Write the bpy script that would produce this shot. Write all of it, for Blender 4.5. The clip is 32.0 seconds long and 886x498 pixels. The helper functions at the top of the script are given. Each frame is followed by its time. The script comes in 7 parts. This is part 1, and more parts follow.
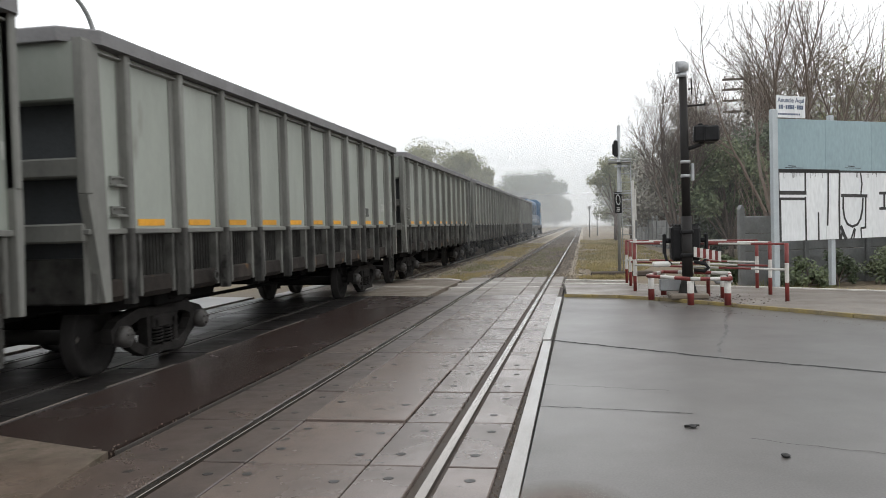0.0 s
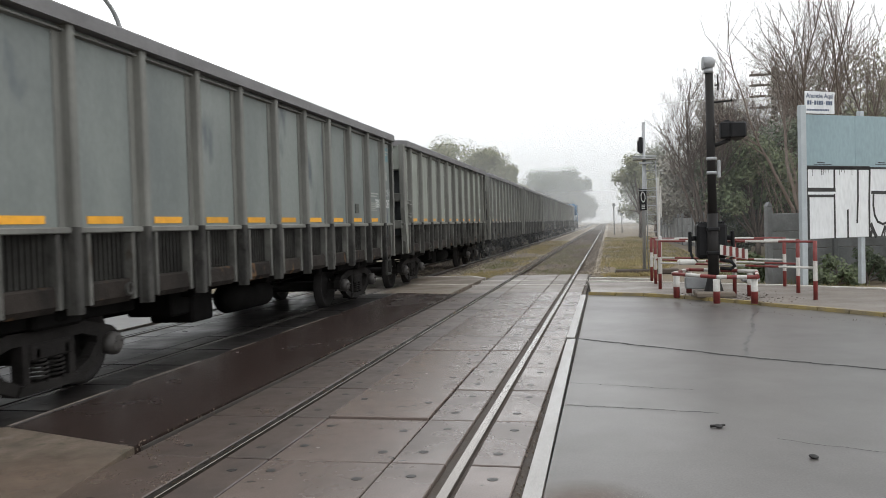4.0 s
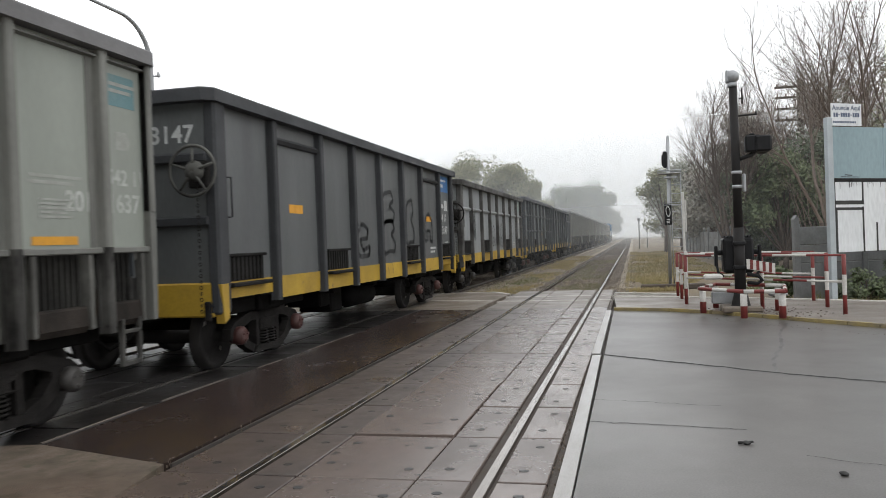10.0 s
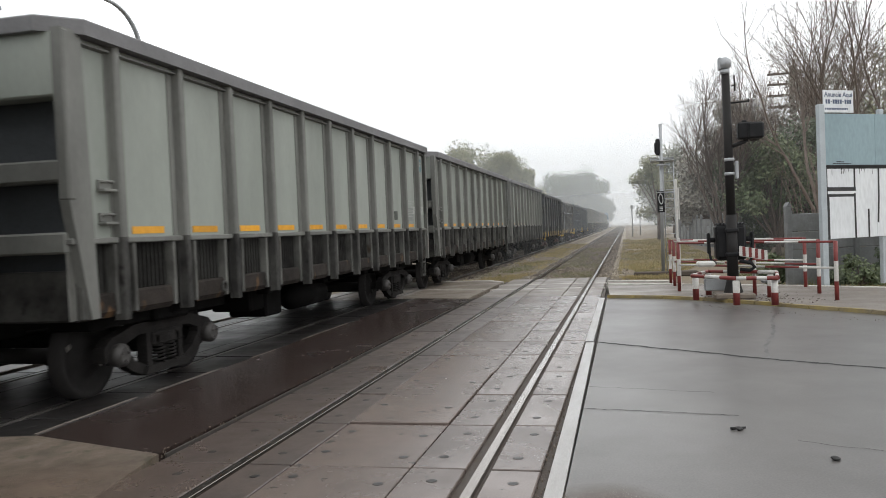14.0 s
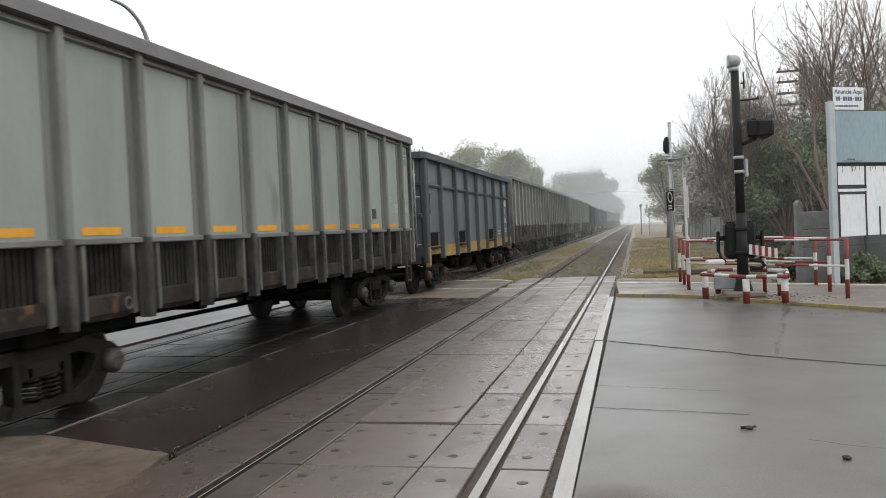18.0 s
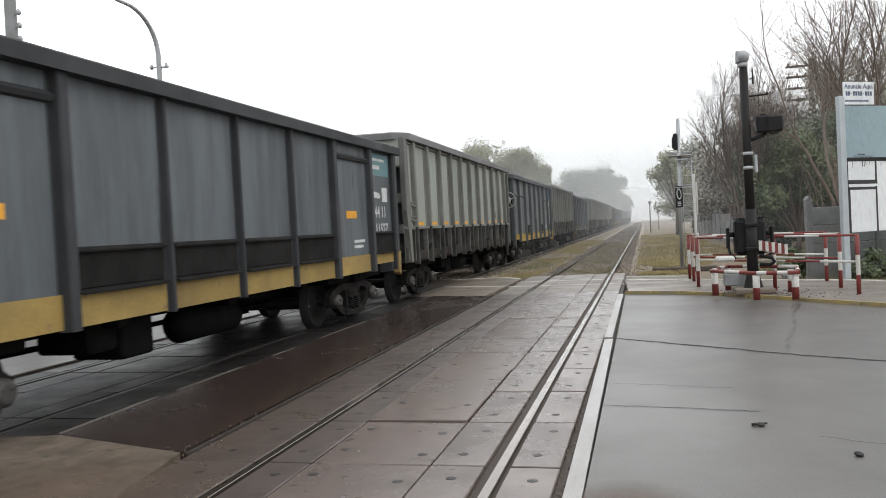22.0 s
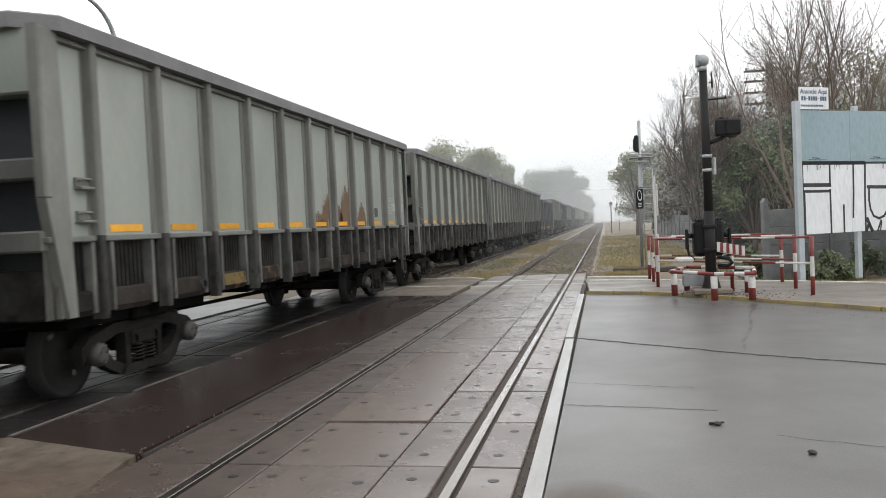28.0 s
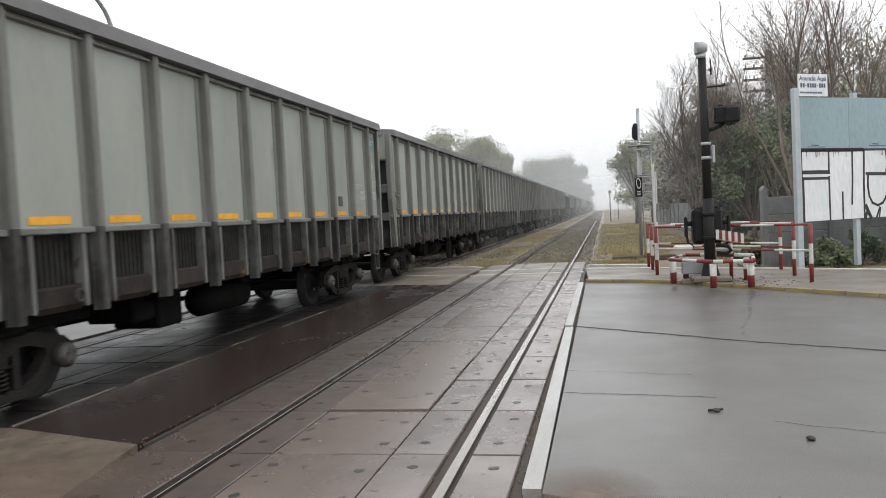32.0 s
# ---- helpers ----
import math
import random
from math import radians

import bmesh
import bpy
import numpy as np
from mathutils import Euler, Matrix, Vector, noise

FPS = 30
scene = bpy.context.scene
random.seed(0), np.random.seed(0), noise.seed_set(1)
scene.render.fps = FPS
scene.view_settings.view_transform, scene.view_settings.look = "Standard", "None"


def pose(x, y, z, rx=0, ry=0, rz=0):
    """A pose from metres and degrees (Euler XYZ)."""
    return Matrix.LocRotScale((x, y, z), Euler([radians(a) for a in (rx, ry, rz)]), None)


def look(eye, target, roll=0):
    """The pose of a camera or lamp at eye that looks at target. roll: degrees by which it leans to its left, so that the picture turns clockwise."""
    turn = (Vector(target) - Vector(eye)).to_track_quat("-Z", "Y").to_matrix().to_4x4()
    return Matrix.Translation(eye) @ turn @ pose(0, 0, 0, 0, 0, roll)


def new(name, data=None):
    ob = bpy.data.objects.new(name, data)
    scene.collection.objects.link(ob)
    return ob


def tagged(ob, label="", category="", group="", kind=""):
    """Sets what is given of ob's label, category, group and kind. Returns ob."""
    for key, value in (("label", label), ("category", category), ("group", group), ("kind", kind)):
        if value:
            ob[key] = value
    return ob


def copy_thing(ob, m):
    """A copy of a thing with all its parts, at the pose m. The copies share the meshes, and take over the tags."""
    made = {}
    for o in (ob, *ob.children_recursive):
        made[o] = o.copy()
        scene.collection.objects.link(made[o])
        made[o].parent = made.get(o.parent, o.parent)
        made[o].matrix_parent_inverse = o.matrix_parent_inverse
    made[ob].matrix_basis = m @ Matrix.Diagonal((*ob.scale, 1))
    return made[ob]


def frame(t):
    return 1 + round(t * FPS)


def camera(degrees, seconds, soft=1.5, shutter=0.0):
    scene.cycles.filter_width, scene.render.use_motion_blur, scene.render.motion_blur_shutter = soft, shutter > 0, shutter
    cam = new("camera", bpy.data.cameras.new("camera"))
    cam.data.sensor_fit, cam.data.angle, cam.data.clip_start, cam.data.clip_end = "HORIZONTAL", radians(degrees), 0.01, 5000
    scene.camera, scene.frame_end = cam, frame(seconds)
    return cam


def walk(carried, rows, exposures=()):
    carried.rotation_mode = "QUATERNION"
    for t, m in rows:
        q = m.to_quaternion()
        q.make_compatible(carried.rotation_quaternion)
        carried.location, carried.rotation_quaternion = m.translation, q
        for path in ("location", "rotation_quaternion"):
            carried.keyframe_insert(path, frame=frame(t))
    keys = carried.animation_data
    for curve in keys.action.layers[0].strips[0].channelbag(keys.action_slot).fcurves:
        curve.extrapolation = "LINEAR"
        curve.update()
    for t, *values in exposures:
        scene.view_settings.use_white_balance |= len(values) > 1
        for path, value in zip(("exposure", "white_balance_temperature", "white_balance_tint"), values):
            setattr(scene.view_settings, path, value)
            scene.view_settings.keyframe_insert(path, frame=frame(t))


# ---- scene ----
cam = camera(57.8, 32.0, soft=0.9, shutter=0.15)
PATH = [
    (0, (1.856, 0.089, 1.585), (1.51, 2.058, 1.529), -1.6),
    (0.5, (1.858, 0.102, 1.587), (1.505, 2.07, 1.531), -1.8),
    (1, (1.857, 0.097, 1.587), (1.506, 2.066, 1.53), -1.6),
    (1.5, (1.857, 0.098, 1.587), (1.494, 2.064, 1.531), -1.6),
    (2, (1.857, 0.097, 1.587), (1.492, 2.062, 1.526), -1.7),
    (2.5, (1.858, 0.1, 1.588), (1.482, 2.063, 1.519), -1.5),
    (3, (1.858, 0.101, 1.588), (1.471, 2.063, 1.528), -1.8),
    (3.5, (1.857, 0.097, 1.587), (1.467, 2.057, 1.522), -1.9),
    (4, (1.858, 0.102, 1.588), (1.454, 2.06, 1.527), -1.6),
    (4.5, (1.856, 0.09, 1.586), (1.451, 2.048, 1.527), -1.5),
    (6.5, (1.871, 0.096, 1.602), (1.471, 2.055, 1.549), -1.8),
    (7, (1.871, 0.087, 1.601), (1.467, 2.046, 1.565), -2.1),
    (7.5, (1.87, 0.079, 1.6), (1.459, 2.036, 1.566), -2.0),
    (8, (1.87, 0.077, 1.6), (1.448, 2.032, 1.576), -2.2),
    (8.5, (1.869, 0.065, 1.598), (1.431, 2.016, 1.585), -2.1),
    (9, (1.869, 0.061, 1.597), (1.418, 2.009, 1.578), -2.2),
    (9.5, (1.87, 0.067, 1.598), (1.414, 2.014, 1.574), -2.1),
    (10, (1.869, 0.064, 1.598), (1.407, 2.01, 1.579), -2.1),
    (10.5, (1.87, 0.065, 1.598), (1.406, 2.01, 1.574), -2.2),
    (11, (1.87, 0.069, 1.598), (1.41, 2.015, 1.574), -2.2),
    (11.5, (1.87, 0.071, 1.599), (1.409, 2.017, 1.565), -2.5),
    (12, (1.87, 0.072, 1.599), (1.415, 2.019, 1.568), -2.5),
    (12.5, (1.87, 0.078, 1.599), (1.433, 2.029, 1.567), -2.5),
    (13, (1.87, 0.077, 1.6), (1.446, 2.031, 1.551), -2.2),
    (13.5, (1.87, 0.077, 1.599), (1.425, 2.026, 1.561), -2.1),
    (14, (1.869, 0.063, 1.598), (1.422, 2.012, 1.55), -2.4),
    (14.5, (1.869, 0.06, 1.597), (1.413, 2.007, 1.553), -2.8),
    (16.5, (1.869, 0.057, 1.597), (1.413, 2.004, 1.558), -3.2),
    (17, (1.869, 0.06, 1.597), (1.403, 2.005, 1.558), -3.0),
    (17.5, (1.869, 0.066, 1.598), (1.398, 2.009, 1.555), -2.8),
    (18, (1.87, 0.065, 1.598), (1.402, 2.009, 1.549), -2.6),
    (18.5, (1.869, 0.054, 1.597), (1.388, 1.995, 1.538), -2.8),
    (19, (1.868, 0.041, 1.595), (1.386, 1.981, 1.532), -2.8),
    (19.5, (1.869, 0.06, 1.598), (1.388, 2.0, 1.531), -2.7),
    (20, (1.869, 0.056, 1.597), (1.387, 1.996, 1.536), -2.6),
    (20.5, (1.869, 0.056, 1.597), (1.385, 1.996, 1.537), -2.8),
    (21, (1.869, 0.058, 1.597), (1.378, 1.997, 1.542), -2.9),
    (21.5, (1.869, 0.058, 1.597), (1.38, 1.997, 1.539), -2.9),
    (22, (1.869, 0.062, 1.598), (1.38, 2.001, 1.546), -3.0),
    (22.5, (1.869, 0.05, 1.596), (1.378, 1.988, 1.548), -2.8),
    (23, (1.869, 0.053, 1.597), (1.402, 1.997, 1.541), -2.6),
    (23.5, (1.869, 0.057, 1.597), (1.426, 2.006, 1.532), -2.5),
    (24, (1.87, 0.069, 1.599), (1.437, 2.02, 1.523), -2.5),
    (24.5, (1.869, 0.059, 1.597), (1.438, 2.01, 1.525), -2.4),
    (25, (1.87, 0.073, 1.599), (1.451, 2.027, 1.514), -2.4),
    (25.5, (1.87, 0.086, 1.601), (1.476, 2.044, 1.512), -2.4),
    (27.5, (1.87, 0.073, 1.599), (1.473, 2.032, 1.541), -2.8),
    (28, (1.87, 0.085, 1.6), (1.471, 2.044, 1.542), -2.6),
    (28.5, (1.87, 0.074, 1.599), (1.467, 2.032, 1.54), -2.7),
    (29, (1.87, 0.074, 1.599), (1.464, 2.032, 1.541), -2.6),
    (29.5, (1.87, 0.071, 1.599), (1.468, 2.029, 1.536), -2.6),
    (30, (1.87, 0.08, 1.6), (1.478, 2.04, 1.528), -2.7),
    (30.5, (1.869, 0.068, 1.598), (1.474, 2.027, 1.529), -2.7),
    (31, (1.87, 0.07, 1.599), (1.465, 2.027, 1.523), -2.8),
    (31.5, (1.87, 0.074, 1.599), (1.468, 2.031, 1.514), -2.8),
    (32, (1.87, 0.073, 1.599), (1.472, 2.031, 1.514), -2.9),
]
walk(cam, [(t, look(eye, target, roll)) for t, eye, target, roll in PATH],
     exposures=[(0, -0.05), (4, -0.03), (7, -0.1), (9, -0.18), (10, -0.12), (12, -0.12), (14, -0.04), (18, 0.0), (22, 0.05), (25, 0.1), (28, 0.1), (32, 0.08)])

# ---- light: an overcast, misty day ----
world = bpy.data.worlds.new("overcast_sky")
scene.world = world
world.use_nodes = True
wn, wl = world.node_tree.nodes, world.node_tree.links
wn.clear()
w_out = wn.new("ShaderNodeOutputWorld")
w_bg = wn.new("ShaderNodeBackground")
w_sky = wn.new("ShaderNodeTexSky")
w_sky.sky_type = "NISHITA"
w_sky.sun_disc = False
w_sky.sun_elevation = radians(48)
w_sky.sun_rotation = radians(60)
w_sky.dust_density = 4.0
w_hsv = wn.new("ShaderNodeHueSaturation")
w_hsv.inputs["Saturation"].default_value = 0.1
w_mix = wn.new("ShaderNodeMix")
w_mix.data_type = "RGBA"
w_mix.inputs[0].default_value = 0.85
w_mix.inputs[7].default_value = (9.6, 9.8, 10.0, 1)
w_bg.inputs["Strength"].default_value = 0.158
wl.new(w_sky.outputs[0], w_hsv.inputs["Color"])
wl.new(w_hsv.outputs[0], w_mix.inputs[6])
wl.new(w_mix.outputs[2], w_bg.inputs["Color"])
wl.new(w_bg.outputs[0], w_out.inputs["Surface"])

sun = new("sun", bpy.data.lights.new("sun", "SUN"))
sun.data.energy = 0.3
sun.data.angle = radians(30)
sun.data.color = (1.0, 0.97, 0.93)
sun.matrix_world = look((20, 0, 40), (0, 10, 0))
scene.view_settings.exposure = 0.0


# ---- materials ----
def material(name, base, rough=0.6, metal=0.0, tint=None, amount=0.5, scale=3.0, fine=40.0, bump=0.15, stretch=(1, 1, 1),
             rough_var=0.1, random_tint=0.0, grain_range=(0.78, 1.18), speck=None, speck_scale=20.0, speck_low=0.62, spec=0.5, coords="Object"):
    """A painted, worn or mineral surface: two scales of colour change, grain in the relief, gloss that varies."""
    m = bpy.data.materials.new(name)
    m.use_nodes = True
    n, l = m.node_tree.nodes, m.node_tree.links
    bsdf = n["Principled BSDF"]
    bsdf.inputs["Metallic"].default_value = metal
    bsdf.inputs["Specular IOR Level"].default_value = spec
    tc = n.new("ShaderNodeTexCoord")
    mp = n.new("ShaderNodeMapping")
    mp.inputs["Scale"].default_value = stretch
    l.new(tc.outputs[coords], mp.inputs[0])
    own = n.new("ShaderNodeObjectInfo")
    shift = n.new("ShaderNodeMath")
    shift.operation = "MULTIPLY"
    shift.inputs[1].default_value = 37.0
    l.new(own.outputs["Random"], shift.inputs[0])
    big = n.new("ShaderNodeTexNoise")
    big.noise_dimensions = "4D"
    l.new(shift.outputs[0], big.inputs["W"])
    big.inputs["Scale"].default_value = scale
    big.inputs["Detail"].default_value = 6
    big.inputs["Roughness"].default_value = 0.62
    l.new(mp.outputs[0], big.inputs["Vector"])
    small = n.new("ShaderNodeTexNoise")
    small.inputs["Scale"].default_value = fine
    small.inputs["Detail"].default_value = 4
    l.new(mp.outputs[0], small.inputs["Vector"])
    tint = tint or tuple(c * 0.6 for c in base)
    ramp = n.new("ShaderNodeMapRange")
    ramp.inputs[1].default_value, ramp.inputs[2].default_value = 0.38, 0.68
    l.new(big.outputs[0], ramp.inputs[0])
    mul = n.new("ShaderNodeMath")
    mul.operation = "MULTIPLY"
    mul.inputs[1].default_value = amount
    l.new(ramp.outputs[0], mul.inputs[0])
    mix = n.new("ShaderNodeMix")
    mix.data_type = "RGBA"
    mix.inputs[6].default_value = (*base, 1)
    mix.inputs[7].default_value = (*tint, 1)
    l.new(mul.outputs[0], mix.inputs[0])
    grain = n.new("ShaderNodeMix")
    grain.data_type = "RGBA"
    grain.blend_type = "MULTIPLY"
    grain.inputs[0].default_value = 1.0
    gr = n.new("ShaderNodeMapRange")
    gr.inputs[3].default_value, gr.inputs[4].default_value = grain_range
    l.new(small.outputs[0], gr.inputs[0])
    gc = n.new("ShaderNodeCombineColor")
    for k in range(3):
        l.new(gr.outputs[0], gc.inputs[k])
    l.new(mix.outputs[2], grain.inputs[6])
    l.new(gc.outputs[0], grain.inputs[7])
    colour = grain.outputs[2]
    if random_tint:
        info = n.new("ShaderNodeObjectInfo")
        rr = n.new("ShaderNodeMapRange")
        rr.inputs[3].default_value, rr.inputs[4].default_value = 1 - random_tint, 1 + random_tint
        l.new(info.outputs["Random"], rr.inputs[0])
        hv = n.new("ShaderNodeHueSaturation")
        l.new(rr.outputs[0], hv.inputs["Value"])
        l.new(colour, hv.inputs["Color"])
        colour = hv.outputs[0]
    if speck:
        sp = n.new("ShaderNodeTexNoise")
        sp.noise_dimensions = "4D"
        l.new(shift.outputs[0], sp.inputs["W"])
        sp.inputs["Scale"].default_value = speck_scale
        sp.inputs["Detail"].default_value = 5
        l.new(mp.outputs[0], sp.inputs["Vector"])
        sr = n.new("ShaderNodeMapRange")
        sr.inputs[1].default_value, sr.inputs[2].default_value = speck_low, speck_low + 0.06
        l.new(sp.outputs[0], sr.inputs[0])
        sm = n.new("ShaderNodeMix")
        sm.data_type = "RGBA"
        sm.inputs[7].default_value = (*speck, 1)
        l.new(sr.outputs[0], sm.inputs[0])
        l.new(colour, sm.inputs[6])
        colour = sm.outputs[2]
    l.new(colour, bsdf.inputs["Base Color"])
    rg = n.new("ShaderNodeMapRange")
    rg.inputs[1].default_value, rg.inputs[2].default_value = 0.3, 0.7
    rg.inputs[3].default_value, rg.inputs[4].default_value = max(0.03, rough - rough_var), min(1, rough + rough_var)
    l.new(big.outputs[0], rg.inputs[0])
    l.new(rg.outputs[0], bsdf.inputs["Roughness"])
    if bump:
        b = n.new("ShaderNodeBump")
        b.inputs["Strength"].default_value = bump
        b.inputs["Distance"].default_value = 0.02
        l.new(small.outputs[0], b.inputs["Height"])
        l.new(b.outputs[0], bsdf.inputs["Normal"])
    return m


WET_ASPHALT = material("wet_asphalt", (0.112, 0.104, 0.098), 0.34, tint=(0.074, 0.068, 0.063), amount=0.8, scale=0.5, fine=70, bump=0.012, rough_var=0.05, grain_range=(0.5, 1.5))
DARK_ASPHALT = material("wet_dark_asphalt", (0.044, 0.031, 0.027), 0.22, tint=(0.03, 0.021, 0.0185), scale=0.7, fine=110, bump=0.06, rough_var=0.12,
                        speck=(0.12, 0.1, 0.08), speck_scale=60, speck_low=0.7, grain_range=(0.5, 1.5))
PANEL = material("wet_concrete_panel", (0.152, 0.119, 0.104), 0.25, tint=(0.064, 0.047, 0.039), amount=0.9, scale=0.9, fine=90, bump=0.015,
                 rough_var=0.1, random_tint=0.12, speck=(0.05, 0.042, 0.038), speck_scale=7, speck_low=0.64, grain_range=(0.6, 1.4))
GRIMY_PANEL = material("wet_brown_panel", (0.095, 0.072, 0.062), 0.34, tint=(0.046, 0.034, 0.029), amount=0.9, scale=1.6, fine=90, bump=0.04, rough_var=0.12, random_tint=0.12, speck=(0.16, 0.135, 0.11), speck_scale=45, speck_low=0.7, grain_range=(0.5, 1.5))
# copy of the deck panel darkened to hold the shade under the train
SHADED_PANEL = material("wet_panel_in_train_shade", (0.019, 0.0168, 0.016), 0.4, tint=(0.016, 0.0137, 0.013), amount=0.8, scale=1.3, fine=90, bump=0.015, rough_var=0.14, random_tint=0.12, spec=0.28, grain_range=(0.6, 1.4))
SOCKET = material("bolt_socket", (0.02, 0.018, 0.017), 0.4, scale=8)
GROOVE = material("flangeway_dirt", (0.045, 0.033, 0.025), 0.7, tint=(0.075, 0.055, 0.038), scale=5, fine=60, bump=0.5)
STEEL_RAIL = material("polished_rail_head", (0.3, 0.272, 0.245), 0.13, 0.92, tint=(0.18, 0.16, 0.14), scale=2, stretch=(4, 0.3, 4), bump=0.015, rough_var=0.03)
# darker rail head; on the train's track the wagons' shade is in it
DULL_RAIL = material("dull_dark_rail_head", (0.12, 0.11, 0.1), 0.42, 0.6, tint=(0.07, 0.062, 0.055), scale=2, stretch=(4, 0.3, 4), bump=0.03)
RUST_RAIL = material("rusty_rail_side", (0.06, 0.045, 0.036), 0.75, 0.2, tint=(0.03, 0.023, 0.019), scale=4, bump=0.4)
STEEL_STRIP = material("worn_steel_edge", (0.4, 0.39, 0.38), 0.38, 0.35, tint=(0.3, 0.28, 0.26), scale=2, fine=50, stretch=(3, 0.5, 1), bump=0.1)
CONCRETE = material("stained_concrete", (0.19, 0.15, 0.115), 0.5, tint=(0.066, 0.051, 0.038), amount=1.0, scale=2.2, fine=60, bump=0.3, rough_var=0.25, speck=(0.06, 0.052, 0.03), speck_scale=6, speck_low=0.6, grain_range=(0.5, 1.5))
PAVING = material("damp_paving", (0.195, 0.168, 0.145), 0.45, tint=(0.115, 0.096, 0.08), amount=0.8, scale=0.9, fine=60, bump=0.25, rough_var=0.15, speck=(0.09, 0.075, 0.06), speck_scale=9, speck_low=0.66)
FOOTPATH = material("muddy_footpath_concrete", (0.2, 0.165, 0.13), 0.45, tint=(0.115, 0.092, 0.07), amount=0.9, scale=0.9, fine=60, bump=0.3, rough_var=0.2)
DIRT = material("damp_soil", (0.15, 0.12, 0.085), 0.85, tint=(0.2, 0.155, 0.095), amount=0.9, scale=0.35, fine=25, bump=0.6)
BALLAST = material("dirty_ballast", (0.27, 0.235, 0.195), 0.9, tint=(0.3, 0.25, 0.17), amount=0.8, scale=0.6, fine=14, bump=0.9)
DRY_GRASS = material("dry_grass", (0.4, 0.325, 0.16), 0.9, tint=(0.27, 0.225, 0.115), amount=0.9, scale=0.5, fine=5, bump=0)
GREEN_GRASS = material("weeds", (0.14, 0.16, 0.065), 0.85, tint=(0.24, 0.2, 0.09), scale=0.8, fine=5, bump=0)
WHITE_PAINT = material("worn_white_paint", (0.62, 0.6, 0.56), 0.6, tint=(0.35, 0.32, 0.28), amount=0.7, scale=5, fine=50)
YELLOW_KERB = material("faded_yellow_kerb", (0.34, 0.26, 0.09), 0.7, tint=(0.2, 0.17, 0.12), amount=1.0, scale=2.5, fine=40, bump=0.3)
CRACK = material("crack_in_asphalt", (0.02, 0.02, 0.02), 0.8)
SEAM = material("worn_tar_seam", (0.066, 0.064, 0.062), 0.35, scale=2)
TYRE_MARK = material("dark_debris", (0.02, 0.019, 0.018), 0.6)

def pale_paint(name, g):
    return material(name, (0.322 * g, 0.345 * g, 0.306 * g), 0.6, tint=(0.222 * g, 0.24 * g, 0.212 * g), amount=0.9, scale=0.55, fine=26, stretch=(1, 1.2, 0.42),
                    bump=0.05, random_tint=0.07, grain_range=(0.91, 1.08), speck=(0.19 * g, 0.19 * g, 0.165 * g), speck_scale=1.3, speck_low=0.66)


GREY_PAINT = pale_paint("dusty_pale_grey_paint", 0.9)
CHALKY_PAINT = pale_paint("chalky_pale_grey_paint", 1.0)
DULL_PAINT = material("dull_green_grey_paint", (0.2, 0.222, 0.208), 0.6, tint=(0.12, 0.138, 0.135), amount=1.0, scale=0.6, fine=26, stretch=(1, 1.2, 0.5), bump=0.06,
                      speck=(0.08, 0.095, 0.105), speck_scale=1.1, speck_low=0.6)
GREY_RIB = material("weathered_grey_rib", (0.175, 0.177, 0.16), 0.62, tint=(0.095, 0.095, 0.086), amount=0.9, scale=1.2, fine=30, stretch=(1, 1, 0.4), bump=0.1, random_tint=0.1)
GREY_CHORD = material("weathered_grey_top_rail", (0.16, 0.158, 0.16), 0.65, tint=(0.1, 0.098, 0.099), scale=1.5, fine=30, bump=0.1)
PLATE = material("dirty_grey_lower_plate", (0.145, 0.144, 0.131), 0.68, tint=(0.02, 0.0188, 0.0172), amount=1.0, scale=2.0, fine=25, stretch=(1, 2.0, 0.6), bump=0.15, random_tint=0.15, spec=0.3,
                 speck=(0.05, 0.036, 0.026), speck_scale=3.5, speck_low=0.64)
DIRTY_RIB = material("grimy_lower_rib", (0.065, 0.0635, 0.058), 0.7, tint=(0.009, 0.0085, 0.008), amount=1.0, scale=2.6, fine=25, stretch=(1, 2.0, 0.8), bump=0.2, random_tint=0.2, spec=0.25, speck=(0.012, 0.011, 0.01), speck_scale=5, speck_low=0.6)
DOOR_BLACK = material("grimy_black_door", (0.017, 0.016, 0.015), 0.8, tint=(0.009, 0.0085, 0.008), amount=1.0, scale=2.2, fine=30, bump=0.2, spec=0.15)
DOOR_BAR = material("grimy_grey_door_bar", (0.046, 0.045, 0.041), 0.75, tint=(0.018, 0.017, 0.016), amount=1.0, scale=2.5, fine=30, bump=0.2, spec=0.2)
RUST_SILL = material("rusty_dirty_sill", (0.03, 0.024, 0.0195), 0.8, tint=(0.012, 0.01, 0.009), amount=1.0, scale=2.2, fine=30, bump=0.3, random_tint=0.3, spec=0.2, speck=(0.1, 0.055, 0.026), speck_scale=2.6, speck_low=0.6)
DARK_PAINT = material("dusty_blue_grey_paint", (0.115, 0.127, 0.134), 0.5, tint=(0.078, 0.086, 0.092), amount=0.8, scale=0.7, fine=30, stretch=(1, 1.5, 0.3),
                      bump=0.06, random_tint=0.06)
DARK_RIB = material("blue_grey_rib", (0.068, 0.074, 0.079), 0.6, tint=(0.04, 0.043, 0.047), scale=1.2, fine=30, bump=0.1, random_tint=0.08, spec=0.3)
DIM_PAINT = material("dark_dusty_grey_paint", (0.108, 0.114, 0.114), 0.5, tint=(0.073, 0.077, 0.077), amount=0.8, scale=0.7, fine=30, stretch=(1, 1.5, 0.3), bump=0.06, random_tint=0.06)
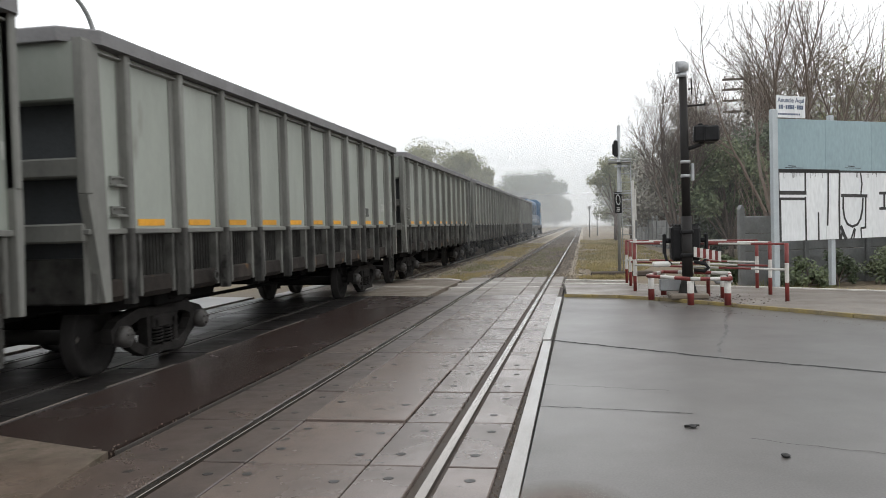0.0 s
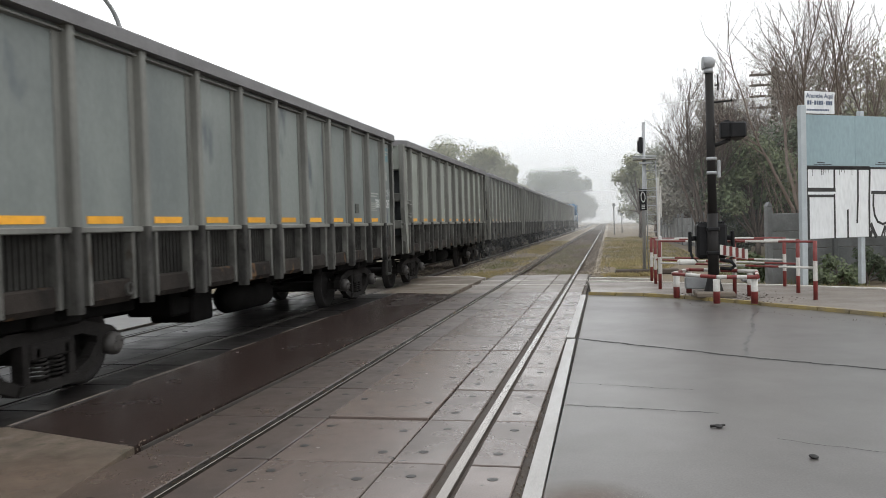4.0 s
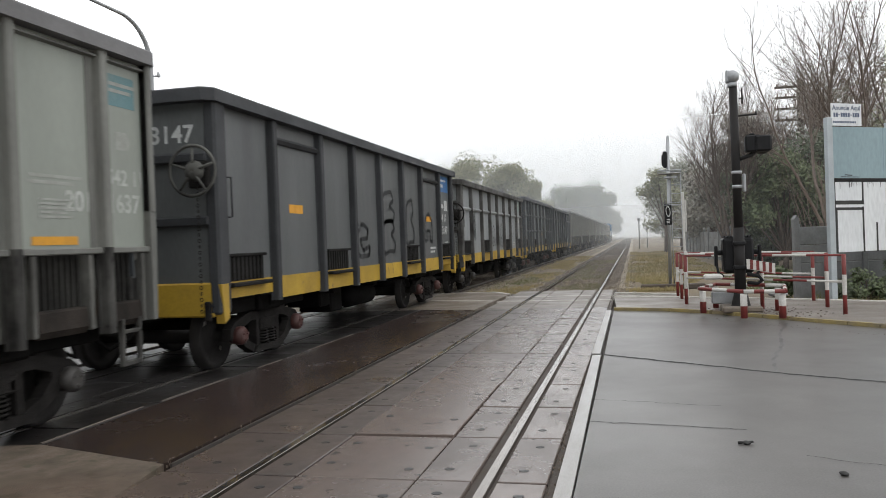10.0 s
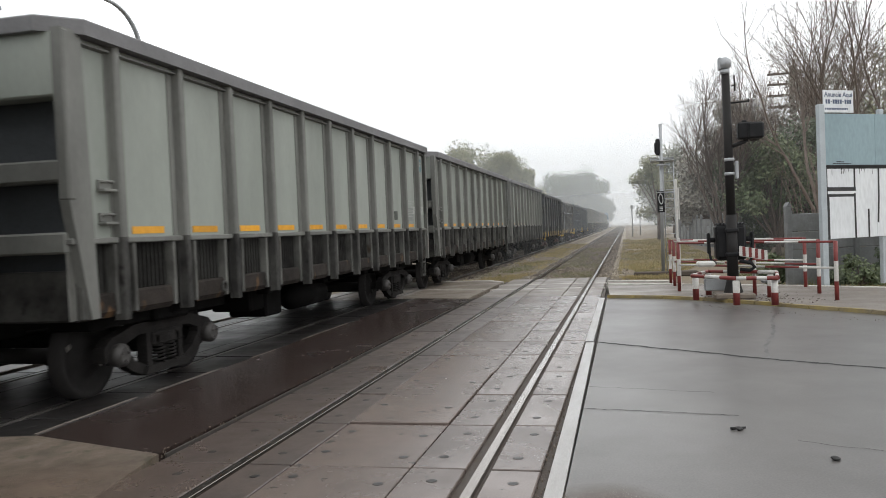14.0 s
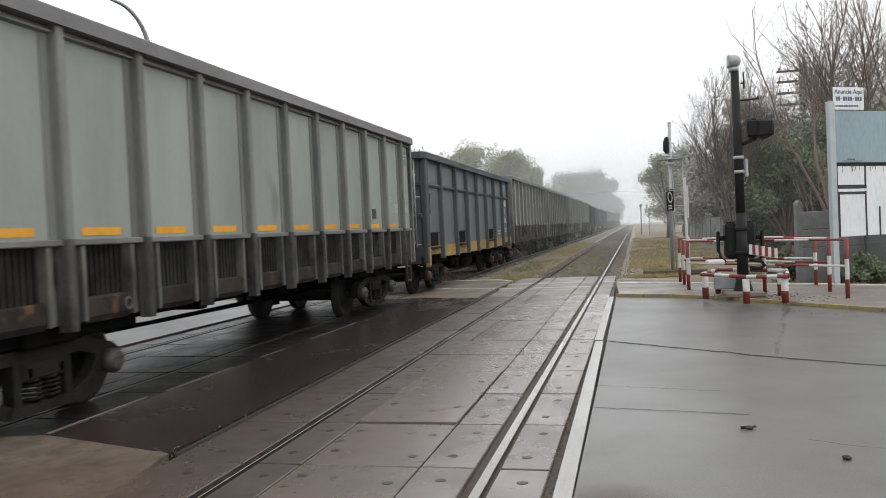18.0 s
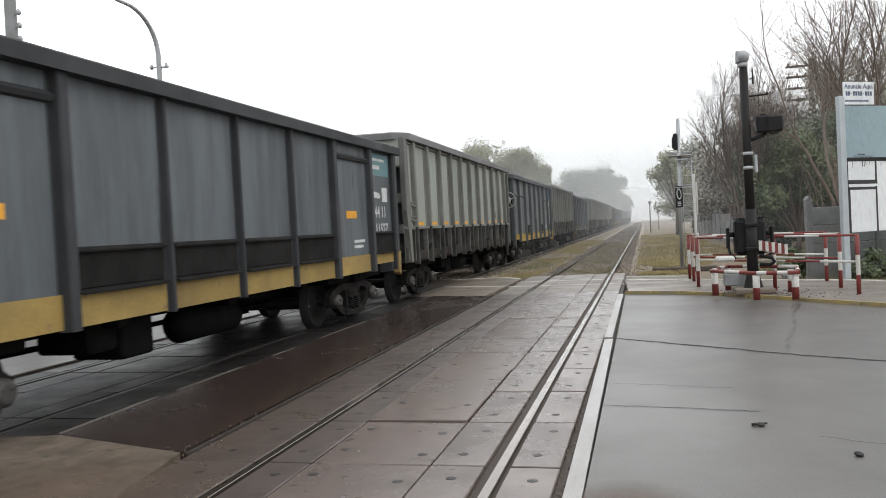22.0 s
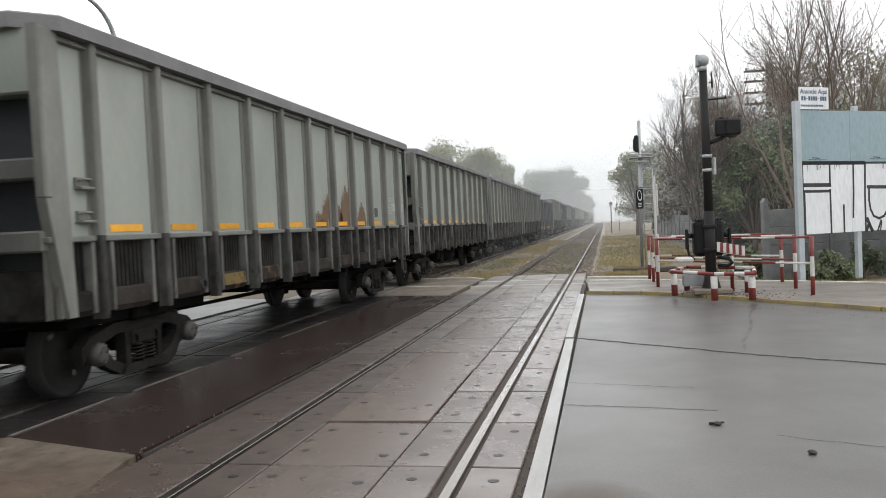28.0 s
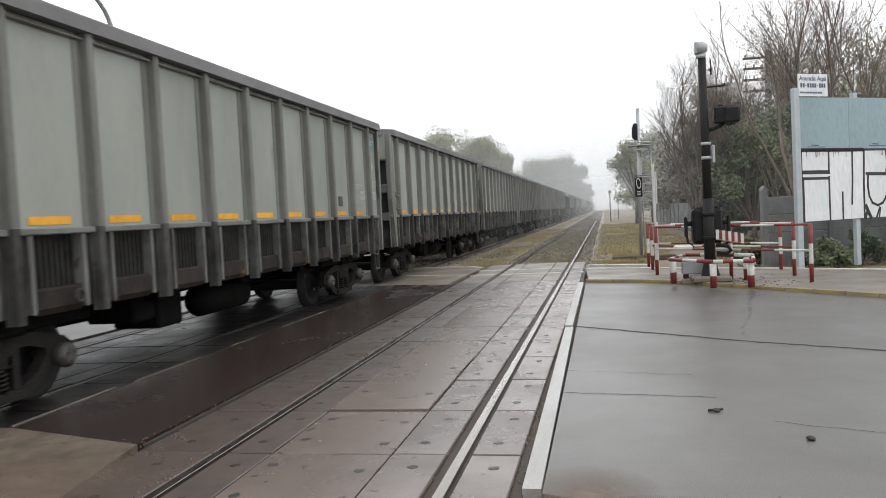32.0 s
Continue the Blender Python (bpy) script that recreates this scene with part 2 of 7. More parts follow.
STREAK_PAINT = material("streaky_blue_grey_paint", (0.105, 0.12, 0.129), 0.55, tint=(0.05, 0.057, 0.063), amount=1.0, scale=1.6, fine=30, stretch=(1, 1.6, 0.22), bump=0.06, speck=(0.03, 0.031, 0.033), speck_scale=2.5, speck_low=0.62)
BLACK_RIB = material("grimy_blue_black_rib", (0.04, 0.042, 0.045), 0.6, tint=(0.02, 0.021, 0.023), scale=1.4, fine=30, bump=0.1, random_tint=0.2, spec=0.3)
WORN_PAINT = material("chalky_worn_grey_paint", (0.27, 0.285, 0.29), 0.65, tint=(0.18, 0.19, 0.192), amount=0.9, scale=0.8, fine=30, stretch=(1, 1.2, 0.35),
                      bump=0.1, speck=(0.12, 0.1, 0.085), speck_scale=3, speck_low=0.68)
WORN_RIB = material("chalky_worn_grey_rib", (0.105, 0.103, 0.099), 0.7, tint=(0.022, 0.02, 0.018), amount=1.0, scale=1.6, fine=30, bump=0.15, random_tint=0.12, spec=0.3)
YELLOW_SILL = material("worn_yellow_sill", (0.464, 0.296, 0.024), 0.6, tint=(0.256, 0.16, 0.032), amount=0.7, scale=1.2, fine=30, bump=0.1, random_tint=0.15,
                       speck=(0.16, 0.1, 0.05), speck_scale=4, speck_low=0.64)
PALE_YELLOW = material("faded_yellow_sill", (0.33, 0.225, 0.06), 0.65, tint=(0.17, 0.115, 0.045), amount=0.8, scale=1.2, fine=30, bump=0.1, random_tint=0.15,
                       speck=(0.16, 0.1, 0.06), speck_scale=4, speck_low=0.64)
ORANGE_MARK = material("orange_reflector", (0.72, 0.34, 0.02), 0.45, tint=(0.5, 0.24, 0.03), scale=6, fine=20, bump=0, random_tint=0.2)
LOGO_BLUE = material("blue_painted_panel", (0.025, 0.14, 0.36), 0.5, tint=(0.03, 0.11, 0.26), scale=2)
LOGO_TEAL = material("faded_teal_panel", (0.1, 0.215, 0.24), 0.6, tint=(0.16, 0.225, 0.22), amount=0.9, scale=2)
LOGO_PALE = material("washed_out_teal_panel", (0.19, 0.255, 0.25), 0.6, tint=(0.25, 0.265, 0.235), amount=0.9, scale=3)
GHOST = material("ghostly_worn_stencil", (0.33, 0.34, 0.315), 0.6, tint=(0.26, 0.268, 0.24), amount=1.0, scale=9)
PLATE_GREEN = material("dull_green_black_plate", (0.06, 0.066, 0.056), 0.6, tint=(0.03, 0.033, 0.03), amount=0.9, scale=9)
STENCIL_GREY = material("weathered_stencil_ground", (0.17, 0.185, 0.18), 0.6, tint=(0.24, 0.255, 0.235), amount=0.9, scale=7)
STENCIL = material("white_stencil_paint", (0.6, 0.61, 0.6), 0.6, tint=(0.4, 0.41, 0.4), amount=0.8, scale=6)
FADED_STENCIL = material("faded_stencil_paint", (0.46, 0.47, 0.45), 0.6, tint=(0.33, 0.34, 0.31), amount=1.0, scale=5)
BLACK_MARK = material("black_scrawl_paint", (0.03, 0.03, 0.03), 0.6)
GREY_MARK = material("grey_scrawl_paint", (0.038, 0.04, 0.043), 0.6)
RED_SCRAWL = material("red_scrawl_paint", (0.4, 0.08, 0.07), 0.6, tint=(0.3, 0.14, 0.12), amount=0.8, scale=8)
BOGIE = material("grimy_bogie_casting", (0.024, 0.0222, 0.021), 0.8, tint=(0.011, 0.0102, 0.0098), amount=0.8, scale=4, fine=40, bump=0.4, spec=0.07)
WHEEL = material("dark_wheel_steel", (0.032, 0.03, 0.029), 0.75, 0.2, tint=(0.018, 0.0165, 0.0155), scale=3, fine=40, bump=0.2, spec=0.1)
TREAD = material("bright_wheel_tread", (0.3, 0.28, 0.26), 0.4, 0.7, scale=3)
CAP_RED = material("dull_red_axle_cap", (0.075, 0.028, 0.024), 0.6, tint=(0.03, 0.017, 0.015), scale=9)
CAP_GREY = material("greasy_grey_axle_cap", (0.075, 0.07, 0.066), 0.55, 0.3, tint=(0.018, 0.017, 0.016), scale=9)
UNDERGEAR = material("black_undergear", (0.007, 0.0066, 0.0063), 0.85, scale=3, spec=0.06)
COAL = material("dark_mineral_load", (0.05, 0.045, 0.042), 0.9, fine=12, bump=0.9)
LADDER = material("pale_grey_ladder", (0.4, 0.4, 0.39), 0.5, 0.3)

LOCO_BLUE = material("locomotive_blue", (0.02, 0.1, 0.21), 0.45, tint=(0.016, 0.07, 0.14), scale=1)
LOCO_DARK = material("locomotive_black", (0.03, 0.032, 0.036), 0.6, scale=2)
LOCO_WHITE = material("locomotive_white_band", (0.5, 0.52, 0.54), 0.5, scale=2)
GLASS_DARK = material("cab_window_glass", (0.02, 0.025, 0.03), 0.08)

POST_BLACK = material("black_pole_paint", (0.016, 0.015, 0.015), 0.65, tint=(0.03, 0.026, 0.023), scale=3, bump=0.15, spec=0.25)
SIGNAL_BLACK = material("black_signal_housing", (0.011, 0.011, 0.012), 0.6, scale=5, spec=0.25)
GREY_STEEL = material("galvanised_steel", (0.38, 0.39, 0.4), 0.5, 0.4, tint=(0.27, 0.28, 0.28), scale=4)
RED_PAINT = material("worn_red_paint", (0.2, 0.028, 0.024), 0.5, tint=(0.11, 0.025, 0.021), amount=0.8, scale=6, bump=0.1)
BARRIER_WHITE = material("worn_white_barrier_paint", (0.6, 0.59, 0.56), 0.5, tint=(0.45, 0.42, 0.38), amount=0.7, scale=6, bump=0.1)
BOARD_BLUE = material("blue_grey_hoarding", (0.27, 0.37, 0.4), 0.6, tint=(0.23, 0.31, 0.335), scale=1.2, fine=15, stretch=(1, 1, 0.4), bump=0.05)
BOARD_WHITE = material("white_hoarding_paint", (0.74, 0.76, 0.77), 0.6, tint=(0.6, 0.62, 0.64), amount=0.6, scale=1.5, fine=15, stretch=(1, 1, 0.3), bump=0.05)
BOARD_POST = material("pale_steel_post", (0.42, 0.46, 0.48), 0.5, 0.2, tint=(0.3, 0.33, 0.35), scale=3)
BOARD_BACK = material("grey_boarding", (0.16, 0.165, 0.165), 0.7, tint=(0.1, 0.1, 0.1), scale=1.5, stretch=(1, 1, 0.4))
SIGN_BLUE_TEXT = material("blue_sign_lettering", (0.08, 0.11, 0.18), 0.6)
FENCE_CONCRETE = material("grey_precast_concrete", (0.215, 0.22, 0.22), 0.8, tint=(0.13, 0.134, 0.13), amount=0.9, scale=1.2, fine=20, bump=0.3, random_tint=0.1)
BARK_GREY = material("grey_bark", (0.12, 0.095, 0.08), 0.9, tint=(0.075, 0.058, 0.05), scale=3, fine=20, stretch=(1, 1, 0.3), bump=0.6)
BARK_TWIG = material("red_brown_twigs", (0.2, 0.16, 0.135), 0.9, tint=(0.15, 0.122, 0.106), scale=2, bump=0)
WOOD_POLE = material("weathered_timber_pole", (0.1, 0.08, 0.065), 0.9, tint=(0.06, 0.05, 0.042), scale=3, stretch=(1, 1, 0.2), bump=0.3)


def leaf_material(name, base, tint):
    m = material(name, base, 0.6, tint=tint, amount=1.0, scale=0.9, fine=6, bump=0, coords="Object")
    n, l = m.node_tree.nodes, m.node_tree.links
    geo = n.new("ShaderNodeNewGeometry")
    hv = n.new("ShaderNodeHueSaturation")
    mr = n.new("ShaderNodeMapRange")
    mr.inputs[3].default_value, mr.inputs[4].default_value = 0.6, 1.4
    l.new(geo.outputs["Random Per Island"], mr.inputs[0])
    l.new(mr.outputs[0], hv.inputs["Value"])
    bsdf = n["Principled BSDF"]
    src = bsdf.inputs["Base Color"].links[0].from_socket
    l.new(src, hv.inputs["Color"])
    l.new(hv.outputs[0], bsdf.inputs["Base Color"])
    return m


LEAF_GREEN = leaf_material("glossy_green_leaves", (0.105, 0.14, 0.065), (0.16, 0.18, 0.1))
LEAF_DARK = leaf_material("dark_green_leaves", (0.075, 0.1, 0.055), (0.11, 0.125, 0.075))
LEAF_OLIVE = leaf_material("olive_leaves", (0.16, 0.17, 0.095), (0.21, 0.2, 0.12))
# these two leaf colours are paled, with distance haze mixed into them
LEAF_HAZE = leaf_material("haze_paled_twiggy_foliage", (0.215, 0.2, 0.175), (0.24, 0.225, 0.185))
LEAF_GREY = leaf_material("haze_paled_grey_leaves", (0.2, 0.21, 0.165), (0.235, 0.24, 0.19))


def wear_material(name, colour, scale=1.6, stretch=(1, 1, 0.35), rough=0.8):
    """Worn-off, smeared or washed-on colour with ragged edges, thin enough to show the surface between."""
    m = bpy.data.materials.new(name)
    m.use_nodes = True
    n, l = m.node_tree.nodes, m.node_tree.links
    bsdf = n["Principled BSDF"]
    bsdf.inputs["Roughness"].default_value = rough
    tc = n.new("ShaderNodeTexCoord")
    mp = n.new("ShaderNodeMapping")
    mp.inputs["Scale"].default_value = stretch
    l.new(tc.outputs["Object"], mp.inputs[0])
    nz = n.new("ShaderNodeTexNoise")
    nz.inputs["Scale"].default_value, nz.inputs["Detail"].default_value, nz.inputs["Roughness"].default_value = scale, 8, 0.7
    l.new(mp.outputs[0], nz.inputs["Vector"])
    fine = n.new("ShaderNodeTexNoise")
    fine.inputs["Scale"].default_value, fine.inputs["Detail"].default_value = scale * 9, 4
    l.new(mp.outputs[0], fine.inputs["Vector"])
    mask = n.new("ShaderNodeMapRange")
    mask.inputs[1].default_value, mask.inputs[2].default_value = 0.3, 0.46
    mask.inputs[4].default_value = 0.85
    l.new(nz.outputs[0], mask.inputs[0])
    col = n.new("ShaderNodeMix")
    col.data_type = "RGBA"
    col.inputs[6].default_value = (*[c * 0.6 for c in colour], 1)
    col.inputs[7].default_value = (*[c * 1.3 for c in colour], 1)
    l.new(fine.outputs[0], col.inputs[0])
    l.new(col.outputs[2], bsdf.inputs["Base Color"])
    l.new(mask.outputs[0], bsdf.inputs["Alpha"])
    return m




def stain_material(name, colour):
    """A thin wash that thins out from its middle to a ragged edge."""
    m = wear_material(name, colour, 2.2, (1, 1, 1), 0.6)
    n, l = m.node_tree.nodes, m.node_tree.links
    tc = n.new("ShaderNodeTexCoord")
    fall = n.new("ShaderNodeTexGradient")
    fall.gradient_type = "SPHERICAL"
    l.new(tc.outputs["Object"], fall.inputs["Vector"])
    bsdf = n["Principled BSDF"]
    both = n.new("ShaderNodeMath")
    both.operation = "MULTIPLY"
    l.new(bsdf.inputs["Alpha"].links[0].from_socket, both.inputs[0])
    l.new(fall.outputs["Fac"], both.inputs[1])
    l.new(both.outputs[0], bsdf.inputs["Alpha"])
    return m


EARTH_STAIN = stain_material("washed_earth", (0.16, 0.115, 0.085))
RUST_BURN = wear_material("burnt_rust", (0.17, 0.105, 0.06), 5.0, (1, 1, 0.6))


# see-through pale sheet that lightens what lies behind it, as haze would
def haze_sheet_material(name, density, height):
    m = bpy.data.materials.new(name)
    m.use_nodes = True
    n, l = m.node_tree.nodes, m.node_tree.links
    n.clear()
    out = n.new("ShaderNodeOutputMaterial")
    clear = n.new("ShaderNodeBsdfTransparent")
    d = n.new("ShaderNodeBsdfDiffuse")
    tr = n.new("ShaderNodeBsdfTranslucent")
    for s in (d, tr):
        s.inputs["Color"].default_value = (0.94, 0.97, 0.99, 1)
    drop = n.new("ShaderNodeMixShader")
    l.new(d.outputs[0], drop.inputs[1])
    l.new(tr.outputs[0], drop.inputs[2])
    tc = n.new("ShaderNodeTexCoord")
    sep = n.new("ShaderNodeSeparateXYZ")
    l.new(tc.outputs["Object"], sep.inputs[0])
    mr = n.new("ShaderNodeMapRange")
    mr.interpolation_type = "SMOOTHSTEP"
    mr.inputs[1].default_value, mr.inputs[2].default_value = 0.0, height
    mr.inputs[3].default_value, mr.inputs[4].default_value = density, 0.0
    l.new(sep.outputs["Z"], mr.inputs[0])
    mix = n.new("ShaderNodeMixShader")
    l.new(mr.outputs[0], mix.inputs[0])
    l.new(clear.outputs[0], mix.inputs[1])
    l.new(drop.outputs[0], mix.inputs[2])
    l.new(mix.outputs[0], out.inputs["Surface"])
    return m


# ---- building helpers ----
def box(bm, x0, x1, y0, y1, z0, z1, mat=0, m=None):
    vs = [bm.verts.new(p) for p in ((x0, y0, z0), (x1, y0, z0), (x1, y1, z0), (x0, y1, z0), (x0, y0, z1), (x1, y0, z1), (x1, y1, z1), (x0, y1, z1))]
    if m is not None:
        for v in vs:
            v.co = m @ v.co
    for f in ((3, 2, 1, 0), (4, 5, 6, 7), (0, 1, 5, 4), (1, 2, 6, 5), (2, 3, 7, 6), (3, 0, 4, 7)):
        bm.faces.new([vs[i] for i in f]).material_index = mat
    return vs


def rbox(bm, x0, x1, y0, y1, z0, z1, c=0.01, mat=0, m=None):
    """A box with chamfered edges along all twelve sides."""
    vs, cx, cy, cz = {}, (x0 + x1) / 2, (y0 + y1) / 2, (z0 + z1) / 2
    c = min(c, (x1 - x0) * 0.45, (y1 - y0) * 0.45, (z1 - z0) * 0.45)
    for sx in (-1, 1):
        for sy in (-1, 1):
            for sz in (-1, 1):
                X, Y, Z = (x1 if sx > 0 else x0), (y1 if sy > 0 else y0), (z1 if sz > 0 else z0)
                for k, p in enumerate(((X, Y - sy * c, Z - sz * c), (X - sx * c, Y, Z - sz * c), (X - sx * c, Y - sy * c, Z))):
                    v = Vector(p)
                    vs[sx, sy, sz, k] = bm.verts.new(m @ v if m is not None else v)
    def face(keys):
        f = bm.faces.new([vs[k] for k in keys])
        f.material_index = mat
    r = ((-1, -1), (1, -1), (1, 1), (-1, 1))
    for s in (-1, 1):
        o = r if s > 0 else r[::-1]
        face([(s, a, b, 0) for a, b in o])
        face([(b, s, a, 1) for a, b in o])
        face([(a, b, s, 2) for a, b in o])
    for a in (-1, 1):
        for b in (-1, 1):
            q = [(a, b, -1, 0), (a, b, 1, 0), (a, b, 1, 1), (a, b, -1, 1)]
            face(q if a * b < 0 else q[::-1])
            q = [(-1, a, b, 1), (1, a, b, 1), (1, a, b, 2), (-1, a, b, 2)]
            face(q if a * b < 0 else q[::-1])
            q = [(a, -1, b, 2), (a, 1, b, 2), (a, 1, b, 0), (a, -1, b, 0)]
            face(q if a * b < 0 else q[::-1])
            for e in (-1, 1):
                t = [(a, b, e, 0), (a, b, e, 1), (a, b, e, 2)]
                face(t if a * b * e > 0 else t[::-1])


def prism(bm, pts, axis, a, b, mat=0, m=None):
    """Extrudes a polygon given in the two other axes (in x, y, z order) along axis from a to b."""
    def at(p, h):
        v = [*p]
        v.insert(axis, h)
        v = Vector(v)
        return m @ v if m is not None else v
    lo, hi = [bm.verts.new(at(p, a)) for p in pts], [bm.verts.new(at(p, b)) for p in pts]
    n = len(pts)
    fs = [bm.faces.new(lo[::-1]), bm.faces.new(hi)]
    fs += [bm.faces.new((lo[i], lo[(i + 1) % n], hi[(i + 1) % n], hi[i])) for i in range(n)]
    for f in fs:
        f.material_index = mat


def tube(bm, p, q, r0, r1=None, seg=8, mat=0, caps=True):
    p, q = Vector(p), Vector(q)
    r1 = r0 if r1 is None else r1
    d = (q - p).normalized()
    u = d.orthogonal().normalized()
    v = d.cross(u)
    A, B = [], []
    for i in range(seg):
        a = 2 * math.pi * i / seg
        o = u * math.cos(a) + v * math.sin(a)
        A.append(bm.verts.new(p + o * r0))
        B.append(bm.verts.new(q + o * r1))
    for i in range(seg):
        f = bm.faces.new((A[i], A[(i + 1) % seg], B[(i + 1) % seg], B[i]))
        f.material_index = mat
        f.smooth = True
    if caps:
        bm.faces.new(A[::-1]).material_index = mat
        bm.faces.new(B).material_index = mat


def lathe(bm, profile, centre, axis, seg=24, mat=0):
    """Turns a profile of (along, radius) about an axis (0, 1 or 2) through centre."""
    rings = []
    for h, r in profile:
        ring = []
        for i in range(seg):
            a = 2 * math.pi * i / seg
            v = [r * math.cos(a), r * math.sin(a)]
            v.insert(axis, h)
            ring.append(bm.verts.new(Vector(centre) + Vector(v)))
        rings.append(ring)
    for A, B in zip(rings, rings[1:]):
        for i in range(seg):
            f = bm.faces.new((A[i], A[(i + 1) % seg], B[(i + 1) % seg], B[i]))
            f.material_index = mat
            f.smooth = True
    for ring in (rings[0], rings[-1]):
        try:
            bm.faces.new(ring).material_index = mat
        except ValueError:
            pass


def sweep(bm, pts, radii, seg=8, mat=0):
    """One continuous pipe through the points."""
    pts = [Vector(p) for p in pts]
    rows, u = [], None
    for i, p in enumerate(pts):
        d = (pts[min(i + 1, len(pts) - 1)] - pts[max(i - 1, 0)]).normalized()
        u = d.orthogonal().normalized() if u is None else (u - d * u.dot(d)).normalized()
        v = d.cross(u)
        rows.append([bm.verts.new(p + (u * math.cos(2 * math.pi * k / seg) + v * math.sin(2 * math.pi * k / seg)) * radii[i]) for k in range(seg)])
    for A, B in zip(rows, rows[1:]):
        for k in range(seg):
            f = bm.faces.new((A[k], A[(k + 1) % seg], B[(k + 1) % seg], B[k]))
            f.material_index, f.smooth = mat, True
    bm.faces.new(rows[0][::-1]).material_index = mat
    bm.faces.new(rows[-1]).material_index = mat


def path_tube(bm, pts, r, seg=6, mat=0):
    sweep(bm, pts, [r] * len(pts), seg, mat)


def ring(bm, centre, axis, R, r, seg=20, sub=6, mat=0):
    vs = []
    for i in range(seg):
        a = 2 * math.pi * i / seg
        row = []
        for j in range(sub):
            b = 2 * math.pi * j / sub
            v = [(R + r * math.cos(b)) * math.cos(a), (R + r * math.cos(b)) * math.sin(a)]
            v.insert(axis, r * math.sin(b))
            row.append(bm.verts.new(Vector(centre) + Vector(v)))
        vs.append(row)
    for i in range(seg):
        for j in range(sub):
            f = bm.faces.new((vs[i][j], vs[(i + 1) % seg][j], vs[(i + 1) % seg][(j + 1) % sub], vs[i][(j + 1) % sub]))
            f.material_index = mat
            f.smooth = True


def mesh_of(name, bm, mats, fix=True):
    if fix:
        bmesh.ops.recalc_face_normals(bm, faces=bm.faces)
    me = bpy.data.meshes.new(name)
    bm.to_mesh(me)
    bm.free()
    for m in mats if isinstance(mats, (list, tuple)) else (mats,):
        me.materials.append(m)
    return me


def thing(name, bm, mats, label, category, group="", kind=""):
    return tagged(new(name, mesh_of(name, bm, mats)), label, category, group, kind)


def empty(name, label, category, group="", kind=""):
    return tagged(new(name), label, category, group, kind)


def part(name, bm, mats, parent, label="", m=None, kind=""):
    data = bm if isinstance(bm, bpy.types.Mesh) else mesh_of(name, bm, mats)
    ob = new(name, data)
    ob.parent = parent
    if m is not None:
        ob.matrix_basis = m
    return tagged(ob, label, kind=kind)


def text_mesh(body, size, mat, depth=0.002, spacing=1.0):
    cu = bpy.data.curves.new("lettering", "FONT")
    cu.body, cu.size, cu.extrude, cu.align_x, cu.space_character, cu.offset = body, size, depth, "LEFT", spacing, size * 0.016
    ob = new("lettering", cu)
    me = bpy.data.meshes.new_from_object(ob.evaluated_get(bpy.context.evaluated_depsgraph_get()))
    bpy.data.objects.remove(ob)
    me.materials.clear()
    me.materials.append(mat)
    return me


# lettering on a wall that faces +x, reading along +y
FACE_X = Matrix(((0, 0, 1, 0), (1, 0, 0, 0), (0, 1, 0, 0), (0, 0, 0, 1)))
# lettering on a wall that faces -y, reading along +x
FACE_Y = Matrix(((1, 0, 0, 0), (0, 0, -1, 0), (0, 1, 0, 0), (0, 0, 0, 1)))


def stroke(bm, pts, w, x, mat=0):
    """A painted line of width w on a wall at x, through points (y, z)."""
    for (ya, za), (yb, zb) in zip(pts, pts[1:]):
        d = Vector((yb - ya, zb - za))
        if d.length < 1e-6:
            continue
        d.normalize()
        n = Vector((-d.y, d.x)) * w / 2
        e = d * w * 0.3
        vs = [bm.verts.new((x, p[0], p[1])) for p in ((ya - e.x + n.x, za - e.y + n.y), (ya - e.x - n.x, za - e.y - n.y), (yb + e.x - n.x, zb + e.y - n.y), (yb + e.x + n.x, zb + e.y + n.y))]
        bm.faces.new(vs).material_index = mat


# ---- ground, road and crossing ----
T1, T2 = 0.0, -4.575      # centre lines of the two broad-gauge tracks, which run along y
HEAD = 0.873              # from a centre line to the middle of a rail head


def sheet(bm, pts, z0, z1, mat=0):
    prism(bm, pts, 2, z0, z1, mat)


bm = bmesh.new()
grid = {}
xs = [-900, -300, -120, -60, -35, -22, -14, -9, -7, -2.4, -1.6, 1.5, 3, 5, 8, 12, 18, 30, 60, 120, 300, 900]
ys = [-300, -60, -20, -5, 3, 10, 18, 24, 26, 28, 31, 35, 40, 46, 53, 62, 75, 95, 125, 170, 260, 400, 700, 1500]
for i, x in enumerate(xs):
    for j, y in enumerate(ys):
        z = -0.12 + (0.05 * math.sin(x * 1.7 + y * 0.6) if abs(x) > 6 and y > 24 else 0)
        grid[i, j] = bm.verts.new((x, y, z))
for i in range(len(xs) - 1):
    for j in range(len(ys) - 1):
        bm.faces.new((grid[i, j], grid[i + 1, j], grid[i + 1, j + 1], grid[i, j + 1]))
ground = thing("ground", bm, DIRT, "flat damp soil with sparse grass beside the railway", "ground", kind="structure")

# kerb line that bounds the road beyond the crossing and bends toward the viewer
KERB = [(1.42, 17.45), (2.55, 17.02), (3.3, 16.38), (4.1, 15.5), (5.2, 14.2), (6.3, 12.9), (8.2, 10.6), (11, 7.4), (15, 3.0)]
bm = bmesh.new()
